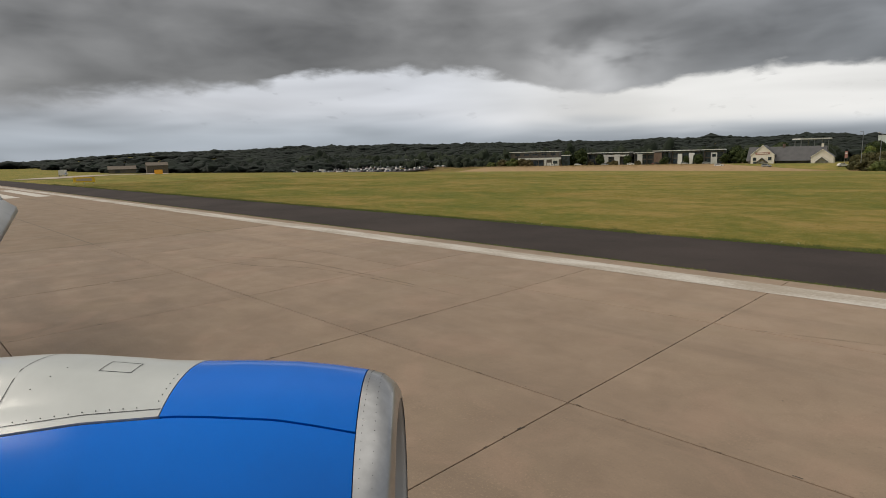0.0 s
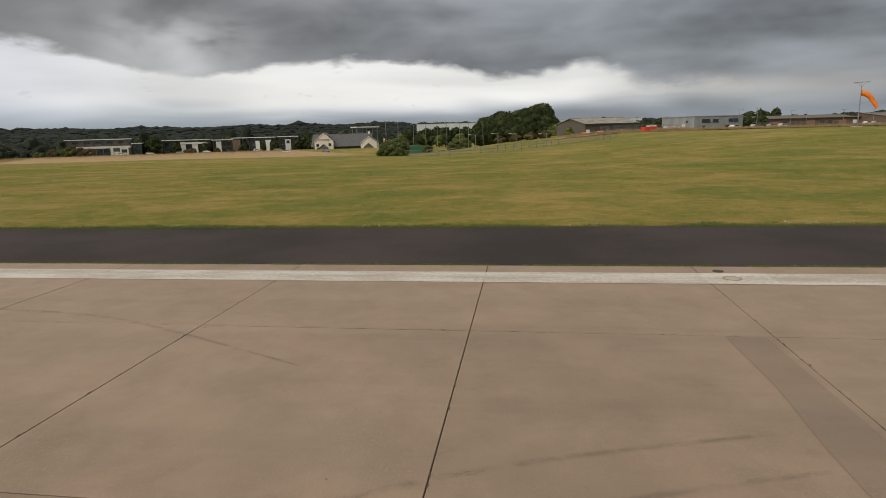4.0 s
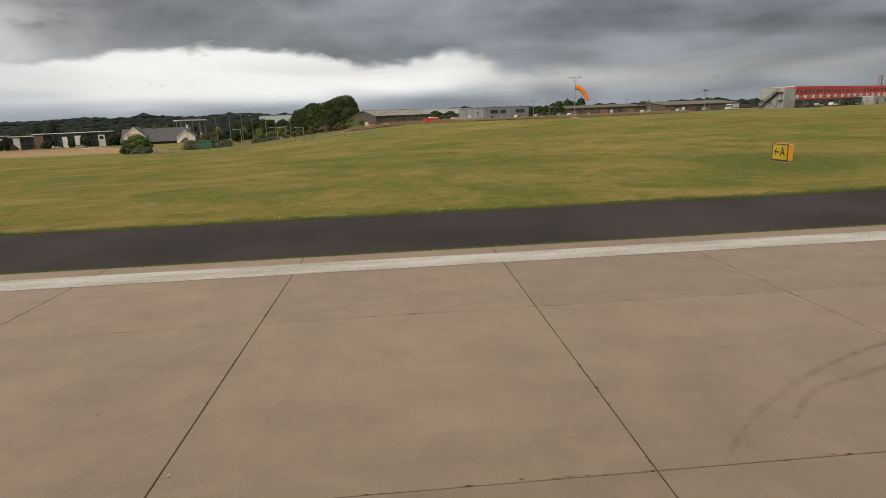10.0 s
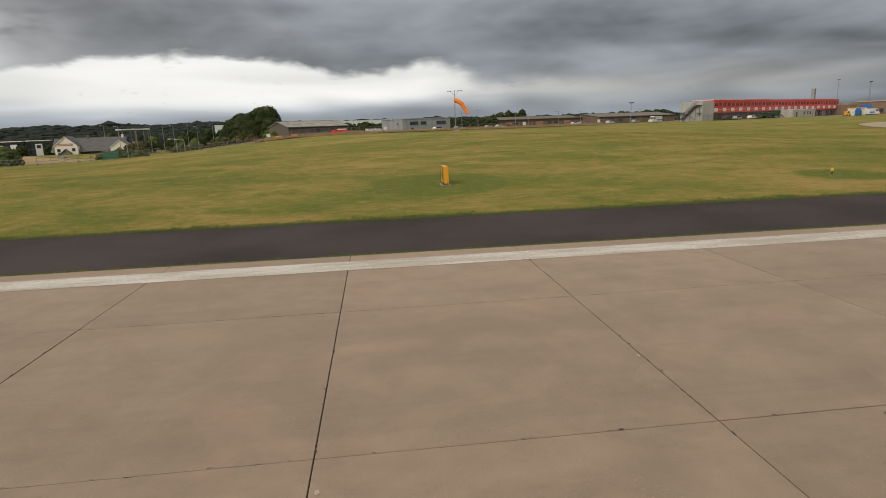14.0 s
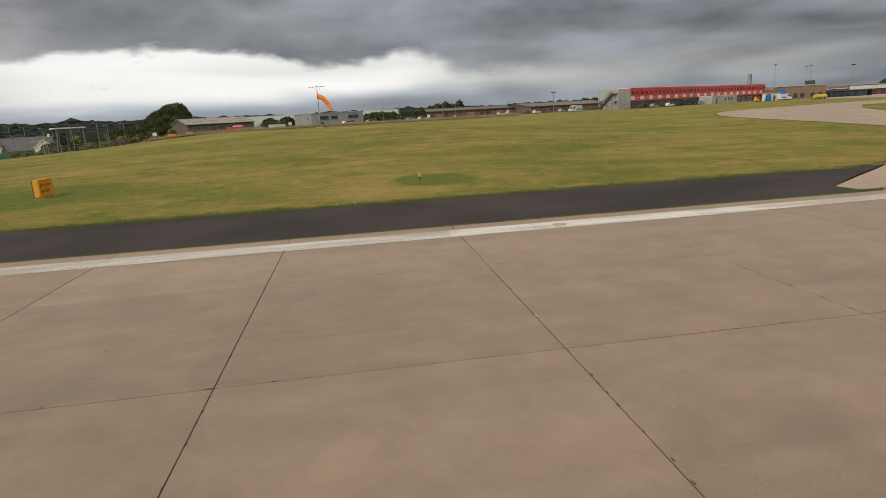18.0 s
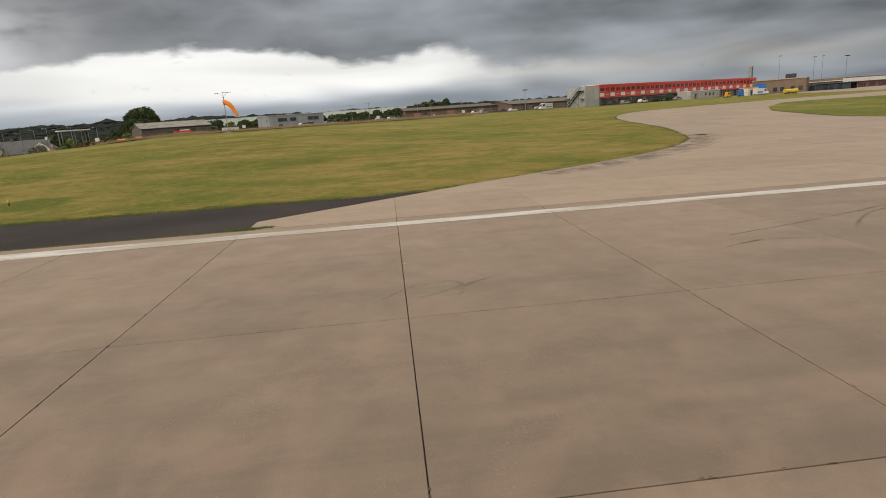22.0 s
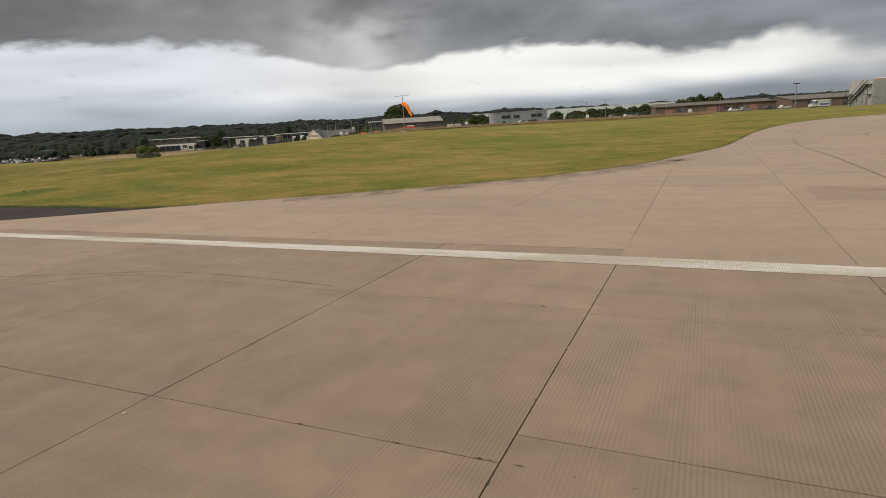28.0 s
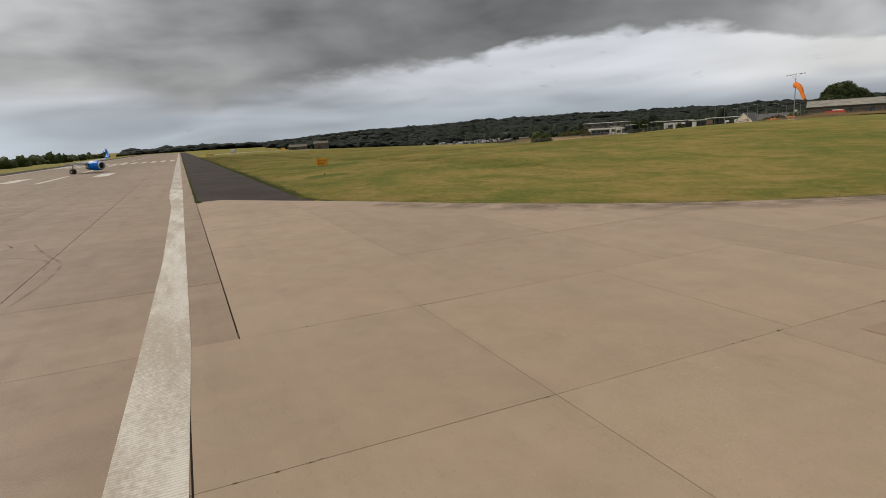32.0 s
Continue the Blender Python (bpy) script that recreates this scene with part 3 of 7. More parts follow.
def outline(name, parent, mat, pts, y0, y1, label=""):
    """A profile of x, z points, drawn out from y0 to y1."""
    bm = bmesh.new()
    a = [bm.verts.new((x, y0, z)) for x, z in pts]
    b = [bm.verts.new((x, y1, z)) for x, z in pts]
    k = len(pts)
    bm.faces.new(a)
    bm.faces.new(b[::-1])
    for i in range(k):
        j = (i + 1) % k
        bm.faces.new((a[j], a[i], b[i], b[j]))
    bmesh.ops.recalc_face_normals(bm, faces=bm.faces)
    return part(name, bm, mat, parent, label)


def ease(v, a, b):
    s = min(max((v - a) / (b - a), 0.0), 1.0)
    return s * s * (3 - 2 * s)


def graph(v, pts):
    for (a, p), (b, q) in zip(pts, pts[1:]):
        if v <= b:
            return p if v <= a else p + (q - p) * (v - a) / (b - a)
    return pts[-1][1]


HIGH = ((24, 0), (60, 1.35), (120, 2.55), (200, 1.9), (300, 1.6), (420, 1.5))
LEVEL = ((24, 0), (60, 0.22), (92, 0.75), (120, 1.4), (200, 1.9), (300, 1.6), (420, 1.5))
DEEP = ((24, 0), (60, -0.1), (120, -0.9), (180, -2.8), (200, -3.6), (260, -6.3), (288, -6.2), (304, -4.1), (320, -4.2), (420, -6.2), (700, -9.0))
SKYLINE = ((-180, 0.25), (0, 0.15), (40, 0.2), (70, 0.45), (92, 0.72), (112, 0.95), (125, 1.0), (150, 1.05), (162, 0.85), (172, 0.35), (180, 0.25))


def land(x, y):
    """The lie of the land: a level runway, a rise on the north side, low ground to the west, hills far off."""
    if y < 24:
        near = 0.0 if y > -33 else -0.02 * min(-33 - y, 100)
    else:
        q = (min(max(y, 60), 200) - 120) / 80
        s = ease(x, -15 - 15 * q, 70 - 35 * q)
        k = ease(x, 85, 125)
        near = s * ((1 - k) * graph(y, HIGH) + k * graph(y, LEVEL)) + (1 - s) * (graph(y, DEEP) + min(0.0, (x + 100) * 0.006) * ease(y, 30, 110) * (1 - ease(-x, 500, 900)))
    r = math.hypot(x - 50, y)
    if r < 600:
        return near
    az = math.degrees(math.atan2(y, x - 50))
    top = EYE + 2300 * math.tan(radians(graph(az, SKYLINE))) - 11
    k = ease(r, 650, 2300)
    return near * (1 - k) + top * k + noise.noise((x * 0.0022, y * 0.0022, 0)) * 9 * k

# ---- ground, runway, taxiway ----
GRASS_EDGE = [(98, 23.6), (106.0, 23.7), (110, 25.0), (118.6, 30.0), (127, 36.5), (132.5, 44), (134.6, 49), (138.5, 60.5), (140.3, 70), (142.5, 82.5), (146.5, 96),
              (152.5, 106), (160, 112), (169, 114.5), (187, 119.5), (215, 124), (232, 128), (240, 140), (238, 165), (246, 198)]
ISLAND = [(158.8, 52.5), (158.6, 58), (160.8, 67), (165, 80.5), (173.2, 93.5), (183, 104), (190, 105.4), (205, 104), (240, 107), (300, 111), (300, 18.5), (220, 26), (182, 34), (165, 44)]
JOINT_KNOTS = ((-2, -32.3), (0, -21.32), (3, -4.89), (6, 12.27), (7, 17.94), (10, 34.65), (11, 40.26), (14, 56.44), (15, 61.65), (17, 72.3), (18, 77.85), (20, 89.1), (21, 94.7), (22, 100.4), (24, 111.84), (25, 117.48), (26, 123.1), (27, 129.28), (28, 135.02), (29, 140.5), (34, 168.4))
JOINTS_X = [graph(k, JOINT_KNOTS) for k in range(-2, 35)]
LANES_Y = [16.69, 10.97, 5.2, -0.6, -6.4, -12.2]
RUNWAY_SOUTH = -26.5


def steps(*spans):
    out = []
    for a, b, n in spans:
        out += [a + (b - a) * i / n for i in range(n)]
    return out + [spans[-1][1]]


def build_ground():
    xs = steps((-4700, -900, 30), (-900, -240, 33), (-240, 320, 80), (320, 900, 24), (900, 4700, 26))
    ys = steps((-4700, -600, 22), (-600, -60, 14), (-60, 16, 5), (16, 23.35, 1), (23.35, 24, 1), (24, 60, 9), (60, 120, 15), (120, 200, 20), (200, 420, 30), (420, 1000, 24), (1000, 4700, 30))
    vs = [(x, y, land(x, y) - (0.16 if -33.2 < y < 23.5 and -3000 < x < 3000 else 0.0)) for y in ys for x in xs]
    w = len(xs)
    fs = [(j * w + i, j * w + i + 1, (j + 1) * w + i + 1, (j + 1) * w + i) for j in range(len(ys) - 1) for i in range(w - 1)]
    g = raw("ground", vs, fs, M_TURF, smooth=True)
    tagged(g, "mown airfield grass with straw-coloured streaks, rolling to hills", "ground", kind="structure")


def sheet(name, x0, x1, y0, y1, z, mat, label, category, nx=1):
    vs = []
    for i in range(nx + 1):
        x = x0 + (x1 - x0) * i / nx
        vs += [(x, y0, z), (x, y1, z)]
    ob = raw(name, vs, [(2 * i, 2 * i + 2, 2 * i + 3, 2 * i + 1) for i in range(nx)], mat)
    return tagged(ob, label, category, kind="structure")


def strip_ground(name, pts, mat, label, category, lift=0.0):
    """A flat outline laid on the land."""
    bm = bmesh.new()
    bm.faces.new([bm.verts.new((x, y, 0)) for x, y in pts])
    for c in (24, 30, 40, 60, 76, 92, 106, 120, 200, 300):
        bmesh.ops.bisect_plane(bm, geom=bm.verts[:] + bm.edges[:] + bm.faces[:], plane_co=(0, c, 0), plane_no=(0, 1, 0))
    bmesh.ops.triangulate(bm, faces=bm.faces[:])
    bmesh.ops.recalc_face_normals(bm, faces=bm.faces[:])
    for v in bm.verts:
        v.co.z = land(v.co.x, v.co.y) + lift * ease(v.co.y, 20, 24)
    if sum(f.normal.z for f in bm.faces) < 0:
        bmesh.ops.reverse_faces(bm, faces=bm.faces[:])
    return tagged(part(name, bm, mat, None), label, category, kind="structure")


build_ground()
runway_base = sheet("runway", -2600, 900, RUNWAY_SOUTH, 16.66, -0.045, M_JOINT, "tan concrete runway of large square slabs with dark joints", "runway")
sheet("runway_west", -2600, JOINTS_X[0], RUNWAY_SOUTH, 16.69, 0.0, M_FAR, "long worn tan concrete runway running to the hills", "runway")
sheet("runway_east", JOINTS_X[-1], 900, RUNWAY_SOUTH, 16.69, 0.0, M_FAR, "tan concrete runway beyond the taxiway mouth", "runway")
sheet("runway_south", JOINTS_X[0], JOINTS_X[-1], RUNWAY_SOUTH, LANES_Y[-1], 0.0, M_FAR, "south lanes of the tan concrete runway", "runway")
sheet("shoulder_south", -2600, 900, RUNWAY_SOUTH - 7, RUNWAY_SOUTH, -0.012, M_TAR, "dark asphalt shoulder strip along the runway", "shoulder")
tar = raw("shoulder_north", [(-2600, 16.70, -0.012), (100.41, 16.70, -0.012), (100.41, 18.58, -0.012), (103.7, 20.95, -0.012), (109.3, 24.6, 0.0), (106, 23.75, -0.012), (-2600, 23.75, -0.012)], [(0, 1, 2, 3, 4, 5, 6)], M_TAR)
tagged(tar, "dark asphalt shoulder strip between concrete and grass", "shoulder", kind="structure")

# the mouth of the taxiway: an outline with the grass edge on one side, cut into slabs
EDGE_KNOTS = [(100.42, 16.705), (100.42, 18.5), (103.8, 20.8), (109.6, 24.6), (118.6, 30.0), (127, 36.5), (132.5, 44), (134.9, 50), (138.5, 60.5), (140.3, 70), (142.5, 82.5), (146.5, 96), (152.5, 106), (160, 112)]


def smooth_line(p, k=4):
    """Points of a smooth curve through the knots."""
    p = [Vector((*q, 0)) for q in p]
    out = []
    for i in range(len(p) - 1):
        a, b, c, d = p[max(i - 1, 0)], p[i], p[i + 1], p[min(i + 2, len(p) - 1)]
        for j in range(k):
            t = j / k
            q = 0.5 * (2 * b + (c - a) * t + (2 * a - 5 * b + 4 * c - d) * t * t + (3 * b - a - 3 * c + d) * t ** 3)
            out.append((q.x, q.y))
    return out + [(p[-1].x, p[-1].y)]


TAXI_EDGE = EDGE_KNOTS[:3] + smooth_line(EDGE_KNOTS[3:])
MOUTH = [(135.02, 16.705), (135.02, 15.70), (168.4, 15.70), (168.4, 62), (168.4, 114.3)] + TAXI_EDGE[::-1]
APRON = [(168.4, 16.705), (900, 16.705), (900, 330), (262, 330), (246, 198), (238, 165), (240, 140), (232, 128), (215, 124), (187, 119.5), (169, 114.5), (168.4, 114.3)]
strip_ground("apron", APRON, M_APRON, "broad pale concrete apron in front of the terminal", "apron", 0.03)
strip_ground("island", ISLAND, M_TURF_GREEN, "green mown grass island beside the taxiway", "ground", 0.075)
taxi_base = strip_ground("taxiway", MOUTH, M_JOINT, "tan concrete taxiway mouth curving off the runway", "taxiway", 0.0)
for v in taxi_base.data.vertices:
    v.co.z -= 0.07


def paving():
    """The slabs near the camera's way, each a piece of its own."""
    gap, lane_gap = 0.0085, 0.011
    meshes = {}
    for a, b in zip(JOINTS_X, JOINTS_X[1:]):
        lanes = LANES_Y if a < 134 else [5.86 if y == 5.2 else 10.72 if y == 10.97 else 15.69 if y == 16.69 else y for y in LANES_Y]
        for n_, s_ in zip(lanes, lanes[1:]):
            key = (round(b - a, 3), round(n_ - s_, 3))
            if key not in meshes:
                bm = bmesh.new()
                box(bm, gap, b - a - gap, lane_gap, n_ - s_ - lane_gap, -0.2, 0.0)
                top = [e for e in bm.edges if all(v.co.z > -0.01 for v in e.verts)]
                bmesh.ops.bevel(bm, geom=top, offset=0.006, segments=1, affect="EDGES")
                me = bpy.data.meshes.new("slab")
                bm.to_mesh(me)
                bm.free()
                me.materials.append(M_SLAB)
                meshes[key] = me
            ob = new("slab", meshes[key])
            ob.parent = runway_base
            ob.location = (a, s_, random.uniform(-0.004, 0.0))
    bm = bmesh.new()
    bm.faces.new([bm.verts.new((x, y, 0)) for x, y in MOUTH])
    for x in JOINTS_X[22:]:
        bmesh.ops.bisect_plane(bm, geom=bm.verts[:] + bm.edges[:] + bm.faces[:], plane_co=(x, 0, 0), plane_no=(1, 0, 0))
    # the slabs break joint at the column of the bend
    for x0, x1, cuts in ((0, 135, (22.3, 28.2, 34.1, 40.0, 46)), (135, 140.5, (20.7, 25.9, 31.1, 36.4, 41.7, 47, 53)), (140.5, 400, (20.7, 25.5, 30.8, 36.2, 41.6, 47, 53))):
        for y in cuts + (60, 68, 76, 84, 92, 100, 108):
            fs = [f for f in bm.faces if x0 <= f.calc_center_median().x <= x1]
            bmesh.ops.bisect_plane(bm, geom=fs + list({e for f in fs for e in f.edges}) + list({v for f in fs for v in f.verts}), plane_co=(0, y, 0), plane_no=(0, 1, 0))
    faces = [[v.co.copy() for v in f.verts] for f in bm.faces]
    bm.free()
    for ring in faces:
        mid = sum(ring, Vector()) / len(ring)
        b2 = bmesh.new()
        f = b2.faces.new([b2.verts.new(c - mid) for c in ring])
        if f.calc_area() < 0.4:
            b2.free()
            continue
        f.normal_update()
        if f.normal.z < 0:
            f.normal_flip()
        rim = bmesh.ops.inset_individual(b2, faces=[f], thickness=0.008)["faces"]
        bmesh.ops.delete(b2, geom=rim, context="FACES")
        bmesh.ops.extrude_face_region(b2, geom=b2.faces[:])
        for v in b2.verts:
            v.co.z = land(v.co.x + mid.x, v.co.y + mid.y) + 0.03 * ease(v.co.y + mid.y, 20, 24)
        tops = b2.faces[:]
        for fc in tops:
            fc.normal_update()
        # the first face stays below as the underside
        under = [v for v in f.verts] if f.is_valid else []
        for v in under:
            v.co.z -= 0.12
        bmesh.ops.recalc_face_normals(b2, faces=b2.faces[:])
        ob = part("slab", b2, M_TAXI, taxi_base)
        ob.location = (mid.x, mid.y, random.uniform(-0.003, 0.003))


# painted lines
def painted(name, quads, mat, label, z=0.005):
    vs, fs = [], []
    for q in quads:
        fs.append(tuple(range(len(vs), len(vs) + len(q))))
        vs += [(x, y, z) for x, y in q]
    return tagged(raw(name, vs, fs, mat), label, "runway marking", kind="structure")


def rect(x0, x1, y0, y1):
    return [(x0, y0), (x1, y0), (x1, y1), (x0, y1)]


painted("edge_line_north", [[(-2600, 14.74), (92, 14.74), (102, 15.06), (125, 15.00), (134.8, 14.83), (141, 14.70), (900, 14.70), (900, 15.62), (141, 15.64), (134.8, 15.77), (102, 15.82), (92, 15.86), (-2600, 15.86)]], M_LINE, "worn white painted line along the runway edge")
painted("edge_line_south", [rect(-2600, 900, -25.9, -24.8)], M_LINE, "worn white painted line along the far runway edge")
for k in range(9):
    painted("centre_dash", [rect(8 - 50 * k, 38 - 50 * k, -5.5, -4.6)], M_MARK, "white painted dash on the runway centre line")
painted("touchdown_bar", [rect(8, 25, 0.9, 3.6)], M_MARK, "white painted touchdown bar on the concrete")
painted("touchdown_bar", [rect(8, 25, -13.6, -10.9)], M_MARK, "white painted touchdown bar on the concrete")
for k in range(12):
    painted("threshold_bar", [rect(-118, -88, 12.4 - 3.3 * k, 14.0 - 3.3 * k)], M_MARK, "white painted threshold bar across the runway")

# ---- building kit ----


def window(parent, x0, x1, z0, z1, y=0.0, mat=None, frame_mat=None, name="window", bars=1):
    """A window in a wall that faces -y: frame, panes and sill."""
    w = empty(name, 0, 0, 0)
    w.parent = parent
    t = 0.09
    fm = frame_mat or M_DARK
    bm = bmesh.new()
    for a, b, c, d in ((x0, x1, z0, z0 + t), (x0, x1, z1 - t, z1), (x0, x0 + t, z0 + t, z1 - t), (x1 - t, x1, z0 + t, z1 - t)):
        box(bm, a, b, y - 0.07, y + 0.04, c, d)
    for k in range(1, bars):
        m = x0 + (x1 - x0) * k / bars
        box(bm, m - 0.035, m + 0.035, y - 0.06, y + 0.03, z0 + t, z1 - t)
    part("window_frame", bm, fm, w)
    slab("pane", w, mat or M_GLASS, x0 + t, x1 - t, y - 0.02, y + 0.01, z0 + t, z1 - t)
    slab("sill", w, fm, x0 - 0.1, x1 + 0.1, y - 0.16, y + 0.02, z0 - 0.1, z0)
    return w


def gable_hall(name, label, x, y, z, turn, length, depth, eaves, ridge, wall, roof, openings=(), category="building", over=0.4, rise_along=True):
    """A long shed: four walls, two roof slopes with a ridge cap, doors and windows on its front."""
    h = empty(name, x, y, z, turn)
    tagged(h, label, category)
    t = 0.3
    slab("wall", h, wall, 0, length, 0, t, -3, eaves)
    slab("wall", h, wall, 0, length, depth - t, depth, -3, eaves)
    mid = depth / 2
    for x0 in (0.0, length - t):
        bm = bmesh.new()
        pts = [(t, -3), (depth - t, -3), (depth - t, eaves), (mid, ridge - 0.12), (t, eaves)]
        a = [bm.verts.new((x0, p, q)) for p, q in pts]
        b = [bm.verts.new((x0 + t, p, q)) for p, q in pts]
        bm.faces.new(a)
        bm.faces.new(b[::-1])
        for i in range(5):
            j = (i + 1) % 5
            bm.faces.new((a[j], a[i], b[i], b[j]))
        bmesh.ops.recalc_face_normals(bm, faces=bm.faces)
        part("gable_wall", bm, wall, h)
    for s in (0, 1):
        bm = bmesh.new()
        y0, y1 = (-over, mid) if s == 0 else (depth + over, mid)
        drop = (ridge - eaves) / mid * over
        lo = [bm.verts.new(c) for c in ((-over, y0, eaves - drop), (length + over, y0, eaves - drop), (length + over, y1, ridge), (-over, y1, ridge))]
        f = bm.faces.new(lo)
        up = bmesh.ops.extrude_face_region(bm, geom=[f])
        for v in [g for g in up["geom"] if isinstance(g, bmesh.types.BMVert)]:
            v.co.z += 0.14
        bmesh.ops.recalc_face_normals(bm, faces=bm.faces)
        part("roof_slope", bm, roof, h)
    slab("ridge_cap", h, roof, -over, length + over, mid - 0.25, mid + 0.25, ridge + 0.08, ridge + 0.2)
    slab("gutter", h, M_DARK, -over, length + over, -over - 0.12, -over + 0.02, eaves - 0.22, eaves - 0.06)
    for o in openings:
        kind, x0, x1, z0, z1, *m = o
        if kind == "window":
            window(h, x0, x1, z0, z1, 0.0, bars=2)
        else:
            d = slab("door", h, m[0] if m else M_DARK, x0, x1, -0.06, 0.05, z0, z1)
            slab("door_frame", d, M_DARK, x0 - 0.12, x1 + 0.12, -0.09, -0.062, z1, z1 + 0.12)
            slab("handle", d, M_STEEL, x1 - 0.3, x1 - 0.15, -0.13, -0.06, z0 + 1.0, z0 + 1.15)
    return h


def flat_block(name, label, x, y, z, turn, length, depth, height, wall, roof, category="building", over=0.15):
    h = empty(name, x, y, z, turn)
    tagged(h, label, category)
    t = 0.3
    slab("wall", h, wall, 0, length, 0, t, -3, height)
    slab("wall", h, wall, 0, length, depth - t, depth, -3, height)
    slab("wall", h, wall, 0, t, t, depth - t, -3, height)
    slab("wall", h, wall, length - t, length, t, depth - t, -3, height)
    slab("roof", h, roof, -over, length + over, -over, depth + over, height, height + 0.25)
    return h


# ---- windsock, sign, marker ----


def build_windsock(x, y):
    z = land(x, y)
    w = tagged(empty("windsock", x, y, z), "orange fabric windsock drooping from a slim steel mast", "windsock")
    slab("footing", w, M_PALE, -0.7, 0.7, -0.7, 0.7, -0.3, 0.15, 0.04)
    bar("mast", w, M_STEEL, (0, 0, 0.1), (0, 0, 5.4), 0.09, 0.07, 10)
    bar("mast", w, M_STEEL, (0, 0, 5.4), (0, 0, 8.2), 0.05, 0.04, 10)
    arm = bar("crossarm", w, M_STEEL, (-1.45, -0.35, 7.95), (1.45, 0.35, 8.1), 0.035)
    for s in (-1, 1):
        for q in (1.0, 0.62):
            p = Vector((1.45 * s * q, 0.35 * s * q, 8.02 + 0.075 * s * q))
            bm = bmesh.new()
            rod(bm, p + Vector((0, 0, 0.02)), p + Vector((0, 0, -0.10)), 0.05, 0.15, 10)
            part("lamp_head", bm, M_DARK, arm)
    bar("stay", w, M_STEEL, (0, 0, 7.0), (0.75, 0.18, 8.03), 0.02)
    bar("stay", w, M_STEEL, (0, 0, 7.0), (-0.75, -0.18, 8.0), 0.02)
    # the sock: a cone that leaves the ring level and then hangs
    way, rings, spine = Vector((0.93, -0.36, 0)).normalized(), 15, []
    p, a = Vector((0.05, 0, 6.15)), radians(4)
    for k in range(rings):
        spine.append((p.copy(), a))
        a = radians(16 + 42 * ease(k, 0, 7) + 2 * math.sin(k))
        p += (way * math.cos(a) - Vector((0, 0, math.sin(a)))) * 0.285
    bm = bmesh.new()
    prev = None
    side = Vector((-way.y, way.x, 0))
    for k, (c, an) in enumerate(spine):
        r = 0.50 - 0.20 * k / (rings - 1)
        up = way * math.sin(an) + Vector((0, 0, math.cos(an)))
        ring = []
        for i in range(18):
            th = 2 * math.pi * i / 18
            q = r * (1 + 0.07 * math.sin(3 * th + k * 0.9) * ease(k, 2, 8))
            ring.append(bm.verts.new(c + side * math.cos(th) * q * (1 - 0.25 * ease(k, 3, 9)) + up * math.sin(th) * q))
        if prev:
            for i in range(18):
                j = (i + 1) % 18
                bm.faces.new((prev[i], prev[j], ring[j], ring[i]))
        prev = ring
    for f in bm.faces:
        f.smooth = True
    part("sock", bm, M_ORANGE, w, "bright orange drooping fabric sleeve")
    bm = bmesh.new()
    for i in range(16):
        p0, p1 = [spine[0][0] + side * math.cos(2 * math.pi * k / 16) * 0.55 + Vector((0, 0, math.sin(2 * math.pi * k / 16) * 0.55)) for k in (i, i + 1)]
        rod(bm, p0, p1, 0.02, sides=5)
    part("ring", bm, M_STEEL, w)


def text_mesh(body, size, mat, parent, m, name="lettering"):
    c = bpy.data.curves.new(name, "FONT")
    c.body, c.size, c.align_x, c.align_y, c.extrude = body, size, "CENTER", "CENTER", 0.004
    tmp = new("tmp", c)
    bpy.context.view_layer.update()
    me = bpy.data.meshes.new_from_object(tmp.evaluated_get(bpy.context.evaluated_depsgraph_get()))
    bpy.data.objects.remove(tmp)
    bpy.data.curves.remove(c)
    me.materials.clear()
    me.materials.append(mat)
    ob = new(name, me)
    ob.parent = parent
    ob.matrix_local = m
    return ob


M_BROWN_INK = plain("faded_brown_ink", (0.34, 0.14, 0.02), (0.42, 0.18, 0.025), 0.7, big=2, fine=9)


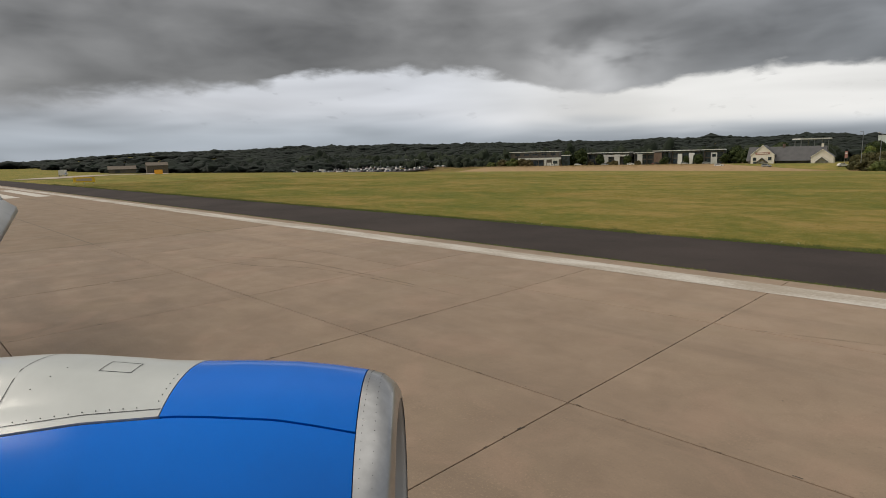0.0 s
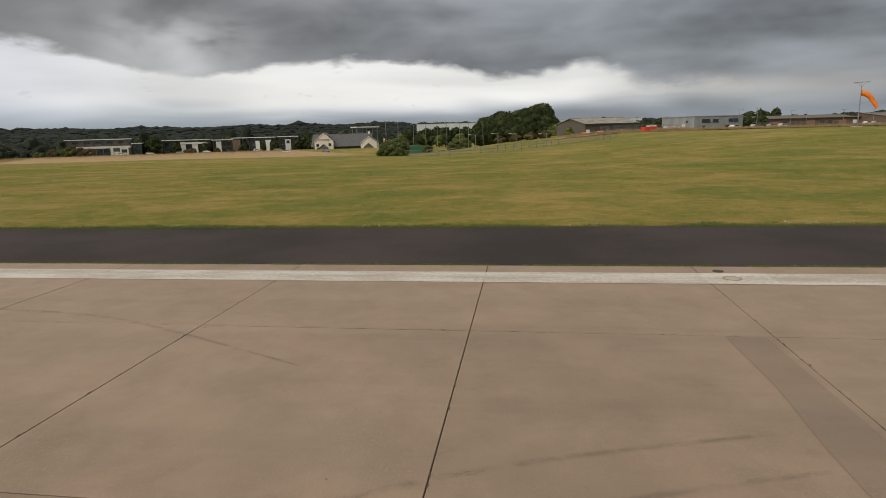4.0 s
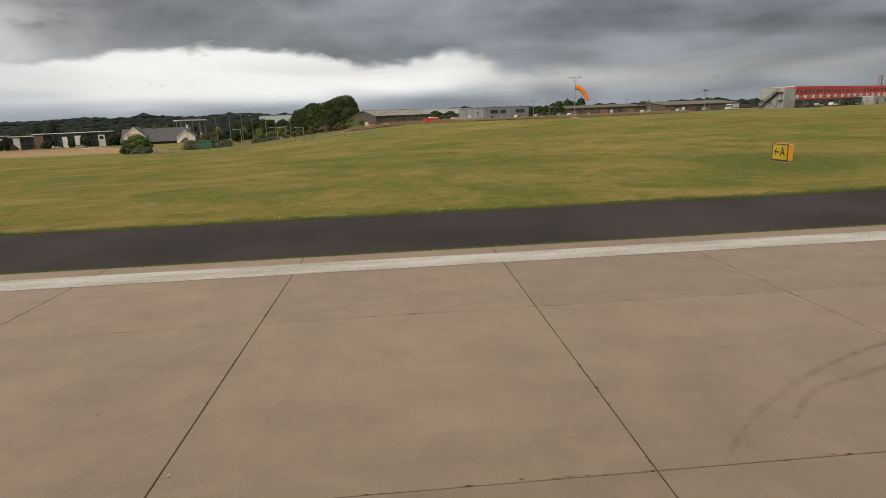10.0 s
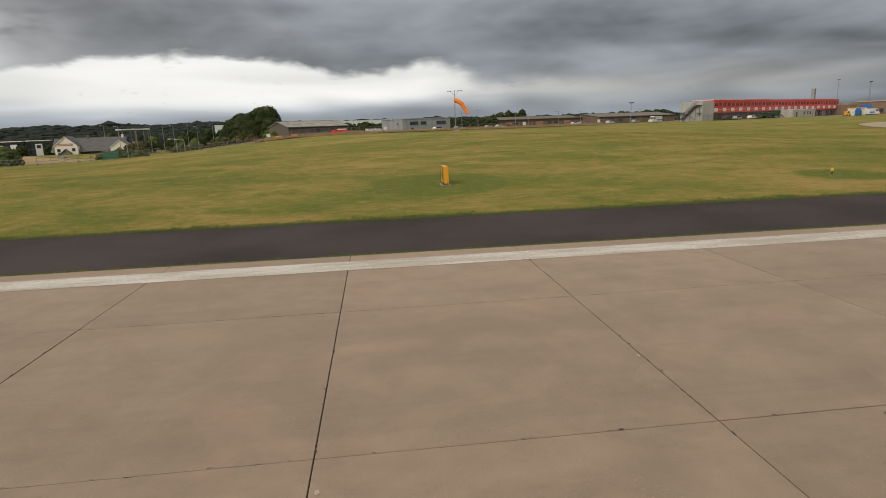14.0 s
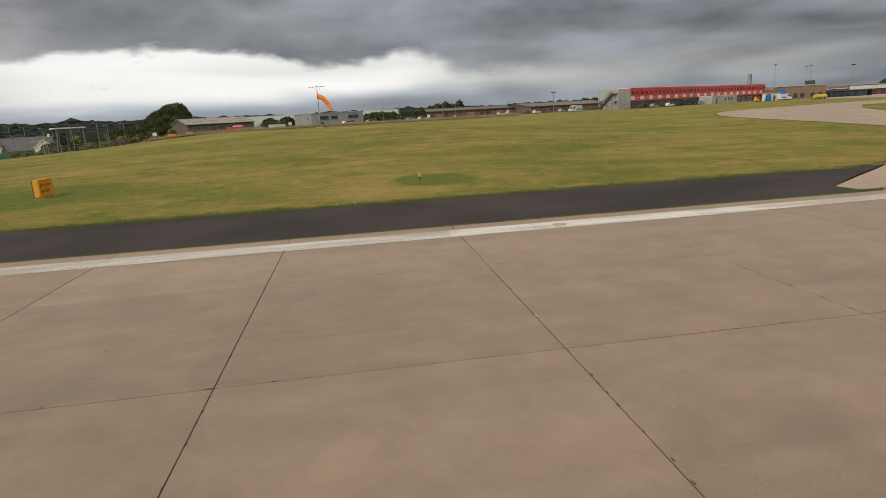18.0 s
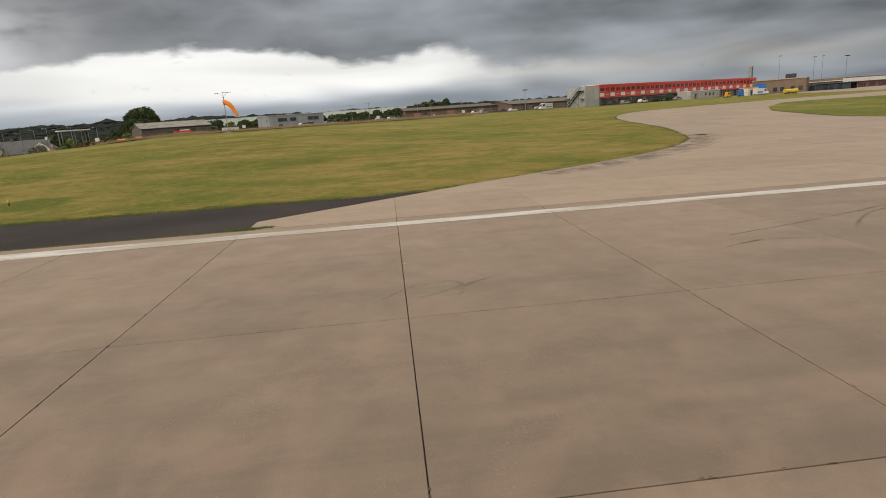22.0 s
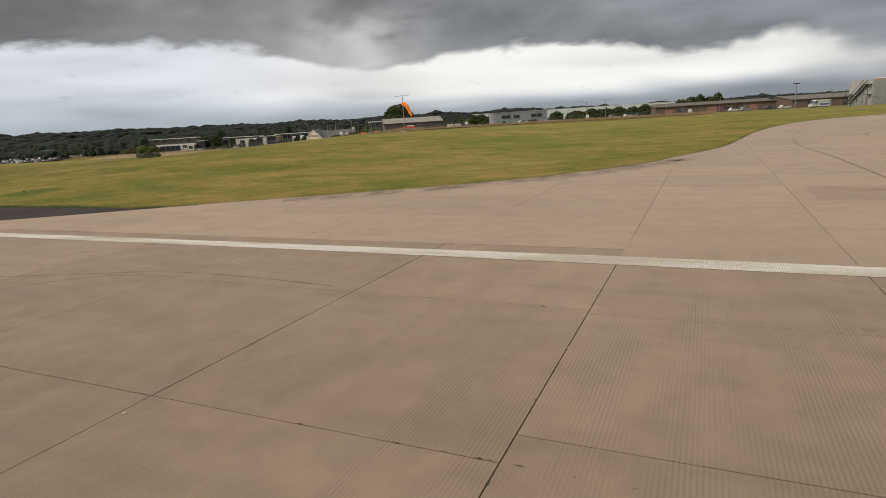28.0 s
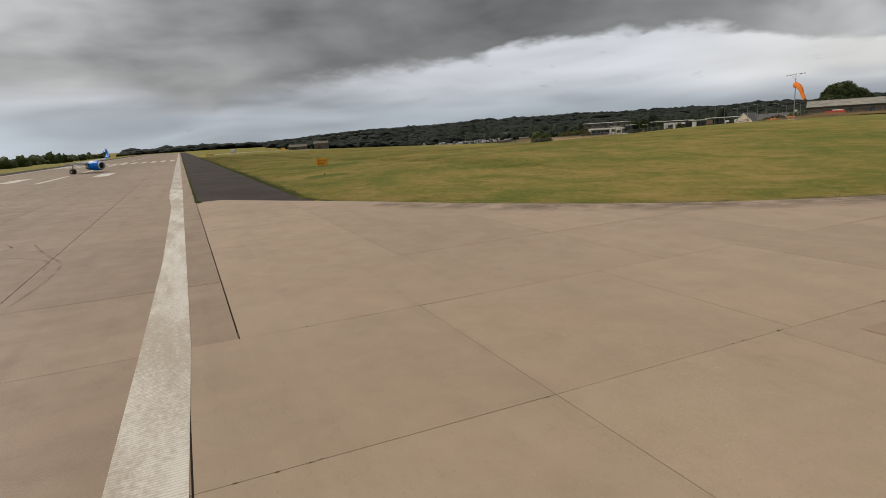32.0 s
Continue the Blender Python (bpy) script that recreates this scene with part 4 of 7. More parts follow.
def build_sign(x, y):
    s = tagged(empty("taxiway_sign", x, y, land(x, y), -1.5), "yellow taxiway sign box with a black arrow and letter A", "sign")
    slab("footing", s, M_PATCH, -0.3, 0.3, -0.8, 0.8, -0.15, 0.03, 0.02)
    for q in (-0.6, 0, 0.6):
        bar("leg", s, M_STEEL, (0, q, 0.0), (0, q, 0.14), 0.05)
    slab("cabinet", s, M_AMBER, -0.16, 0.10, -0.8, 0.8, 0.10, 1.12, 0.02)
    face = slab("face", s, M_YELLOW, -0.185, -0.162, -0.75, 0.75, 0.15, 1.07, 0.0, "glossy yellow sign face")
    bm = bmesh.new()
    for a, b, c, d in ((-0.8, 0.8, 0.10, 0.155), (-0.8, 0.8, 1.065, 1.12), (-0.8, -0.745, 0.155, 1.065), (0.745, 0.8, 0.155, 1.065)):
        box(bm, -0.2, -0.16, a, b, c, d)
    part("trim", bm, M_DARK, s)
    text_mesh("A", 0.80, M_BLACK, face, Matrix.Translation((-0.192, -0.26, 0.61)) @ Euler((radians(90), 0, radians(-90))).to_matrix().to_4x4(), "letter")
    bm = bmesh.new()
    box(bm, -0.196, -0.187, 0.10, 0.56, 0.57, 0.65)
    for sgn in (-1, 1):
        vs = [bm.verts.new((-0.192, p, q)) for p, q in ((0.62, 0.61), (0.55, 0.61), (0.40, 0.61 + sgn * 0.21), (0.31, 0.61 + sgn * 0.21), (0.48, 0.61))]
        bm.faces.new(vs if sgn > 0 else vs[::-1])
    part("arrow", bm, M_BLACK, face)
    for q in (-0.75, -0.38, 0.0, 0.38, 0.75):
        slab("rib", s, M_AMBER, 0.102, 0.16, q - 0.03, q + 0.03, 0.10, 1.12)
    for q0, lengths in ((0.72, (0.30, 0.22, 0.34)), (0.36, (0.38, 0.42))):
        a = -0.58
        for ln in lengths:
            slab("word_bar", s, M_BROWN_INK, 0.161, 0.166, a, a + ln, q0, q0 + 0.13)
            a += ln + 0.12
    for q in (0.12, 0.6, 1.08):
        slab("rail", s, M_AMBER, 0.102, 0.14, -0.8, 0.8, q, q + 0.04)


def build_marker(x, y):
    m = tagged(empty("edge_light", x, y, land(x, y)), "small yellow elevated taxiway light on a short stem", "light")
    slab("base", m, M_SOIL, -0.1, 0.1, -0.1, 0.1, -0.1, 0.03, 0.01)
    bar("stem", m, M_DARK, (0, 0, 0), (0, 0, 0.24), 0.035)
    bm = bmesh.new()
    rod(bm, (0, 0, 0.22), (0, 0, 0.30), 0.06, 0.085, 12)
    rod(bm, (0, 0, 0.30), (0, 0, 0.42), 0.085, 0.055, 12)
    part("lamp_head", bm, M_YELLOW, m)


build_windsock(74.0, 119.4)
build_sign(61.6, 34.8)
build_marker(83.9, 30.1)

# ---- buildings ----
gable_hall("stone_shed", "low brown stone shed with a weathered sheet roof", 31.2, 185.6, 1.3, 33, 21.0, 14.5, 3.6, 5.3, M_STONE, M_ROOF,
           [("window", 9.5, 10.9, 1.0, 2.9), ("door", 7.6, 8.6, 0, 2.2), ("window", 14.6, 16.0, 1.2, 2.8)])

grey = flat_block("grey_unit", "grey metal-clad two-storey unit with a strip of windows", 67.0, 201.0, 1.5, 25, 19.3, 16, 4.7, M_GREY_CLAD, M_ROOF_GREY)
for a, b in ((3.0, 6.2), (7.2, 9.4), (13.6, 15.4), (15.6, 17.4)):
    window(grey, a, b, 2.9, 3.9, bars=3)
for a, b in ((3.2, 4.4), (12.4, 15.6)):
    slab("door", grey, M_DARK, a, b, -0.05, 0.05, 0, 1.9)
slab("vent", grey, M_DARK, -0.05, 0.05, 3, 4, 2.9, 3.5)

gable_hall("brick_warehouse", "long low brown brick warehouse with a weathered sheet roof", 116.0, 275.0, 0.8, 21, 53, 28, 4.4, 5.7, M_BRICK, M_ROOF_DARK,
           [("door", 4, 7.5, 0, 3.2, M_SALMON), ("door", 22, 26, 0, 3.4, M_SALMON), ("door", 39, 43, 0, 3.4, M_SALMON), ("door", 14, 15.2, 0, 2.2, M_WHITE),
            ("window", 9, 11, 2.0, 3.2), ("window", 29, 31, 2.0, 3.2), ("window", 33, 35, 2.0, 3.2)])
gable_hall("brick_warehouse", "dark brown brick warehouse with a long ribbed grey roof", 168.0, 281.0, 0.8, 21, 52, 26, 4.2, 5.9, M_BRICK, M_ROOF_MID,
           [("door", 20, 24, 0, 3.6, M_DARK), ("door", 6, 9, 0, 3.2, M_DARK), ("window", 12, 15, 1.8, 3.0)])


M_BROWN_GLASS = glass("bronze_glass", (0.055, 0.032, 0.022))
M_PINK = plain("pink_panel", (0.62, 0.34, 0.30), (0.55, 0.28, 0.25), 0.5, big=0.6, fine=5, relief=0.05)


def build_pier():
    """The red terminal pier: a stair block, two long clad storeys on posts, undercroft bays."""
    p = tagged(empty("terminal_pier", 187.3, 214.5, 2.2, 29), "long red-clad terminal pier with white panels and dark windows", "building")
    stair_block = slab("stair_block", p, M_PALE_CLAD, -7.9, -0.02, 0.0, 9, -3, 7.0)
    # open steel stair across the end wall
    for k in range(11):
        slab("stair_step", stair_block, M_DARK, -9.2, -7.95, 7.6 - 0.56 * k, 8.3 - 0.56 * k, 0.3 + 0.5 * k, 0.5 + 0.5 * k)
    for q in (-9.2, -8.0):
        for lift_ in (0.2, 1.3):
            bar("handrail", stair_block, M_DARK, (q, 8.3, 0.3 + lift_), (q, 2.0, 5.6 + lift_), 0.06)
        bar("stringer", stair_block, M_DARK, (q, 8.3, 0.2), (q, 2.0, 5.5), 0.11)
    for y0, y1, z0 in ((0.2, 2.0, 5.5), (0.2, 1.8, 2.6), (7.4, 8.9, 2.9)):
        slab("landing", stair_block, M_DARK, -9.3, -7.92, y0, y1, z0, z0 + 0.15)
    for y0 in (0.3, 1.9, 4.2, 6.4, 8.7):
        bar("post", stair_block, M_DARK, (-9.2, y0, -1), (-9.2, y0, 5.5 if y0 < 3 else 3.4), 0.07)
    bar("brace", stair_block, M_DARK, (-9.2, 1.9, 0.2), (-9.2, 6.4, 3.2), 0.06)
    for (x0, x1, top) in ((0, 42.5, 7.35), (42.52, 112.3, 7.2)):
        dy = 0.0 if x0 == 0 else 0.35
        slab("upper_wall", p, M_RED, x0, x1, dy, 8.9, 2.5, top)
        slab("roof", p, M_WHITE if x0 == 0 else M_ROOF_GREY, x0, x1, dy + 0.3, 8.8, top + 0.002, top + 0.22)
        slab("fascia", p, M_RED, x0, x1, dy - 0.14, dy - 0.002, top - 0.45, top + 0.1)
        slab("soffit_band", p, M_DARK, x0, x1, dy - 0.1, dy - 0.002, 2.1, 2.55)
        n = round((x1 - x0) / 2.95)
        step = (x1 - x0) / n
        for k in range(n):
            a = x0 + k * step
            window(p, a + 0.35, a + step - 0.35, 4.95, 6.35, dy, mat=M_BROWN_GLASS, bars=2, frame_mat=M_RED)
            if k % 2 == 0:
                slab("white_panel", p, M_WHITE, a + 0.25, a + step - 0.25, dy - 0.05, dy - 0.001, 3.05, 4.35)
            else:
                slab("lettering_bar", p, M_PINK, a + 0.55, a + step - 0.5, dy - 0.04, dy - 0.001, 3.55, 3.95)
        slab("lower_wall", p, M_BRICK if x0 == 0 else M_PALE_CLAD, x0 + 0.5, x1, 3.2, 8.8, -3, 2.48)
        for k in range(0, n + 1, 2):
            slab("post", p, M_DARK, x0 + k * step - 0.15 if k else x0, x0 + k * step + 0.15, dy + 0.2, dy + 0.5, -2, 2.48)
        for k in range(1, n, 3):
            a = x0 + k * step
            slab("bay_door", p, M_DARK if k % 2 else M_SALMON, a, a + 2.2, 3.1, 3.19, -0.3, 2.2)
    return p


build_pier()

low = flat_block("portable_office", "low white portable office with three small windows", 231.0, 229.0, 1.9, 29, 21, 6, 3.0, M_PALE_CLAD, M_WHITE)
for a in (10.2, 13.2, 15.8):
    window(low, a, a + 1.1, 1.2, 2.2)
slab("door", low, M_DARK, 3, 4.1, -0.06, 0.05, 0, 2.1)

chim = tagged(empty("chimney_tower", 328.7, 341.6, 1.5, 29), "tall square grey concrete tower behind the pier", "tower")
slab("shaft", chim, M_ROOF_GREY, -0.9, 0.9, -0.9, 0.9, -3, 16.0)
slab("cap", chim, M_PALE, -1.0, 1.0, -1.0, 1.0, 16.0, 16.3)
slab("slot", chim, M_DARK, -0.2, 0.2, -0.96, -0.88, 6, 15)

fire = flat_block("brick_store", "flat-roofed tan brick store with a blue roller door", 250.0, 217.4, 1.5, -41, 18.0, 12, 5.5, M_TAN, M_ROOF_GREY)
slab("roller_door", fire, M_BLUE, 0.7, 4.7, -0.08, 0.05, 0.4, 4.4)
for a in (7.2, 9.6, 13.0, 15.6):
    window(fire, a, a + 1.4, 1.2, 2.7)
slab("coping", fire, M_PALE, -0.2, 18.2, -0.25, -0.16, 5.45, 5.8)
slab("tank", fire, M_DARK, 10.8, 14.2, 3, 6, 5.76, 7.4, 0.2)

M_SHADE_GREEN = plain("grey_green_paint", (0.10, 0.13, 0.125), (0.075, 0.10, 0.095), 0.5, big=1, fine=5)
shel = tagged(empty("glazed_shelter", 273.1, 217.0, 1.3, -65), "low glazed walkway shelter with dark posts", "shelter")
slab("roof", shel, M_SHADE_GREEN, -0.3, 15.4, -0.3, 5.2, 2.85, 3.15)
for k in range(7):
    slab("post", shel, M_SHADE_GREEN, k * 2.5, k * 2.5 + 0.14, 0, 0.14, -2, 2.85)
    if k < 6:
        slab("pane", shel, M_GLASS, k * 2.5 + 0.14, k * 2.5 + 2.5, 0.05, 0.09, 0.0, 2.6)
slab("back_wall", shel, M_DARK, 0, 15.1, 4.8, 5.0, -2, 2.85)

term = flat_block("terminal_hall", "brick terminal hall with a deep white fascia", 309.3, 243.8, 0.6, 12, 103, 30, 4.6, M_BRICK, M_WHITE, over=0.6)
slab("fascia", term, M_WHITE, -0.6, 103.6, -0.75, -0.61, 3.9, 5.5)
for k in range(16):
    window(term, 3 + 6.2 * k, 7.6 + 6.2 * k, 0.6, 3.2, bars=4, frame_mat=M_RED)
upper = flat_block("terminal_upper", "upper brown storey of the terminal", 330.0, 268.0, 4.6, 12, 50, 18, 2.2, M_TAN, M_ROOF_GREY)
for k in range(8):
    window(upper, 3 + 5.6 * k, 6.6 + 5.6 * k, 0.6, 1.7, bars=2)
hip = flat_block("hipped_hall", "low tan hall with a wide grey roof", 285.0, 262.0, 1.0, 12, 34, 20, 5.6, M_TAN, M_ROOF)
slab("roof_light", hip, M_ROOF, 6, 28, 5, 15, 5.86, 6.9)
flat_block("control_cabin", "dark glazed upper cabin with an overhanging roof", 375.0, 262.0, 7.5, 12, 12, 10, 5.0, M_GLASS, M_ROOF_GREY, over=1.6)

# the white inn with two gables
inn = tagged(empty("inn", -106.3, 320.0, -4.3, 9), "cream rendered inn with two gables and a dark slate roof", "house")


def inn_wing(x0, x1, depth, eaves, ridge, y0):
    g = outline("gable_wall", inn, M_CREAM, [(x0, -2), (x1, -2), (x1, eaves), ((x0 + x1) / 2, ridge), (x0, eaves)], y0, y0 + depth)
    mid = (x0 + x1) / 2
    for s in (-1, 1):
        xe = x0 - 0.3 if s < 0 else x1 + 0.3
        ze = eaves - 0.3 * (ridge - eaves) / ((x1 - x0) / 2)
        pts = [(xe, ze), (mid, ridge), (mid, ridge + 0.3), (xe, ze + 0.3)]
        outline("roof_slope", inn, M_SLATE, pts, y0 - 0.35, y0 + depth)
        outline("bargeboard", inn, M_CREAM, pts, y0 - 0.45, y0 - 0.352)
    return g


inn_wing(1.6, 12.0, 12.0, 4.4, 9.0, -0.6)
inn_wing(28.0, 37.0, 12.0, 3.0, 6.4, -4.4)
slab("wall", inn, M_STONE, 0, 33.5, 3.2, 14, -2, 2.2)
bmx = bmesh.new()
vsx = [bmx.verts.new(c) for c in ((-0.8, 0.6, 1.3), (34.4, 0.6, 1.3), (33.4, 8.6, 8.3), (-0.8, 8.6, 8.3), (34.4, 14.8, 3.1), (-0.8, 14.8, 3.1), (-0.8, 8.6, 7.9), (33.4, 8.6, 7.9))]
for fx in ((0, 1, 2, 3), (3, 2, 4, 5), (0, 3, 5, 6), (1, 7, 4, 2), (0, 6, 7, 1), (6, 5, 4, 7)):
    bmx.faces.new([vsx[i] for i in fx])
part("main_roof", bmx, M_SLATE, inn)
slab("sign_board", inn, M_SALMON, 3.6, 10.0, -0.72, -0.62, 4.6, 5.6)
slab("sign_bar", inn, M_CREAM, 4.2, 9.4, -0.75, -0.722, 4.95, 5.2)
for a, z0 in ((2.6, 1.6), (9.4, 1.8), (2.8, -0.4)):
    window(inn, a, a + 1.5, z0, z0 + 1.5, -0.6)
for c, yy in ((6.8, -2.8), (32.4, -6.4)):
    outline("porch_roof", inn, M_SLATE, [(c - 2.6, 0.4), (c, 2.6), (c + 2.6, 0.4), (c + 2.6, 0.7), (c, 2.95), (c - 2.6, 0.7)], yy, yy + 2.3)
    for q in (-2.2, 2.2):
        slab("porch_post", inn, M_WOOD, c + q - 0.12, c + q + 0.12, yy + 0.2, yy + 0.44, -1.5, 0.6)
slab("chimney", inn, M_CREAM, 31.0, 32.0, 8, 9.0, 6, 9.4)
slab("chimney", inn, M_BRICK, 14.4, 15.6, 8, 9.2, 6, 9.6)


def office(x, y, turn, length, top, bays, label, storeys=2, z=-6.3):
    """An office block with a thin white flat roof that oversails on slim fins."""
    o = tagged(empty("office_block", x, y, z, turn), label, "building")
    slab("core", o, M_STONE, 0, length, 1.2, 14, -3, top - 0.9)
    slab("roof", o, M_WHITE, -0.6, length + 0.6, -0.6, 15, top - 0.5, top)
    slab("clerestory", o, M_GLASS, 0.5, length - 0.5, 1.0, 13.8, top - 0.898, top - 0.502)
    for s in range(storeys):
        z0 = 0.6 + s * (top - 1.4) / storeys
        for b in range(bays):
            a = length * (b + 0.14) / bays
            window(o, a, a + length / bays * 0.72, z0, z0 + (top - 1.4) / storeys - 0.9, 1.18, bars=3)
    for b in range(bays + 1):
        slab("fin", o, M_DARK, length * b / bays - 0.12, length * b / bays + 0.12, 0.0, 1.15, -2, top - 0.5)
    return o


# the large block: a brown upper storey set back over a white-banded glazed base
o1 = office(-282.0, 345.0, 29, 36.5, 11.2, 7, "brown office block with a thin white roof and a glazed base")
slab("upper_cladding", o1, M_STONE, 0.2, 36.3, 0.7, 1.17, 6.6, 10.2)
for k in range(5):
    window(o1, 3.5 + 6.6 * k, 7.2 + 6.6 * k, 8.4, 9.6, 0.69, bars=3)
slab("base", o1, M_STONE, 7.0, 37.5, -5.0, 1.15, -3, 5.2)
slab("white_band", o1, M_WHITE, 6.8, 37.8, -5.25, 1.1, 5.2, 6.5)
for a, b, top_ in ((7.2, 9.4, 5.19), (26.0, 27.6, 5.19), (31.5, 36.5, 5.19), (28.0, 31.0, 2.9)):
    slab("white_wall", o1, M_WHITE, a, b, -5.3, -5.05, -2 if top_ < 4 else 0.6, top_)
for k in range(4):
    window(o1, 10.0 + 4.0 * k, 13.4 + 4.0 * k, 0.4, 4.8, -5.0, bars=3)
window(o1, 32.4, 35.6, 2.2, 4.2, -5.3, bars=2)
slab("link_roof", o1, M_WHITE, 37.9, 44.5, -1.0, 9, 7.6, 8.1)
slab("link_wall", o1, M_GLASS, 38.2, 44.0, -0.4, 8.6, -3, 7.598)
o2 = office(-237.0, 380.0, 20, 30, 9.3, 5, "low office block with a white roof edge and dark glass")
for a, b in ((11.5, 15.0), (19.2, 23.0)):
    slab("white_wall", o2, M_WHITE, a, b, -0.4, 0.0, -2, 7.6)
slab("white_band", o2, M_WHITE, 11.5, 29.5, -0.7, -0.42, 6.2, 7.4)
o3 = office(-205.0, 389.5, 24, 13, 8.7, 3, "low office block with a white end wall")
slab("white_wall", o3, M_WHITE, 2.2, 5.6, -0.4, 0.0, -2, 7.4)
o4 = office(-193.0, 394.5, 4, 31, 9.7, 5, "glazed office block with a thin white roof and white walls")
slab("white_wall", o4, M_WHITE, 17.0, 20.0, -0.4, 0.0, -1, 7.2)
slab("white_wall", o4, M_WHITE, 24.4, 28.2, -0.4, 0.0, -2, 7.6)
slab("brick_wall", o4, M_BRICK, 0.4, 6.0, -0.4, 0.0, -2, 8.2)
o5 = office(-158.0, 394.0, 16, 12.5, 9.8, 2, "small glazed office with a white frame and flat roof")
slab("white_frame", o5, M_WHITE, 4.4, 8.2, -0.4, 0.0, -0.5, 7.6)
slab("frame_window", o5, M_GLASS, 5.2, 7.4, -0.45, -0.402, 4.8, 6.8)

canopy = tagged(empty("fuel_canopy", -104, 400, -6.4, 40), "white flat fuel station canopy on slim posts", "canopy")
slab("roof", canopy, M_WHITE, 0, 18, -1, 9, 14.2, 15.0, 0.05)
slab("fascia", canopy, M_DARK, 0.2, 17.8, -0.9, 8.9, 13.9, 14.198)
for a in (1.0, 8.6, 16.6):
    for b in (0.2, 7.4):
        slab("post", canopy, M_STEEL, a, a + 0.4, b, b + 0.4, -2, 13.9)

far1 = flat_block("distribution_shed", "vast pale green distribution shed above the trees", -100.0, 612.0, -2, 3, 230, 90, 13.4, M_GREEN_CLAD, M_WHITE)
for k in range(9):
    slab("dock_door", far1, M_GREY_CLAD, 12 + 24 * k, 17 + 24 * k, -0.1, 0.05, -1, 5)

for x, y, turn, ln, tp in ((-452, 116, 75, 17, 3.2), (-452, 141, 75, 14, 5.2)):
    gable_hall("farm_shed", "low brown farm shed beyond the runway's end", x, y, -3.4, turn, ln, 14, tp, tp + 2.2, M_STONE, M_ROOF_DARK, [("door", 4, 7, 0, 2.4)])

# ---- trees and woods ----
ICO = bmesh.new()
bmesh.ops.create_icosphere(ICO, subdivisions=2, radius=1.0)
ICO_V = np.array([v.co[:] for v in ICO.verts])
ICO_F = np.array([[v.index for v in f.verts] for f in ICO.faces])
ICO.free()
ICO1 = bmesh.new()
bmesh.ops.create_icosphere(ICO1, subdivisions=1, radius=1.0)
ICO1_V = np.array([v.co[:] for v in ICO1.verts])
ICO1_F = np.array([[v.index for v in f.verts] for f in ICO1.faces])
ICO1.free()
rng = np.random.default_rng(7)


def leaf_cloud(blobs, per, size):
    """Leaf sprays on and in a set of blobs: centre, radii. Each spray is two crossed, bent leaves."""
    vs, fs = [], []
    for (c, r) in blobs:
        c, r = np.array(c), np.array(r)
        k = int(per * r[0] * r[2])
        d = rng.normal(size=(k, 3))
        d /= np.linalg.norm(d, axis=1)[:, None]
        p = c + d * r * (0.72 + 0.34 * rng.random((k, 1)))
        a = rng.normal(size=(k, 3))
        a /= np.linalg.norm(a, axis=1)[:, None]
        a = a * 0.7 + d * 0.3
        b = np.cross(a, rng.normal(size=(k, 3)))
        b /= np.linalg.norm(b, axis=1)[:, None] + 1e-6
        s = size * (0.6 + 0.8 * rng.random((k, 1)))
        n0 = len(vs) if isinstance(vs, np.ndarray) else sum(len(v) for v in vs)
        quad = np.stack([p - a * s, p + b * s * 0.55, p + a * s, p - b * s * 0.55], 1).reshape(-1, 3)
        vs.append(quad)
        i = n0 + 4 * np.arange(k)[:, None]
        fs.append(np.concatenate([i + [0, 1, 2], i + [0, 2, 3]], 0))
    return np.concatenate(vs), np.concatenate(fs)


def inner(blobs):
    """The dark mass inside a crown."""
    vs, fs, n0 = [], [], 0
    for c, r in blobs:
        jit = 1 + 0.16 * rng.normal(size=(len(ICO_V), 1))
        vs.append(np.array(c) + ICO_V * np.array(r) * 0.86 * jit)
        fs.append(ICO_F + n0)
        n0 += len(ICO_V)
    return np.concatenate(vs), np.concatenate(fs)


def tree(name, label, x, y, height, spread, leaf=M_LEAF, clumps=16, z=None, bare=0.22, per=70, size=0.42):
    z = land(x, y) if z is None else z
    t = tagged(empty(name, x, y, z), label, "tree" if name != "bush" else "bush")
    if name != "bush":
        bm = bmesh.new()
        rod(bm, (0, 0, -0.5), (0.1, 0, height * 0.45), spread * 0.07 + 0.1, spread * 0.045, 9)
        for k in range(6):
            a = k * 1.05 + rng.random() * 0.5
            rod(bm, (0, 0, height * (0.25 + 0.03 * k)), (math.cos(a) * spread * 0.55, math.sin(a) * spread * 0.55, height * (0.5 + 0.05 * k)), spread * 0.035, 0.05, 6)
        part("trunk", bm, M_BARK, t)
    blobs = []
    for k in range(clumps):
        u = (k + 0.5) / clumps
        a = k * 2.39996
        h = bare + (1 - bare) * u
        rr = spread * math.sin(math.pi * min(1, (0.16 + 0.80 * u))) ** 0.75 * (0.62 + 0.2 * rng.random())
        s = spread * (0.34 + 0.14 * rng.random())
        blobs.append(((math.cos(a) * rr * 0.78, math.sin(a) * rr * 0.78, height * h * 0.88), (s, s, s * 0.72)))
    blobs.append(((0, 0, height * (bare + 0.45)), (spread * 0.72, spread * 0.72, height * 0.34)))
    v1, f1 = inner(blobs)
    v2, f2 = leaf_cloud(blobs, per, size)
    triangles("crown", np.concatenate([v1, v2]), np.concatenate([f1, f2 + len(v1)]), leaf, t)
    return t


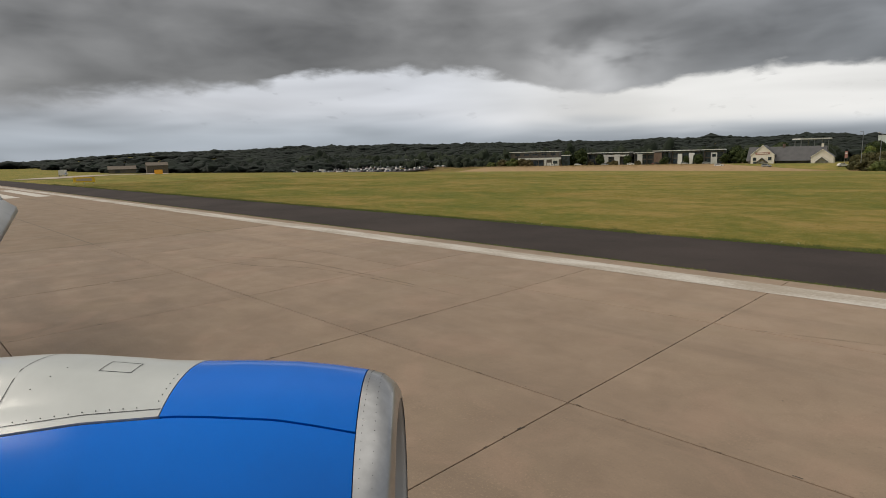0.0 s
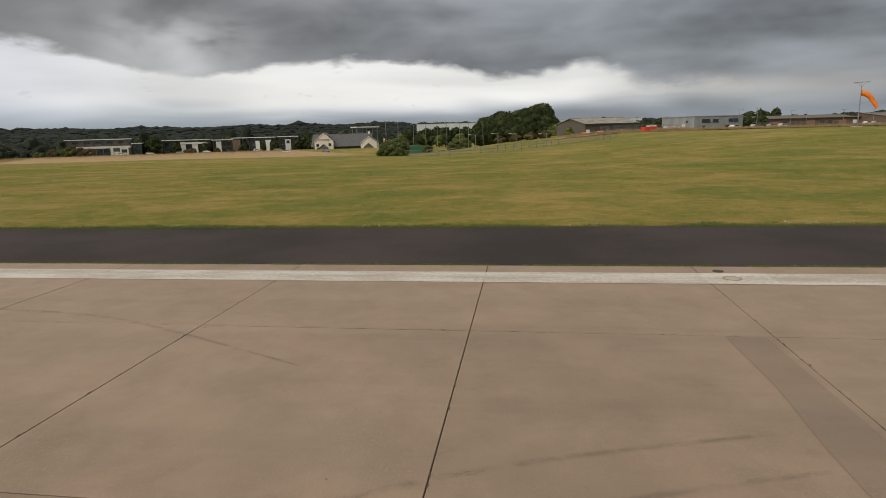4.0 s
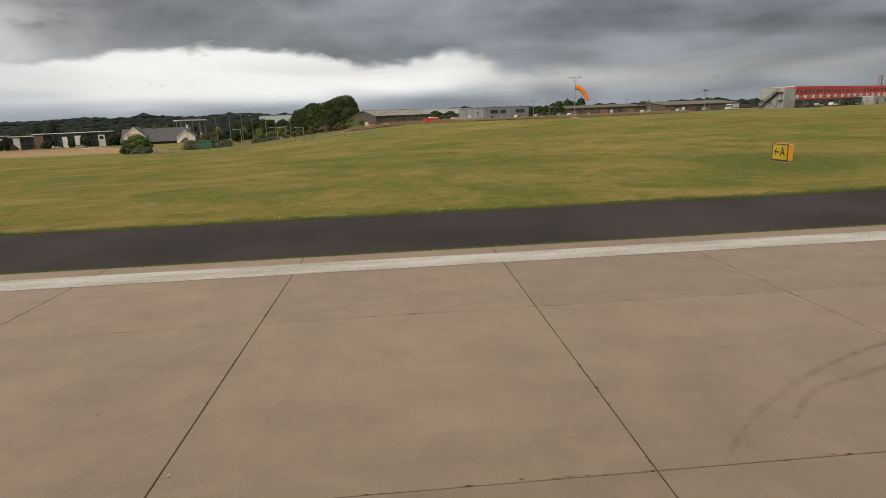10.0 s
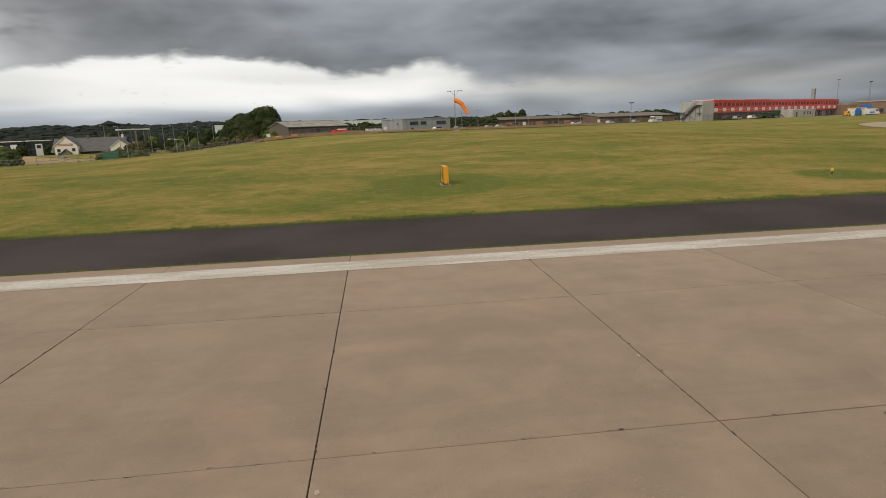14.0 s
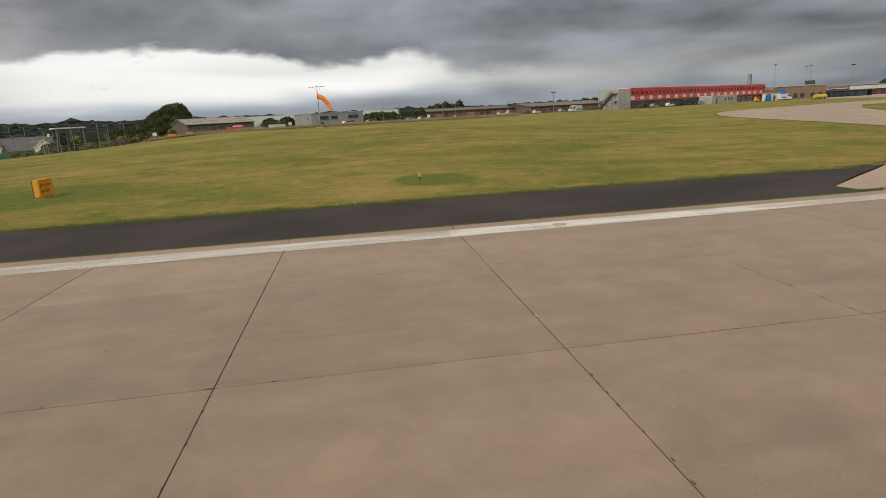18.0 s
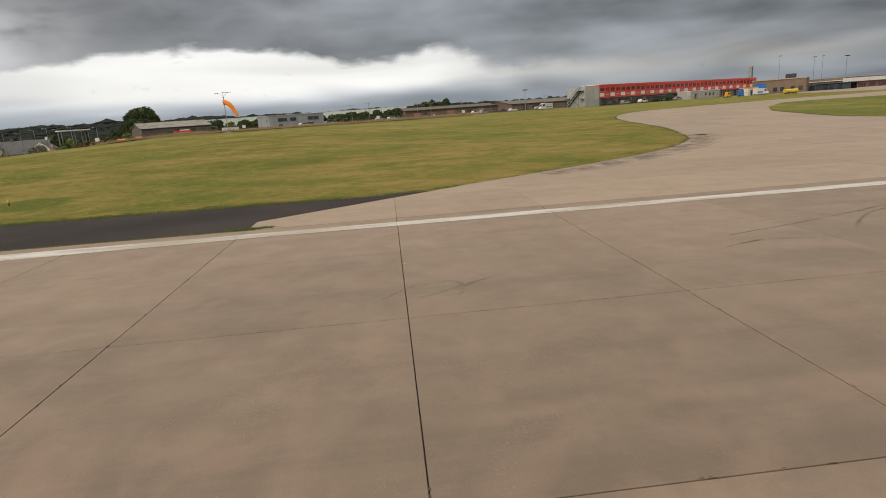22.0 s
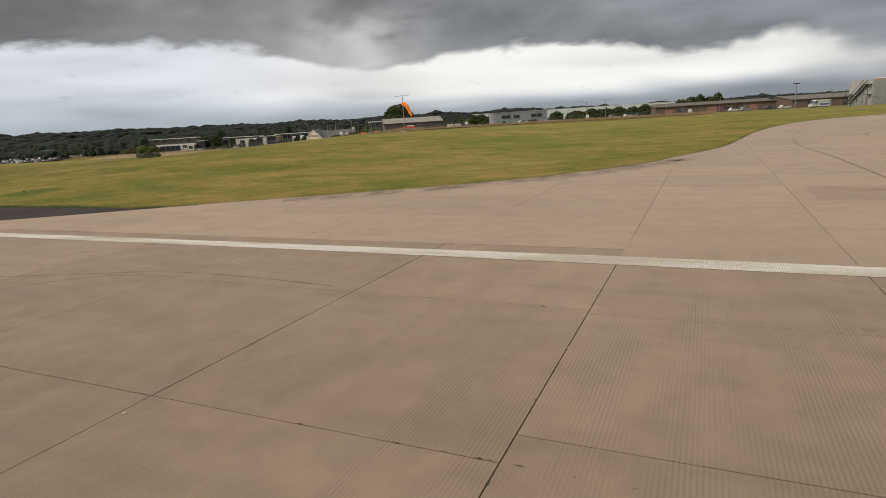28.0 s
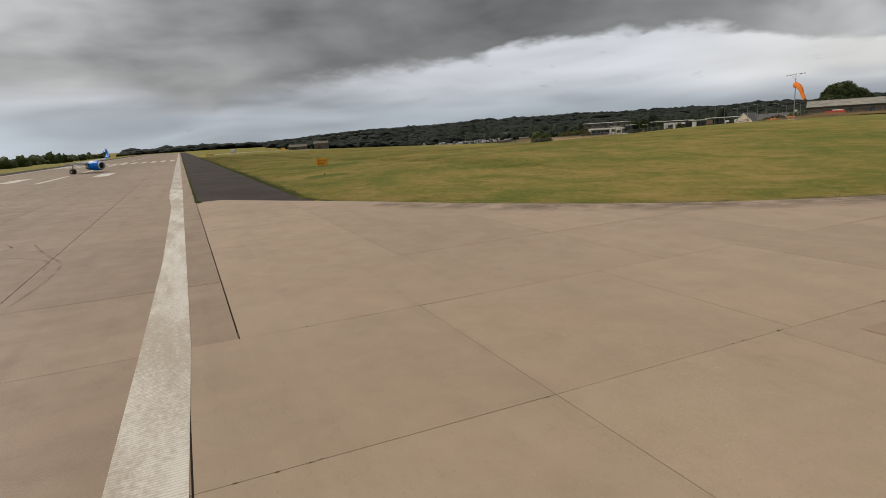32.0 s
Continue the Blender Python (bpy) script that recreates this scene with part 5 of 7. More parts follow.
M_HEDGE = foliage("hedge_leaves", (0.060, 0.084, 0.026), (0.098, 0.118, 0.036), (0.155, 0.150, 0.052), 0.4)
M_THICKET = foliage("thicket_leaves", (0.045, 0.068, 0.020), (0.072, 0.096, 0.027), (0.115, 0.130, 0.040), 0.4)
M_TAWNY = foliage("tawny_leaves", (0.052, 0.054, 0.024), (0.075, 0.072, 0.030), (0.110, 0.098, 0.042), 0.4)
M_SCRUB = foliage("scrub_leaves", (0.075, 0.06, 0.03), (0.11, 0.09, 0.04), (0.16, 0.13, 0.06))
tree("tree", "large dark round-crowned tree beside the stone shed", 18.0, 221.0, 13.5, 7.6, clumps=22, per=170, size=0.27, z=-1.2)
tree("tree", "broad dark tree in the row behind the shed", 10.8, 238.0, 13.6, 6.2, clumps=20, per=170, size=0.27, z=-2.4)
tree("tree", "broad dark tree in the row behind the shed", 3.0, 255.0, 15.6, 7.0, clumps=20, per=170, size=0.27, z=-4.2)
tree("tree", "lower dark tree at the end of the row", -5.0, 273.0, 14.2, 6.6, clumps=18, per=170, size=0.27, z=-4.8)
for x, y, h, w, z in ((14.4, 230.0, 13.4, 6.6, -1.8), (7.0, 246.5, 14.2, 6.6, -3.4), (-1.0, 264.0, 14.6, 6.6, -4.6), (-8.0, 279.0, 12.0, 5.4, -4.8), (21.5, 214.0, 9.0, 4.6, -0.6)):
    tree("tree", "dark tree closing the row behind the shed", x, y, h, w, clumps=18, per=170, size=0.27, z=z)
tree("bush", "yellow-green bush at the corner of the shed", 26.5, 186.0, 3.6, 1.8, M_LEAF_PALE, 9, z=0.4, bare=0.1)
for x, y in ((10, 196), (15, 192), (19.5, 190), (5, 200)):
    tree("bush", "low brownish bush below the big trees", x, y, 2.6, 2.4, M_SCRUB, 8, z=land(x, y) - 0.3, bare=0.05)
tree("bush", "pale green bush below the trees", 22.5, 205.0, 5.0, 3.0, M_LEAF_PALE, 9, z=0.0, bare=0.1)
for x, y, h, w in ((-14.0, 121.5, 3.9, 2.5), (-16.2, 123.0, 3.1, 2.2), (-12.0, 119.5, 3.2, 1.8), (-15.0, 125.4, 3.3, 2.3), (-17.4, 126.5, 2.5, 1.9)):
    tree("bush", "dense green bush in the thicket at the fence's end", x, y, h, w, M_THICKET, 14, z=land(x, y) - 0.2, bare=0.0, per=170, size=0.17)
for x, y, h, w in ((-33, 208, 3.2, 3.0), (-29.5, 209, 3.6, 3.2), (-26, 210, 3.4, 3.0), (-22.5, 211, 3.0, 2.8), (-30.5, 215, 3.4, 3.0), (-13.7, 225, 4.4, 3.4), (-11.2, 235, 4.8, 3.6)):
    tree("bush", "broad olive-green bush in the hedge by the road", x, y, h, w, M_HEDGE, 12, z=land(x, y) - 0.15, bare=0.05, per=90, size=0.3)
for x, y, h, w in ((-42, 262, 8.2, 4.4), (-46.5, 268, 7.6, 4.6), (-50.5, 277, 7.0, 4.6), (-39, 256, 6.4, 3.4)):
    tree("tree", "broad olive-brown tree by the road junction", x, y, h, w, M_TAWNY, 14, z=land(x, y) - 0.6, bare=0.06, per=60, size=0.4)
for x, y, h, s in ((-52, 380, 11, 7), (-44, 342, 11.0, 4.6), (-38.5, 346, 11.8, 5.0), (-33, 340, 11.4, 4.8), (-27, 344, 11.2, 4.8), (-21, 340, 10.8, 4.6), (-15, 344, 11.0, 4.8), (-50, 350, 9.6, 4.8), (6, 340, 9, 6), (-66, 400, 12, 7), (-121, 424, 13, 8), (-134, 428, 12.5, 8), (-250.5, 374, 11.5, 4.6), (-245, 381, 12.2, 5.0), (-237, 372, 12.6, 4.8), (-241, 376, 11.0, 5.0),
                   (-224.4, 376, 8.4, 3.6), (-204.2, 378, 7.4, 3.2), (-181, 386, 5.2, 3.4), (-166, 386, 6.0, 2.2), (-158.5, 388, 6.8, 3.2), (-138, 396, 11.8, 5.4), (-143, 390, 7.0, 3.2), (-132, 388, 9.0, 4.6), (-126, 380, 9.5, 4.6), (-116, 372, 9.0, 5)):
    tree("tree", "mid-sized broadleaf tree among the office blocks", x, y, h, s, M_LEAF, 12, z=land(x, y) - 0.6, per=36, size=0.6)
for x, y, h, w in ((-257.4, 318, 6.0, 4.2), (-252.6, 322, 5.6, 4.0), (-246.8, 322, 4.4, 3.6), (-267.2, 318, 5.2, 4.0), (-278.2, 318, 3.4, 3.6), (-262, 320, 4.4, 4.0), (-272, 322, 4.2, 4.2), (-210.6, 372, 3.6, 3.0), (-231.8, 376, 3.0, 2.8), (-216, 374, 2.8, 2.4), (-198, 382, 3.0, 2.8)):
    tree("bush", "mixed green and tawny scrub before the office blocks", x, y, h, w, M_HEDGE if int(x) % 3 else M_SCRUB, 11, z=land(x, y) - 0.4, bare=0.05, per=60, size=0.4)
for x, y, h, s in ((88, 246, 4.2, 3.2), (93, 248, 4.8, 3), (98, 252, 4.3, 3.2), (103, 257, 5, 2.8), (108, 262, 4.6, 3.2), (84, 254, 3.9, 3), (91, 262, 4.9, 3.2), (97, 266, 4.6, 3.2), (112, 268, 5.4, 3), (54, 250, 4.6, 4), (62, 268, 4.2, 4), (46, 258, 4.2, 4), (71, 280, 4.4, 4), (124, 322, 7.4, 3.6), (129, 330, 8.6, 3.8), (133, 327, 9.2, 3.2), (137, 332, 8, 4.2), (141, 328, 9.6, 3), (151, 331, 6.2, 3.4), (216, 330, 6.9, 4.6), (224, 335, 7.1, 4.4), (195, 332, 6.1, 4.6), (208, 340, 6.3, 4.8), (184, 345, 6.3, 4.6), (190, 338, 5.9, 4.8), (202, 334, 6.5, 4.6), (212, 336, 5.9, 4.8), (220, 340, 6.5, 4.4), (230, 338, 6.3, 4.8), (176, 342, 5.7, 4.6), (131, 334, 7.4, 4.2)):
    tree("tree", "dark green tree behind the warehouses", x, y, h, s, M_LEAF, 12, z=land(x, y) - 0.4, per=36, size=0.6)
for x, y, h in ((395, 300, 9), (402, 306, 8), (388, 304, 7.5)):
    tree("tree", "dark conifer-like tree behind the terminal", x, y, h, 3.6, M_LEAF, 12, z=2, per=30, size=0.7)


for k in range(22):
    x, y = -54 + 3.7 * k + rng.normal() * 2, 300 + 22 * rng.random() + 0.4 * k
    tree("tree", "small roadside tree by the junction", x, y, 5.2 + 2.6 * rng.random(), 2.6 + 1.4 * rng.random(), M_LEAF_PALE if k % 3 == 0 else M_LEAF, 9, z=land(x, y) - 0.3, per=36, size=0.5)


def woods(name, label, spots, mat, lumps=4, fine=True):
    """A wood far off: every tree a heap of uneven lumps of leaves."""
    sp = np.array(spots)
    base_v, base_f = (ICO_V, ICO_F) if fine else (ICO1_V, ICO1_F)
    k = len(sp) * lumps
    c = np.repeat(sp, lumps, 0)
    off = rng.normal(size=(k, 3)) * np.array([0.55, 0.55, 0.34])
    off[::lumps] *= 0.2
    size = c[:, 3:6] * (0.42 + 0.34 * rng.random((k, 1)))
    size[::lumps] *= 1.25
    v = base_v[None] * (1 + (0.27 if fine else 0.12) * rng.normal(size=(k, len(base_v), 1)))
    v = v * size[:, None] + (c[:, :3] + off * c[:, 3:6])[:, None]
    f = base_f[None] + (np.arange(k) * len(base_v))[:, None, None]
    ob = triangles(name, v.reshape(-1, 3), f.reshape(-1, 3), mat, smooth=not fine)
    return tagged(ob, label, "woodland", kind="stuff")


near_wood, far_wood = [], []
for k in range(62000):
    az = radians(18 + 166 * rng.random())
    r = 560 + 1850 * rng.random() ** 1.05
    x, y = 50 + r * math.cos(az), r * math.sin(az)
    field = noise.noise((x * 0.0035, y * 0.0035, 3.3))
    if field > 0.10 and math.degrees(az) > 157 and 850 < r < 1950:
        continue
    if y < 110 and x > -300 or y < 150 and x < -300 and r < 1000 or 560 < y < 740 and -160 < x < 200 or math.degrees(az) < 82 and r < 1500:
        continue
    if r < 900 and k % 2:
        continue
    s = (2.6 + 3.4 * rng.random() ** 3) * (1 + r * 0.00022)
    wide, tall = ((1.4, 0.62) if r < 900 else (1.6, 0.42))
    # groves stand taller in places
    grove = max(0.0, noise.noise((x * 0.006, y * 0.006, 8.1)) - 0.12)
    s *= 1 + (1.9 if r > 1500 else 0.9) * grove
    spot = (x, y, land(x, y) + s * 0.55, s * (wide + 0.8 * rng.random()), s * (wide + 0.8 * rng.random()), s * (tall + 0.5 * rng.random() ** 2))
    (near_wood if r < 900 else far_wood).append(spot)
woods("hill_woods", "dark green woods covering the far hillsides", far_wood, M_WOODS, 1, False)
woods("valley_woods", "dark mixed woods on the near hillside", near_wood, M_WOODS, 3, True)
spots = []
for k in range(1000):
    x = -760 + 900 * rng.random()
    y = 400 + 60 * rng.random() + max(0, -x - 300) * 0.05
    if -140 < x < -60 and y < 440 or x > -95:
        continue
    s = 3.6 + 3.2 * rng.random()
    spots.append((x, y, land(x, y) + s * 0.6, s, s, s * (0.9 + 0.5 * rng.random())))
for k in range(300):
    x = -290 - 420 * rng.random()
    y = 300 + 70 * rng.random()
    s = 2.0 + 2.2 * rng.random()
    spots.append((x, y, land(x, y) + s * 0.5, s, s, s))
for k in range(220):
    x = 150 + 290 * rng.random()
    y = 360 + 60 * rng.random()
    s = 2.0 + 2.6 * rng.random() * (0.5 + 0.5 * math.sin(x * 0.07))
    spots.append((x, y, land(x, y) + s * 0.4, s, s, s * 1.1))
for k in range(210):
    x, y = -116 + 330 * rng.random(), 560 + 30 * rng.random()
    s = 1.8 + 2.4 * rng.random() ** 2
    spots.append((x, y, land(x, y) + s * 0.7, s, s, s))
woods("tree_belt", "belt of broadleaf trees behind the offices and car park", spots, M_BELT)
spots = []
for k in range(150):
    x = -900 + 700 * rng.random()
    y = -60 - 30 * rng.random() - 60 * rng.random()
    s = 2.2 + 2.6 * rng.random()
    spots.append((x, y, land(x, y) + s * 0.5, s, s, s))
woods("south_hedge", "dark hedge and trees south of the runway", spots, M_LEAF)

# ---- the airliner's engine and wing, as they stand when the shot begins ----
M_AIR_BLUE = plain("aircraft_blue", (0.0, 0.160, 0.72), (0.0, 0.147, 0.67), 0.16, big=0.8, fine=4, relief=0.0)
M_AIR_BLUE.node_tree.nodes["Principled BSDF"].inputs["Specular IOR Level"].default_value = 0.2
M_AIR_WHITE = plain("aircraft_white", (0.575, 0.60, 0.59), (0.52, 0.545, 0.535), 0.32, big=1.2, fine=6, relief=0.0, coat=0.3)
M_AIR_GREY = plain("aircraft_grey", (0.42, 0.43, 0.44), (0.36, 0.37, 0.38), 0.35, big=1.0, fine=6, relief=0.0)
M_LIP = plain("polished_lip", (0.62, 0.62, 0.63), (0.48, 0.48, 0.49), 0.30, 1.0, big=2.5, fine=14, relief=0.05)

AXIS_Y, AXIS_Z = 3.6, 1.55


def cowl_radius(x):
    return graph(x, ((-4.6, 0.72), (-4.0, 0.86), (-3.0, 0.99), (-2.0, 1.03), (-1.3, 1.022), (-0.95, 1.002), (-0.7, 0.972), (-0.45, 0.928), (-0.37, 0.905), (-0.32, 0.872), (-0.27, 0.828), (-0.248, 0.785), (-0.241, 0.757)))


def seam(x):
    return graph(x, ((-4.6, 48), (-3.2, 36.5), (-2.4, 30.6), (-2.0, 28), (-1.5, 26), (-0.9, 27.6), (-0.45, 31.0)))


def cowl(name, parent, mat, xs, low, high, steps_=40, lift=0.0, hump=None, label=""):
    """A skin on the nacelle between two angles from the crown; the angles may follow x."""
    bm = bmesh.new()
    rows = []
    for x in xs:
        row = []
        a0, a1 = low(x), high(x)
        for k in range(steps_ + 1):
            deg = a0 + (a1 - a0) * k / steps_
            r = cowl_radius(x) + lift + (hump(x, deg) if hump else 0.0)
            a = radians(deg)
            row.append(bm.verts.new((x, AXIS_Y - r * math.sin(a), AXIS_Z + r * math.cos(a))))
        rows.append(row)
    for p, q in zip(rows, rows[1:]):
        for k in range(steps_):
            f = bm.faces.new((p[k], p[k + 1], q[k + 1], q[k]))
            f.smooth = True
    bmesh.ops.recalc_face_normals(bm, faces=bm.faces)
    outer = [e for e in bm.edges if e.is_boundary]
    for e in outer:
        e.smooth = False
    rim = bmesh.ops.extrude_edge_only(bm, edges=outer)
    for v in [g for g in rim["geom"] if isinstance(g, bmesh.types.BMVert)]:
        d = Vector((0, v.co.y - AXIS_Y, v.co.z - AXIS_Z)).normalized()
        v.co -= d * 0.03
    return part(name, bm, mat, parent, label)


def build_aircraft():
    plane = tagged(empty("airliner_wing", 0.0, -2.22, 0.0, 47), "airliner wing with a blue-cowled engine and main wheels", "aircraft")
    eng = empty("engine", 0, 0, 0)
    eng.parent = plane
    span = lambda a, b, n: [a + (b - a) * i / n for i in range(n + 1)]
    cowl("inner_body", eng, M_DARK, span(-4.5, -0.45, 20), lambda x: 0, lambda x: 360, 60, -0.025)
    cowl("upper_cowl", eng, M_AIR_BLUE, span(-1.57, -0.462, 24), lambda x: -70, lambda x: seam(x) - 0.35, 40, 0.004, label="glossy blue upper cowl panel")
    cowl("side_cowl", eng, M_AIR_BLUE, span(-3.3, -0.462, 34), lambda x: seam(x) + 0.35, lambda x: 172, 50, 0.0, label="glossy blue side cowl panel")
    cowl("outer_cowl", eng, M_AIR_BLUE, span(-3.3, -0.462, 24), lambda x: 188, lambda x: 289.5, 30, 0.0)
    cowl("rear_nozzle", eng, M_LIP, span(-4.6, -3.32, 8), lambda x: 0, lambda x: 360, 48, -0.01, label="bare metal nozzle")
    hump = lambda x, deg: 0.10 * ease(-x, 1.62, 2.7) * (1 - ease(abs(deg + 6), 9, 27))
    edge = lambda x: -1.5
    cowl("pylon_fairing", eng, M_AIR_WHITE, [-1.576 - 0.07 * i for i in range(36)], lambda x: -60 + 12 * ease(-x, 1.5, 2.2), lambda x: seam(x) - 0.4, 60, 0.006, hump, "white pylon fairing over the engine")
    xs = [-0.455, -0.41, -0.37, -0.335, -0.315, -0.29, -0.27, -0.258, -0.248, -0.241]
    cowl("inlet_lip", eng, M_LIP, xs, lambda x: 0, lambda x: 360, 90, 0.003, label="bare polished metal inlet lip")
    bm = bmesh.new()
    prev = None
    for x, r in ((-0.241, 0.76), (-0.25, 0.73), (-0.28, 0.705), (-0.5, 0.71), (-0.9, 0.76), (-0.9, 0.02)):
        ring = [bm.verts.new((x, AXIS_Y + r * math.cos(2 * math.pi * i / 60), AXIS_Z + r * math.sin(2 * math.pi * i / 60))) for i in range(60)]
        if prev:
            for i in range(60):
                j = (i + 1) % 60
                bm.faces.new((prev[i], prev[j], ring[j], ring[i])).smooth = True
        prev = ring
    part("inlet_duct", bm, M_AIR_GREY, eng)
    for k in range(24):
        a = 2 * math.pi * k / 24
        bm = bmesh.new()
        c, s = math.cos(a), math.sin(a)
        vs = [bm.verts.new((x, AXIS_Y + r * c - w * s, AXIS_Z + r * s + w * c)) for x, r, w in ((-0.88, 0.2, -0.05), (-0.74, 0.2, 0.05), (-0.70, 0.73, 0.09), (-0.88, 0.73, -0.09))]
        bm.faces.new(vs)
        part("fan_blade", bm, M_DARK, eng)
    bm = bmesh.new()
    rod(bm, (-0.9, AXIS_Y, AXIS_Z), (-0.45, AXIS_Y, AXIS_Z), 0.22, 0.02, 24)
    part("spinner", bm, M_DARK, eng)
    bm = bmesh.new()
    for x, gap_ in ((-0.425, 3.2), (-0.355, 4.2)):
        for k in range(int(130 / gap_)):
            a = radians(-30 + gap_ * k)
            r = cowl_radius(x) + 0.006
            n = Vector((0, -math.sin(a), math.cos(a)))
            p = Vector((x, AXIS_Y, AXIS_Z)) + n * r
            rod(bm, p - n * 0.004, p + n * 0.001, 0.0021, 0.0021, 6)
    bolts = [(-1.72 - 0.075 * i, seam(-1.72 - 0.075 * i) - 4.6) for i in range(12)] + [(-1.615, 4.0 + 3.1 * i) for i in range(6)] + [(-2.35, 8), (-2.42, 13), (-2.3, 3)]
    for x, deg in bolts:
        a = radians(deg)
        r = cowl_radius(x) + 0.008 + hump(x, math.degrees(a))
        n = Vector((0, -math.sin(a), math.cos(a)))
        p = Vector((x, AXIS_Y, AXIS_Z)) + n * r
        rod(bm, p - n * 0.004, p + n * 0.002, 0.0036, 0.0036, 6)
    tagged(part("rivets", bm, M_DARK, eng), kind="stuff")
    bm = bmesh.new()
    for x0, x1, d0, d1 in ((-2.10, -1.90, -5, -4.7), (-2.10, -1.90, 3.7, 4.0), (-2.10, -2.095, -5, 4), (-1.905, -1.90, -5, 4), (-2.56, -2.554, -14, 24)):
        row = []
        for x in (x0, x1):
            for k in range(9):
                deg = d0 + (d1 - d0) * k / 8
                r = cowl_radius(x) + 0.0085 + hump(x, deg)
                row.append(bm.verts.new((x, AXIS_Y - r * math.sin(radians(deg)), AXIS_Z + r * math.cos(radians(deg)))))
        for k in range(8):
            bm.faces.new((row[k], row[k + 1], row[k + 10], row[k + 9]))
    xs_ = [-1.58 - 0.06 * i for i in range(32)]
    rows = []
    for x in xs_:
        for deg in (seam(x) - 3.5 * (1 - 0.3 * ease(-x, 2.6, 3.2)), seam(x) - 3.5 * (1 - 0.3 * ease(-x, 2.6, 3.2)) + 0.3):
            r = cowl_radius(x) + 0.0085 + hump(x, deg)
            rows.append(bm.verts.new((x, AXIS_Y - r * math.sin(radians(deg)), AXIS_Z + r * math.cos(radians(deg)))))
    for i in range(len(xs_) - 1):
        bm.faces.new((rows[2 * i], rows[2 * i + 1], rows[2 * i + 3], rows[2 * i + 2]))
    part("panel_joints", bm, M_DARK, eng)
    outline("pylon", eng, M_AIR_WHITE, [(-3.6, 2.4), (-4.2, 2.6), (-5.0, 2.7), (-6.0, 2.7), (-7.0, 2.2), (-5.5, 1.9), (-4.0, 2.0)], AXIS_Y - 0.2, AXIS_Y + 0.2)

    # wing: sections from the root to the tip
    def section(y):
        u = (y - 1.2) / 13.8
        le, chord, z = -1.75 - 0.6 * y, 7.2 * (1 - u) + 1.5 * u, 2.05 + 0.062 * y
        th = chord * 0.055
        prof = ((0, 0), (0.03, 0.55), (0.12, 0.95), (0.35, 1.0), (0.7, 0.5), (1, 0.02), (0.7, -0.25), (0.35, -0.55), (0.1, -0.6), (0.02, -0.35))
        return [Vector((le - chord * a, y, z + th * b)) for a, b in prof]

    def loft(name, rows, mat, label=""):
        bm = bmesh.new()
        rings = [[bm.verts.new(c) for c in r] for r in rows]
        k = len(rings[0])
        for p, q in zip(rings, rings[1:]):
            for i in range(k):
                bm.faces.new((p[i], p[(i + 1) % k], q[(i + 1) % k], q[i])).smooth = True
        bm.faces.new(rings[0])
        bm.faces.new(rings[-1][::-1])
        bmesh.ops.recalc_face_normals(bm, faces=bm.faces)
        return part(name, bm, mat, plane, label)

    loft("wing_panel", [section(y) for y in (1.2, 4, 7, 10, 13, 15)], M_AIR_GREY, "grey metal wing skin")
    slat = lambda y: [Vector((-1.75 - 0.6 * y + dx, y, 2.05 + 0.062 * y + dz)) for dx, dz in ((-0.25, 0.16), (0.05, 0.14), (0.32, -0.02), (0.34, -0.14), (0.22, -0.12), (-0.1, 0.06))]
    loft("slat", [slat(y) for y in (5.0, 9.6)], M_AIR_GREY, "grey leading-edge slat, lowered")
    loft("slat", [slat(y) for y in (9.65, 14.4)], M_AIR_GREY, "grey leading-edge slat, lowered")
    tip = section(15)
    rows = []
    for k in range(7):
        u = k / 6
        sc = 1 - 0.62 * u
        base = Vector((-0.1 - 1.5 * u, 0.05 + 0.75 * ease(u, 0, 0.6) + 0.25 * u, 2.4 * u ** 1.3))
        rows.append([tip[0] + (c - tip[0]) * sc + base for c in tip])
    loft("winglet", rows, M_AIR_BLUE, "blue upturned winglet")
    loft("winglet_edge", [[r[0] + d for d in (Vector((0.03, -0.03, 0)), Vector((0.03, 0.03, 0)), Vector((-0.16, 0.03, 0)), Vector((-0.16, -0.03, 0)))] for r in rows], M_AIR_WHITE)
    gear = empty("main_gear", 0, 0, 0)
    gear.parent = plane
    bar("strut", gear, M_STEEL, (-6.6, 1.4, 0.55), (-6.4, 1.5, 2.3), 0.11, 0.14, 12)
    bar("axle", gear, M_STEEL, (-6.6, 0.95, 0.55), (-6.6, 1.85, 0.55), 0.08)
    for y in (1.0, 1.5):
        bar("tyre", gear, M_BLACK, (-6.6, y, 0.55), (-6.6, y + 0.36, 0.55), 0.55, 0.55, 28)
        bar("wheel_hub", gear, M_STEEL, (-6.6, y - 0.01, 0.55), (-6.6, y + 0.37, 0.55), 0.27, 0.27, 18)


build_aircraft()

# ---- fences, lamps, vehicles and clutter ----


M_FENCE = plain("dull_galvanised", (0.25, 0.25, 0.245), (0.18, 0.18, 0.175), 0.7, 0.2, big=1, fine=8)


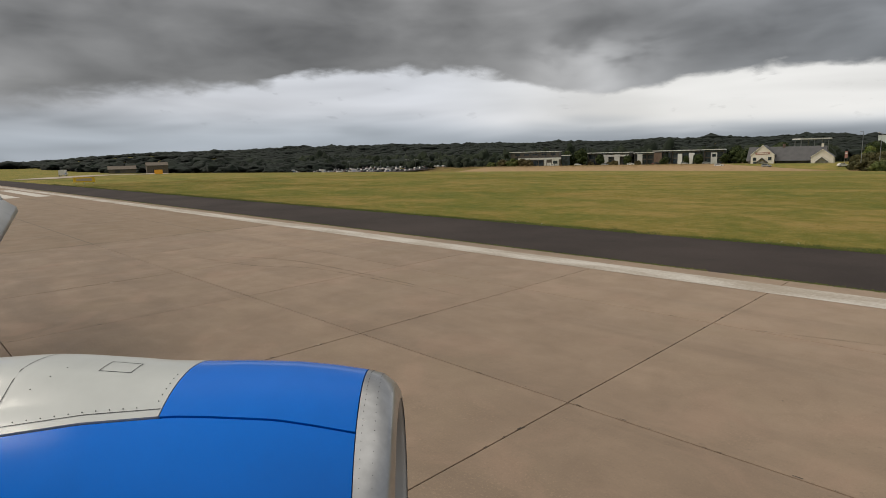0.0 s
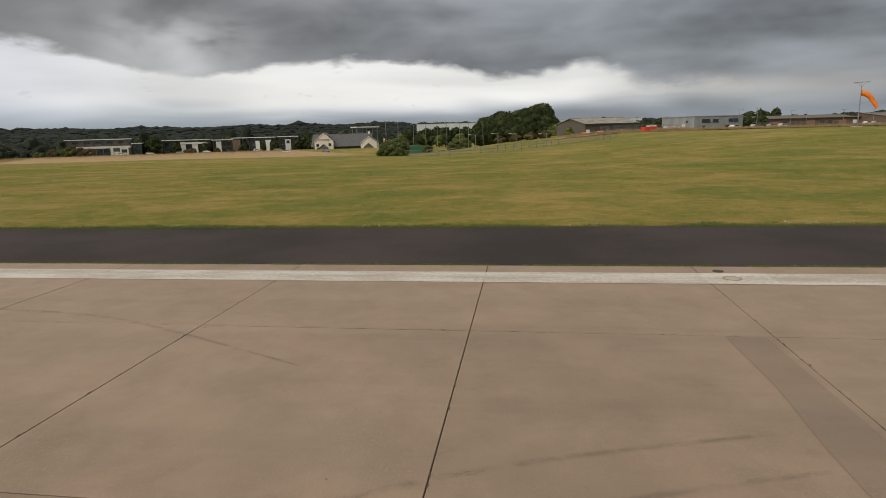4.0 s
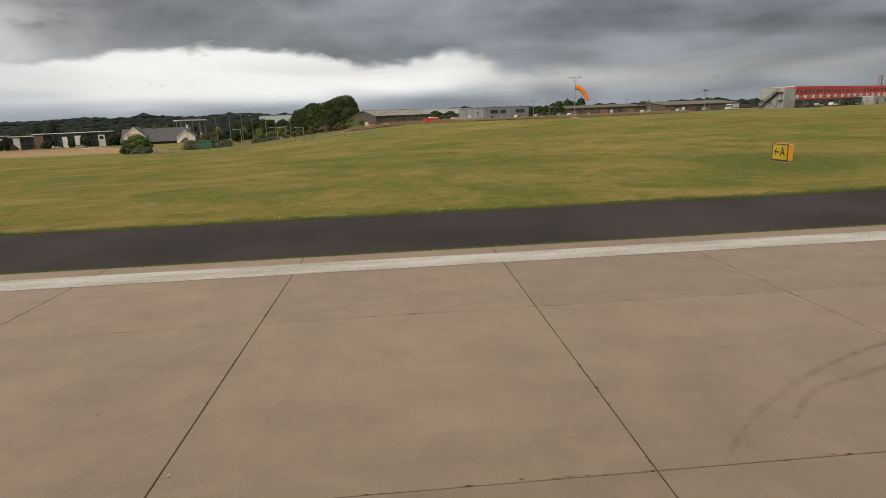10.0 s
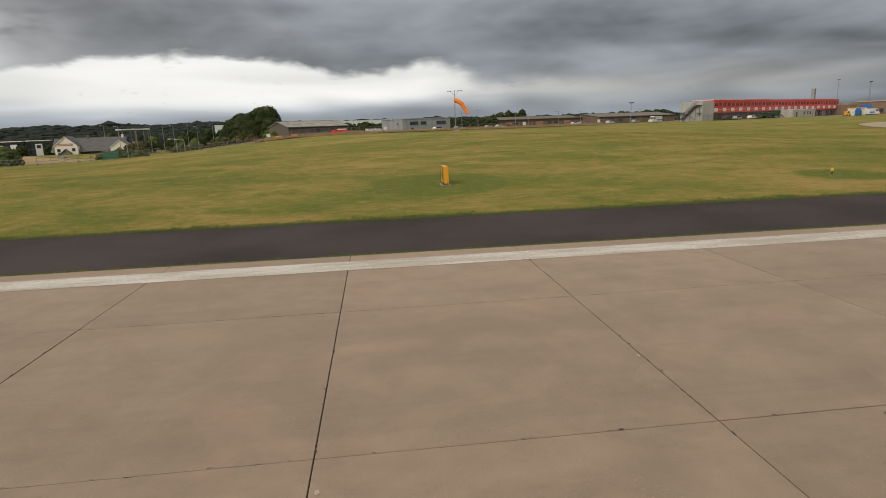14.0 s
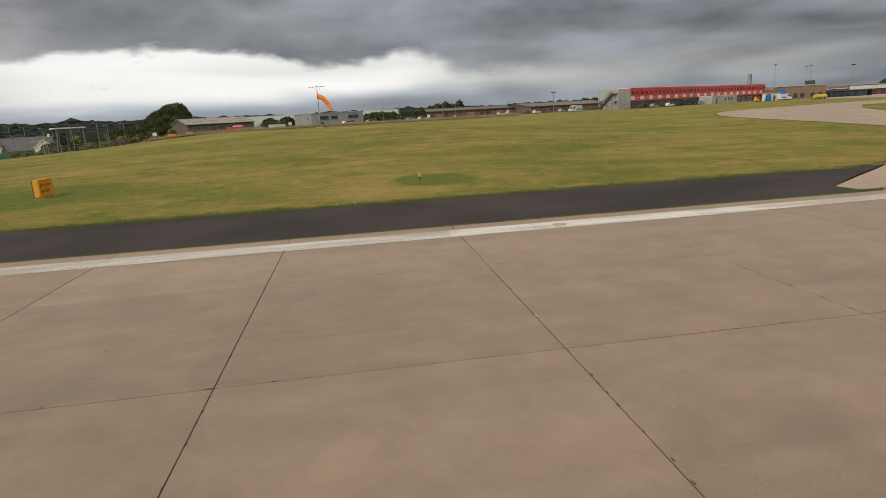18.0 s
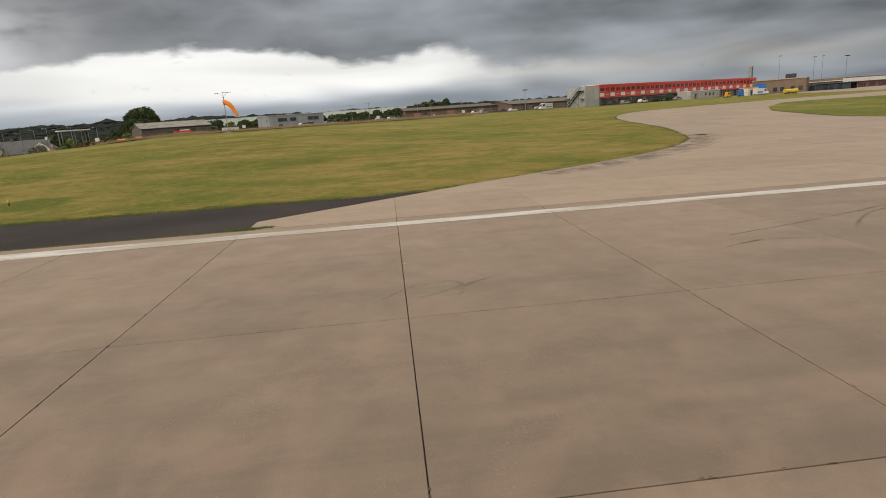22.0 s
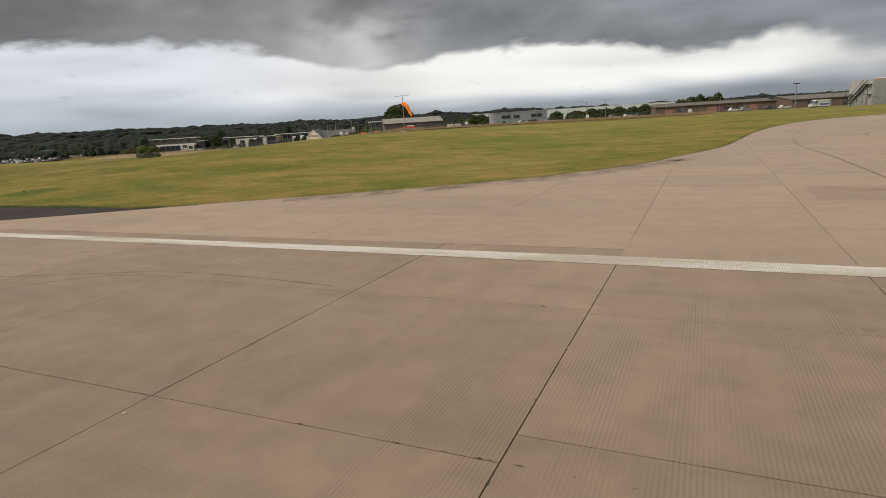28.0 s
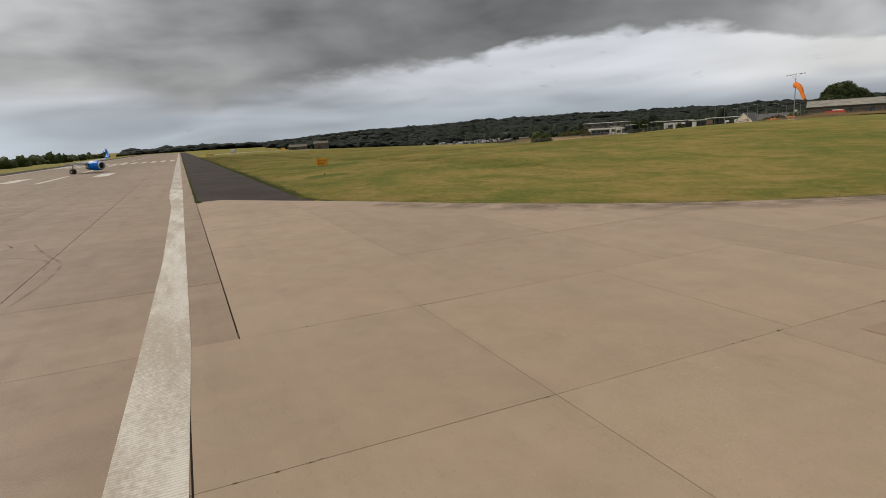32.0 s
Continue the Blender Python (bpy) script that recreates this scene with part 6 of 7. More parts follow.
def build_fence(pts, label, high=1.7, pitch=2.4, rails=4):
    """A post and rail mesh fence that follows the land; each post and rail a part."""
    f = tagged(empty("fence", pts[0][0], pts[0][1], 0.0), label, "fence")
    o = Vector((pts[0][0], pts[0][1], 0))
    for (x0, y0), (x1, y1) in zip(pts, pts[1:]):
        n = max(1, round(math.hypot(x1 - x0, y1 - y0) / pitch))
        ends = [Vector((x0 + (x1 - x0) * k / n, y0 + (y1 - y0) * k / n, 0)) for k in range(n + 1)]
        for p in ends:
            p.z = land(p.x, p.y)
        for p in ends[:-1]:
            bm = bmesh.new()
            rod(bm, p - o - Vector((0, 0, 0.3)), p - o + Vector((0, 0, high)), 0.055, 0.05, 6)
            part("post", bm, M_FENCE, f)
        for k in range(rails):
            h = 0.25 + (high - 0.3) * k / (rails - 1)
            for p, q in zip(ends, ends[1:]):
                bm = bmesh.new()
                rod(bm, p - o + Vector((0, 0, h)), q - o + Vector((0, 0, h)), 0.028, sides=4)
                part("rail", bm, M_FENCE, f)
        bm = bmesh.new()
        for p, q in zip(ends, ends[1:]):
            for j in range(1, 12):
                c = p.lerp(q, j / 12) - o
                rod(bm, c + Vector((0, 0, 0.25)), c + Vector((0, 0, high - 0.05)), 0.014, sides=3)
        tagged(part("wire_mesh", bm, M_FENCE, f), kind="stuff")
    return f


build_fence([(-8, 104), (5, 109.5), (20, 124), (33, 132)], "grey galvanised mesh fence along the airfield boundary", 1.35, 2.0, 3)
build_fence([(34, 170), (48, 186), (60, 193)], "open steel fence by the stone shed", 2.2, 3.0, 3)
build_fence([(178, 206), (200, 218), (222, 226)], "dark steel security fence before the pier", 2.4, 3.0, 4)
build_fence([(222, 226), (236, 214), (246, 206)], "security fence before the apron stores", 2.2, 3.2, 3)
build_fence([(86, 205), (110, 222), (140, 234), (178, 206)], "steel boundary fence before the warehouses", 2.0, 3.4, 3)


def street_lamp(x, y, high, label, arms=1, turn=0.0, z=None, name="street_lamp"):
    z = land(x, y) if z is None else z
    s = tagged(empty(name, x, y, z, turn), label, "lamp post")
    bar("pole", s, M_STEEL, (0, 0, -0.5), (0, 0, high), 0.11, 0.06, 8)
    for a in ((-1,) if arms == 1 else (-1, 1)):
        bar("arm", s, M_STEEL, (0, 0, high - 0.06), (a * 1.1, 0, high), 0.045, 0.04, 6)
        slab("lamp_head", s, M_PALE_CLAD, a * 1.5 - 0.35, a * 1.5 + 0.35, -0.14, 0.14, high - 0.08, high + 0.08, 0.03)
    return s


for x, y, h in ((5.9, 160, 4.5), (11.0, 144, 3.3), (17.7, 128, 2.4), (1.5, 140, 4.3)):
    street_lamp(x, y, h, "short pale street lamp by the boundary road", 1, 20, z=2.9 - h)
for x, h, top in ((-42.2, 9.7, 8.2), (-37.2, 9.7, 7.6), (-21.4, 9.8, 7.8), (-17.6, 8.9, 7.2), (-12.5, 9.5, 7.7), (-3.3, 9.9, 7.0), (-31, 9, 6.8), (-26, 9.4, 7.4), (-9, 9, 6.6)):
    street_lamp(x, 232.0, h, "tall slim grey lamp column by the junction", 1, 70, z=top - h)


def flood_mast(x, y, top, label):
    z = land(x, y)
    m = tagged(empty("floodlight_mast", x, y, z), label, "lamp post")
    h = top - z
    bar("pole", m, M_STEEL, (0, 0, -0.5), (0, 0, h), 0.17, 0.09, 10)
    slab("head_frame", m, M_DARK, -1.0, 1.0, -0.12, 0.12, h - 0.07, h + 0.07)
    for k in (-0.8, -0.27, 0.27, 0.8):
        slab("floodlight", m, M_DARK, k - 0.2, k + 0.2, -0.45, -0.12, h - 0.28, h + 0.12, 0.03)


for x, y, top in ((356.5, 355.4, 23.4), (384, 361, 21.8), (313, 247, 15.9), (420, 400, 24.0)):
    flood_mast(x, y, top, "tall apron floodlight mast with a dark head")
flood_mast(164.1, 236.8, 10.2, "short floodlight mast beside the warehouses")
for x, y, h in ((121, 262, 6.5), (127, 262, 6.2), (141, 262, 6.4), (150, 258, 6.0), (178, 258, 6.0), (100, 240, 7.5), (93, 238, 7.0)):
    street_lamp(x, y, h, "double-armed yard lamp before the warehouses", 2, 29)


def wheel(parent, x, y, r=0.32, w=0.22):
    t = bar("wheel", parent, M_BLACK, (x, y - w / 2, r), (x, y + w / 2, r), r, r, 16)
    bar("rim", t, M_STEEL, (x, y - w / 2 - 0.01, r), (x, y + w / 2 + 0.01, r), r * 0.6, r * 0.6, 12)


CAR_SIDE = ((-2.1, 0.35), (2.05, 0.35), (2.12, 0.62), (1.95, 0.86), (1.0, 0.96), (0.35, 1.42), (-1.35, 1.45), (-2.0, 0.98), (-2.14, 0.7))


def car(x, y, turn, paint, label, z=None):
    c = tagged(empty("car", x, y, land(x, y) if z is None else z, turn), label, "car", group="parked vehicles")
    outline("body", c, paint, CAR_SIDE, -0.86, 0.86)
    outline("side_glass", c, M_GLASS, ((-1.75, 1.0), (0.75, 1.0), (0.28, 1.36), (-1.3, 1.38)), -0.875, 0.875)
    outline("windscreen", c, M_GLASS, ((0.46, 1.37), (1.02, 0.99), (0.98, 0.955), (0.4, 1.335)), -0.72, 0.72)
    for a in (-1.3, 1.32):
        for b in (-0.76, 0.76):
            wheel(c, a, b)
    for b in (-0.62, 0.62):
        slab("headlight", c, M_WHITE, 2.0, 2.11, b - 0.18, b + 0.18, 0.62, 0.76)
        slab("tail_light", c, M_RED, -2.13, -2.03, b - 0.16, b + 0.16, 0.72, 0.88)
    return c


def van(x, y, turn, paint, label, long=5.6, high=2.4):
    v = tagged(empty("van", x, y, land(x, y), turn), label, "van", group="parked vehicles")
    a, b = -long / 2, long / 2
    outline("body", v, paint, ((a, 0.4), (b, 0.4), (b, 1.0), (b - 0.55, 1.25), (b - 1.25, high - 0.15), (b - 1.6, high), (a + 0.05, high), (a, high - 0.1)), -0.98, 0.98)
    outline("cab_glass", v, M_GLASS, ((b - 1.95, 1.3), (b - 0.75, 1.3), (b - 1.28, high - 0.35), (b - 1.95, high - 0.35)), -0.995, 0.995)
    outline("windscreen", v, M_GLASS, ((b - 0.62, 1.3), (b - 0.56, 1.33), (b - 1.17, high - 0.28), (b - 1.25, high - 0.3)), -0.86, 0.86)
    slab("blue_band", v, M_BLUE, a + 0.3, b - 2.6, -0.99, 0.99, 0.8, 1.25)
    for p in (a + 1.0, b - 1.0):
        for q in (-0.86, 0.86):
            wheel(v, p, q, 0.36)
    return v


van(169.5, 226.0, 205, M_WHITE, "white panel van with a blue band parked by the fence", 6.0, 2.5)
van(245.6, 205.2, 10, M_WHITE, "white van parked before the blue roller door", 5.2, 2.4)
car(198.0, 216.0, 29, M_SILVER, "silver car parked below the red pier")
car(206.5, 219.5, 29, M_WHITE, "white car parked below the red pier")
car(192.0, 213.0, 29, M_DARK, "dark car parked below the red pier")
car(226.0, 230.0, 29, M_SILVER, "silver estate car by the pier posts")
for k, (x, y, p) in enumerate(((104, 236, M_SILVER), (109, 239, M_WHITE), (113, 241, M_DARK), (146, 254, M_WHITE), (150, 256, M_SILVER), (158, 254, M_DARK), (163, 256, M_WHITE), (79, 199, M_WHITE), (174, 254, M_SILVER), (87, 204, M_SILVER))):
    car(x, y, 29 + (k % 3) * 4, p, ("silver", "white", "dark")[(M_SILVER, M_WHITE, M_DARK).index(p)] + " car parked in the yard behind the fence")
for k, (x, y, p) in enumerate(((-112, 298, M_WHITE), (-126, 318, M_SILVER), (-140, 322, M_WHITE), (-158, 326, M_DARK), (-176, 330, M_WHITE), (-196, 334, M_SILVER), (-60, 296, M_WHITE), (-54, 300, M_SILVER), (-238, 338, M_WHITE), (-216, 334, M_WHITE), (-30, 262, M_WHITE), (-24, 266, M_DARK), (-90, 296, M_SILVER))):
    car(x, y, 5 + 17 * (k % 4), p, ("silver", "white", "dark")[(M_SILVER, M_WHITE, M_DARK).index(p)] + " car by the offices and the inn")

lorry = tagged(empty("flatbed_lorry", 216.0, 221.5, 2.1, 29), "dark green flatbed lorry parked below the pier", "lorry", group="parked vehicles")
slab("cab", lorry, M_GREEN, 3.2, 5.4, -1.15, 1.15, 0.7, 2.9, 0.12)
slab("cab_glass", lorry, M_GLASS, 3.6, 5.42, -1.16, 1.16, 1.8, 2.5)
slab("bed", lorry, M_GREEN, -5.0, 3.0, -1.2, 1.2, 0.9, 1.2)
slab("side_board", lorry, M_GREEN, -5.0, 3.0, -1.24, -1.2, 1.2, 1.9)
slab("side_board", lorry, M_GREEN, -5.0, 3.0, 1.2, 1.24, 1.2, 1.9)
for a in (-3.6, -2.4, 4.2):
    for b in (-1.0, 1.0):
        wheel(lorry, a, b, 0.5, 0.3)

# the distant car park: rows of small cars
CARS = [car(-527 + 5 * k_, 330, 80, p, lab, z=land(-527 + 5 * k_, 330) + 0.3) for k_, (p, lab) in enumerate(((M_SILVER, "silver car in the distant car park"), (M_WHITE, "white car in the distant car park"), (M_DARK, "dark car in the distant car park")))]
slot = 0
for row in range(8):
    for k in range(34):
        slot += 1
        if (slot * 7) % 11 < 2 + (row == 0):
            continue
        x, y = -520 + 5.6 * k + 2.5 * row, 268 + 7.5 * row
        copy_thing(CARS[(slot * 5 + row + slot // 7) % 3], pose(x, y, land(x, y) + 0.32, 0, 0, 80 + 4 * (slot % 5)))
for k in range(6):
    x, y = -505 + 31 * k, 264 + 9 * (k % 3)
    van(x, y, 70 + 20 * (k % 4), M_WHITE, "white van among the cars in the valley", 5.8, 2.6).location.z += 0.3
for k in range(9):
    x, y = -515 + 22 * k, 300 + 10 * (k % 2)
    street_lamp(x, y, 7.0, "slim lamp column in the valley car park", 2, 10)
strip_ground("car_park", [(-530, 262), (-322, 262), (-310, 330), (-520, 330)], M_TAR, "grey tarmac car park in the valley", "car park", 0.3)


def barrier(x, y, turn, mat, label):
    b = tagged(empty("works_barrier", x, y, land(x, y), turn), label, "barrier", group="works barriers")
    slab("panel", b, mat, -1.0, 1.0, -0.05, 0.05, 0.25, 1.05, 0.02)
    slab("stripe", b, M_WHITE, -0.8, 0.8, -0.065, -0.052, 0.75, 0.9)
    for q in (-0.8, 0.8):
        slab("foot", b, M_BLACK, q - 0.12, q + 0.12, -0.3, 0.3, 0.0, 0.25)


M_WORK_RED = plain("red_plastic", (0.75, 0.06, 0.03), (0.62, 0.05, 0.03), 0.45, big=1, fine=6)
for k in range(2):
    barrier(30 + 4.4 * k, 173 + 1.4 * k, 24, M_ORANGE, "orange works barrier on the dry bank")
skip = tagged(empty("works_cabin", 47.6, 172.5, land(47.6, 172.5) + 0.25, 28), "red steel works container with a white tarp on top", "container")
slab("shell", skip, M_WORK_RED, -2.2, 2.2, -1.0, 1.0, 0.05, 1.15, 0.04)
slab("tarp", skip, M_WHITE, -0.6, 1.8, -0.8, 0.8, 1.15, 1.5, 0.1)
for q in (-1.7, -0.6, 0.6, 1.7):
    slab("rib", skip, M_WORK_RED, q - 0.06, q + 0.06, -1.07, -1.0, 0.1, 1.1)
for x, y in ((56, 187.5), (58.4, 188.6)):
    s = tagged(empty("storage_box", x, y, land(x, y), 27), "white site storage box by the works fence", "box")
    slab("shell", s, M_WHITE, -1.1, 1.1, -0.8, 0.8, 0, 1.5, 0.05)
    slab("lid", s, M_PALE_CLAD, -1.15, 1.15, -0.85, 0.85, 1.5, 1.6, 0.02)
for x, y in ((61.0, 190.0), (104, 180), (29.5, 160.0), (132, 190)):
    n_ = tagged(empty("notice_board", x, y, land(x, y), 10), "small white notice board on a post", "sign")
    bar("post", n_, M_STEEL, (0, 0.06, 0), (0, 0.06, 1.9), 0.04)
    slab("board", n_, M_WHITE, -0.5, 0.5, -0.03, 0.03, 1.1, 2.0)

# apron clutter
tank = tagged(empty("fuel_bowser", 239.6, 180.6, land(239.6, 180.6), 10), "yellow cylindrical tank trailer on the grass", "trailer")
bar("tank", tank, M_YELLOW, (-2.4, 0, 0.9), (2.6, 0, 0.9), 0.7, 0.7, 18)
slab("chassis", tank, M_DARK, -3.6, 2.8, -0.5, 0.5, 0.3, 0.45)
for a in (-1.2, 1.6):
    for b in (-0.6, 0.6):
        wheel(tank, a, b, 0.32)
loader = tagged(empty("baggage_loader", 226.5, 195.0, land(226.5, 195), 15), "yellow wheeled loader parked by the fence", "loader")
slab("body", loader, M_AMBER, -1.3, 1.3, -0.8, 0.8, 0.4, 1.2, 0.1)
slab("cab", loader, M_AMBER, -0.9, 0.8, -0.75, 0.75, 1.2, 2.4, 0.1)
slab("cab_glass", loader, M_GLASS, -0.7, 0.6, -0.77, 0.77, 1.45, 2.15)
for a in (-1.3, 1.3):
    for b in (-0.85, 0.85):
        wheel(loader, a * 0.7, b, 0.4, 0.3)
loader.matrix_world = loader.matrix_world @ Matrix.Scale(0.75, 4)
blue_unit = tagged(empty("ground_power_unit", 233.0, 197.5, land(233, 197.5), 15), "blue ground equipment box under a cover", "equipment")
slab("housing", blue_unit, M_BLUE, -0.7, 0.7, -0.8, 0.8, 0.2, 2.2, 0.2)
slab("cover", blue_unit, M_BLUE, -0.55, 0.55, -0.6, 0.6, 2.2, 2.7, 0.15)
for a in (-0.5, 0.5):
    for b in (-0.7, 0.7):
        wheel(blue_unit, a, b, 0.2, 0.2)
shed_y = flat_block("yellow_hut", "small yellow and cream service hut", 243.0, 209.0, 1.7, 15, 5, 4, 2.9, M_CREAM, M_AMBER)
slab("door", shed_y, M_DARK, 1.2, 2.2, -0.05, 0.05, 0, 2.1)

M_GREEN_BOX = plain("green_container_paint", (0.03, 0.17, 0.085), (0.025, 0.13, 0.07), 0.5, big=0.8, fine=6)
totem = tagged(empty("totem_sign", -61.7, 309.0, land(-61.7, 309.0), 10), "dull red roadside totem sign with a white panel", "sign")
for q in (-0.4, 0.4):
    bar("post", totem, M_STEEL, (q, 0.2, -0.3), (q, 0.2, 5.2), 0.07)
slab("board", totem, M_SALMON, -0.55, 0.55, -0.15, 0.15, 2.4, 5.4, 0.05)
slab("white_panel", totem, M_WHITE, -0.4, 0.4, -0.19, -0.155, 4.2, 4.8)

box_g = tagged(empty("green_container", -21.3, 185.0, -2.75, 14), "green steel storage container by the boundary road", "container")
slab("shell", box_g, M_GREEN_BOX, -2.0, 2.0, 0, 2.2, 0, 2.35, 0.04)
slab("lid", box_g, M_SHADE_GREEN, -2.06, 2.06, -0.06, 2.26, 2.35, 2.45)
for k in range(7):
    slab("rib", box_g, M_GREEN_BOX, -1.86 + 0.6 * k, -1.74 + 0.6 * k, -0.05, -0.002, 0.1, 2.3)

# far signs and a vehicle by the runway's other end
far_sign = tagged(empty("runway_sign", -134.4, 28.4, 0.0, 55), "yellow framed runway sign with a pale face", "sign")
slab("board", far_sign, M_YELLOW, -2.0, 2.0, -0.1, 0.1, 0.35, 1.35)
slab("face", far_sign, M_PALE, -1.5, 1.5, -0.12, -0.102, 0.6, 1.1)
for q in (-1.6, 0, 1.6):
    bar("leg", far_sign, M_STEEL, (q, 0, 0), (q, 0, 0.36), 0.05)
far_sign2 = tagged(empty("runway_sign", -234, 76, land(-234, 76), 40), "orange framed sign beside the far taxiway", "sign")
slab("board", far_sign2, M_AMBER, -1.6, 1.6, -0.1, 0.1, 0.4, 2.0)
for q in (-1.3, 1.3):
    bar("leg", far_sign2, M_STEEL, (q, 0, -0.2), (q, 0, 0.4), 0.05)
van(-244, 47, 160, M_WHITE, "white van driving lane beyond the far grass", 5.4, 2.3)
strip_ground("far_lane", [(-200, 25.2), (-192, 33.5), (-312, 106), (-420, 148), (-430, 140), (-320, 95)], M_PALE, "pale perimeter lane crossing the far grass", "road", 0.12)
bank = strip_ground("dry_bank", [(-270, 272), (-180, 274), (-120, 270), (-60, 246), (-30, 214), (-24, 220), (-50, 262), (-112, 306), (-190, 306), (-270, 306)], M_HAY, "strip of dry uncut grass along the field edge", "ground", 0.22)
strip_ground("dry_bank_east", [(20, 166), (34, 168), (52, 178), (70, 186), (100, 190), (140, 196), (140, 203), (100, 200), (68, 196), (46, 190), (26, 178)], M_HAY, "strip of dry uncut grass before the sheds", "ground", 0.25)

# ---- marks on the concrete ----


def faded(name, tint, strength, scale):
    """A thin worn film of rubber or dirt that lets the concrete show through."""
    m, n, s, p = material(name)
    n.link(n.mix(n.noise(p, 4.0), tint, tuple(c * 1.4 for c in tint)), s.inputs["Base Color"])
    s.inputs["Roughness"].default_value = 0.85
    a = n.math("MULTIPLY", n.span(n.noise(p, scale, 5.0, 0.7), 0.34, 0.66), strength)
    n.link(a, s.inputs["Alpha"])
    return m


M_RUBBER = faded("tyre_rubber", (0.07, 0.056, 0.044), 0.12, 1.2)
M_FILM = faded("dirt_film", (0.125, 0.098, 0.076), 0.15, 0.5)
M_ARC = faded("scrubbed_rubber", (0.085, 0.068, 0.052), 0.11, 3.2)
M_FAINT = faded("faint_rubber", (0.09, 0.072, 0.055), 0.07, 2.0)


def ribbon(name, pts, width, mat, label, z=0.004):
    """A mark of even width along a smooth line of points."""
    p = [Vector((x, y, 0)) for x, y in pts]
    line = []
    for i in range(len(p) - 1):
        a, b, c, d = p[max(i - 1, 0)], p[i], p[i + 1], p[min(i + 2, len(p) - 1)]
        for k in range(6):
            t = k / 6
            line.append(0.5 * (2 * b + (c - a) * t + (2 * a - 5 * b + 4 * c - d) * t * t + (3 * b - a - 3 * c + d) * t ** 3))
    line.append(p[-1])
    vs, fs = [], []
    k = len(line)
    for layer, share in enumerate((1.45, 0.95, 0.5)):
      for i, q in enumerate(line):
        d = (line[min(i + 1, len(line) - 1)] - line[max(i - 1, 0)]).normalized()
        w = width * share * 0.5 * (0.35 + 0.65 * math.sin(math.pi * (i + 0.6) / (len(line) + 0.2)) ** 0.5)
        s = Vector((-d.y, d.x, 0)) * w
        vs += [(a_.x, a_.y, z + 0.0003 * layer + land(a_.x, a_.y) + 0.03 * ease(a_.y, 20, 24)) for a_ in (q - s, q + s)]
      fs += [(2 * i, 2 * i + 1, 2 * i + 3, 2 * i + 2) for i in range(k * layer, k * layer + k - 1)]
    ob = raw(name, vs, fs, mat)
    return tagged(ob, label, "tyre mark", kind="structure")


TYRES = (((41.2, 5.4), (41.9, 6.1), (43.0, 6.9), (44.1, 7.5), (45.3, 8.0), (47.3, 8.5), (50.5, 8.7)), ((42.4, 6.0), (43.2, 6.7), (44.6, 7.2), (46.4, 7.8), (50.0, 8.2)),
         ((133.3, 2.2), (133.38, 2.72), (133.57, 3.06), (133.87, 3.33), (134.45, 3.52)), ((133.65, 2.66), (133.88, 2.95), (134.35, 3.22)),
         ((119.1, -0.3), (119.0, 0.15), (119.08, 0.53), (119.3, 0.77), (119.65, 0.8)), ((132.5, 2.5), (132.7, 2.3), (132.95, 2.65)),
         ((-4.0, 11.0), (-0.8, 11.8), (0.9, 11.8), (3.9, 11.4), (6.5, 10.4), (9.5, 9.0)), ((-23.4, 7.9), (-20.0, 9.1), (-15.7, 9.3), (-11, 9.2)), ((-24.3, 6.9), (-20.3, 7.6), (-17.8, 8.8), (-12.5, 9.1)),
         ((115.3, 9.4), (118.1, 10.2), (120.2, 10.9), (122.1, 11.5), (125.1, 11.6), (128.5, 11.3)), ((118.7, 9.0), (120.1, 10.3), (121.4, 11.0), (123.0, 11.1)), ((114.5, 8.2), (115.8, 8.6), (117.3, 8.3)),
         ((105.6, 6.5), (106.2, 7.2), (107.1, 7.5), (107.4, 7.0), (106.4, 6.4)), ((108.4, 7.6), (107.6, 7.1), (107.3, 6.4)), 
         ((9.2, 3.4), (11.0, 5.2), (13.5, 6.4), (16.5, 7.3)), ((10.4, 3.0), (12.0, 4.5), (14.4, 5.7), (16.8, 6.5)))
for k, t_ in enumerate(TYRES):
    ribbon("tyre_mark", t_, 0.11 if k < 2 else 0.15 if k < 6 else 0.12, M_ARC if 1 < k < 6 else M_RUBBER if 8 < k < 12 else M_FAINT, "faint dark curved tyre mark on the concrete", 0.0042 + 0.0013 * (k % 2))
# the trench beside one joint, made good in darker concrete, with a slotted drain and broken mortar
M_TRENCH = concrete("trench_concrete", (0.285, 0.208, 0.148), (0.245, 0.178, 0.126), (0.16, 0.118, 0.084))
trench = raw("trench_repair", [(x, y, 0.0035) for x, y in ((17.06, 10.93), (17.78, 10.95), (17.80, 7.0), (17.72, 3.0), (16.95, 3.0), (16.98, 7.0), (17.10, 8.8))], [(0, 1, 2, 3, 4, 5, 6)], M_TRENCH)
tagged(trench, "darker concrete trench repair beside a slab joint", "repair", kind="structure")
drain = tagged(empty("drain_grate", 17.64, 6.50, 0.006), "small slotted metal drain grate in the concrete", "grate")
slab("pan", drain, M_JOINT, -0.16, 0.16, -0.21, 0.21, -0.03, -0.001)
for k in range(9):
    slab("bar", drain, M_STEEL, -0.16, 0.16, -0.20 + 0.046 * k, -0.176 + 0.046 * k, -0.02, 0.006)
pit = tagged(empty("drain_grate", -0.35, 4.55, 0.006), "dirty slotted drain grate in stained, spalled concrete", "grate")
slab("pan", pit, M_JOINT, -0.2, 0.2, -0.15, 0.15, -0.03, -0.001)
for k in range(9):
    slab("bar", pit, M_TRENCH, -0.2, 0.2, -0.148 + 0.033 * k, -0.122 + 0.033 * k, -0.02, 0.002)
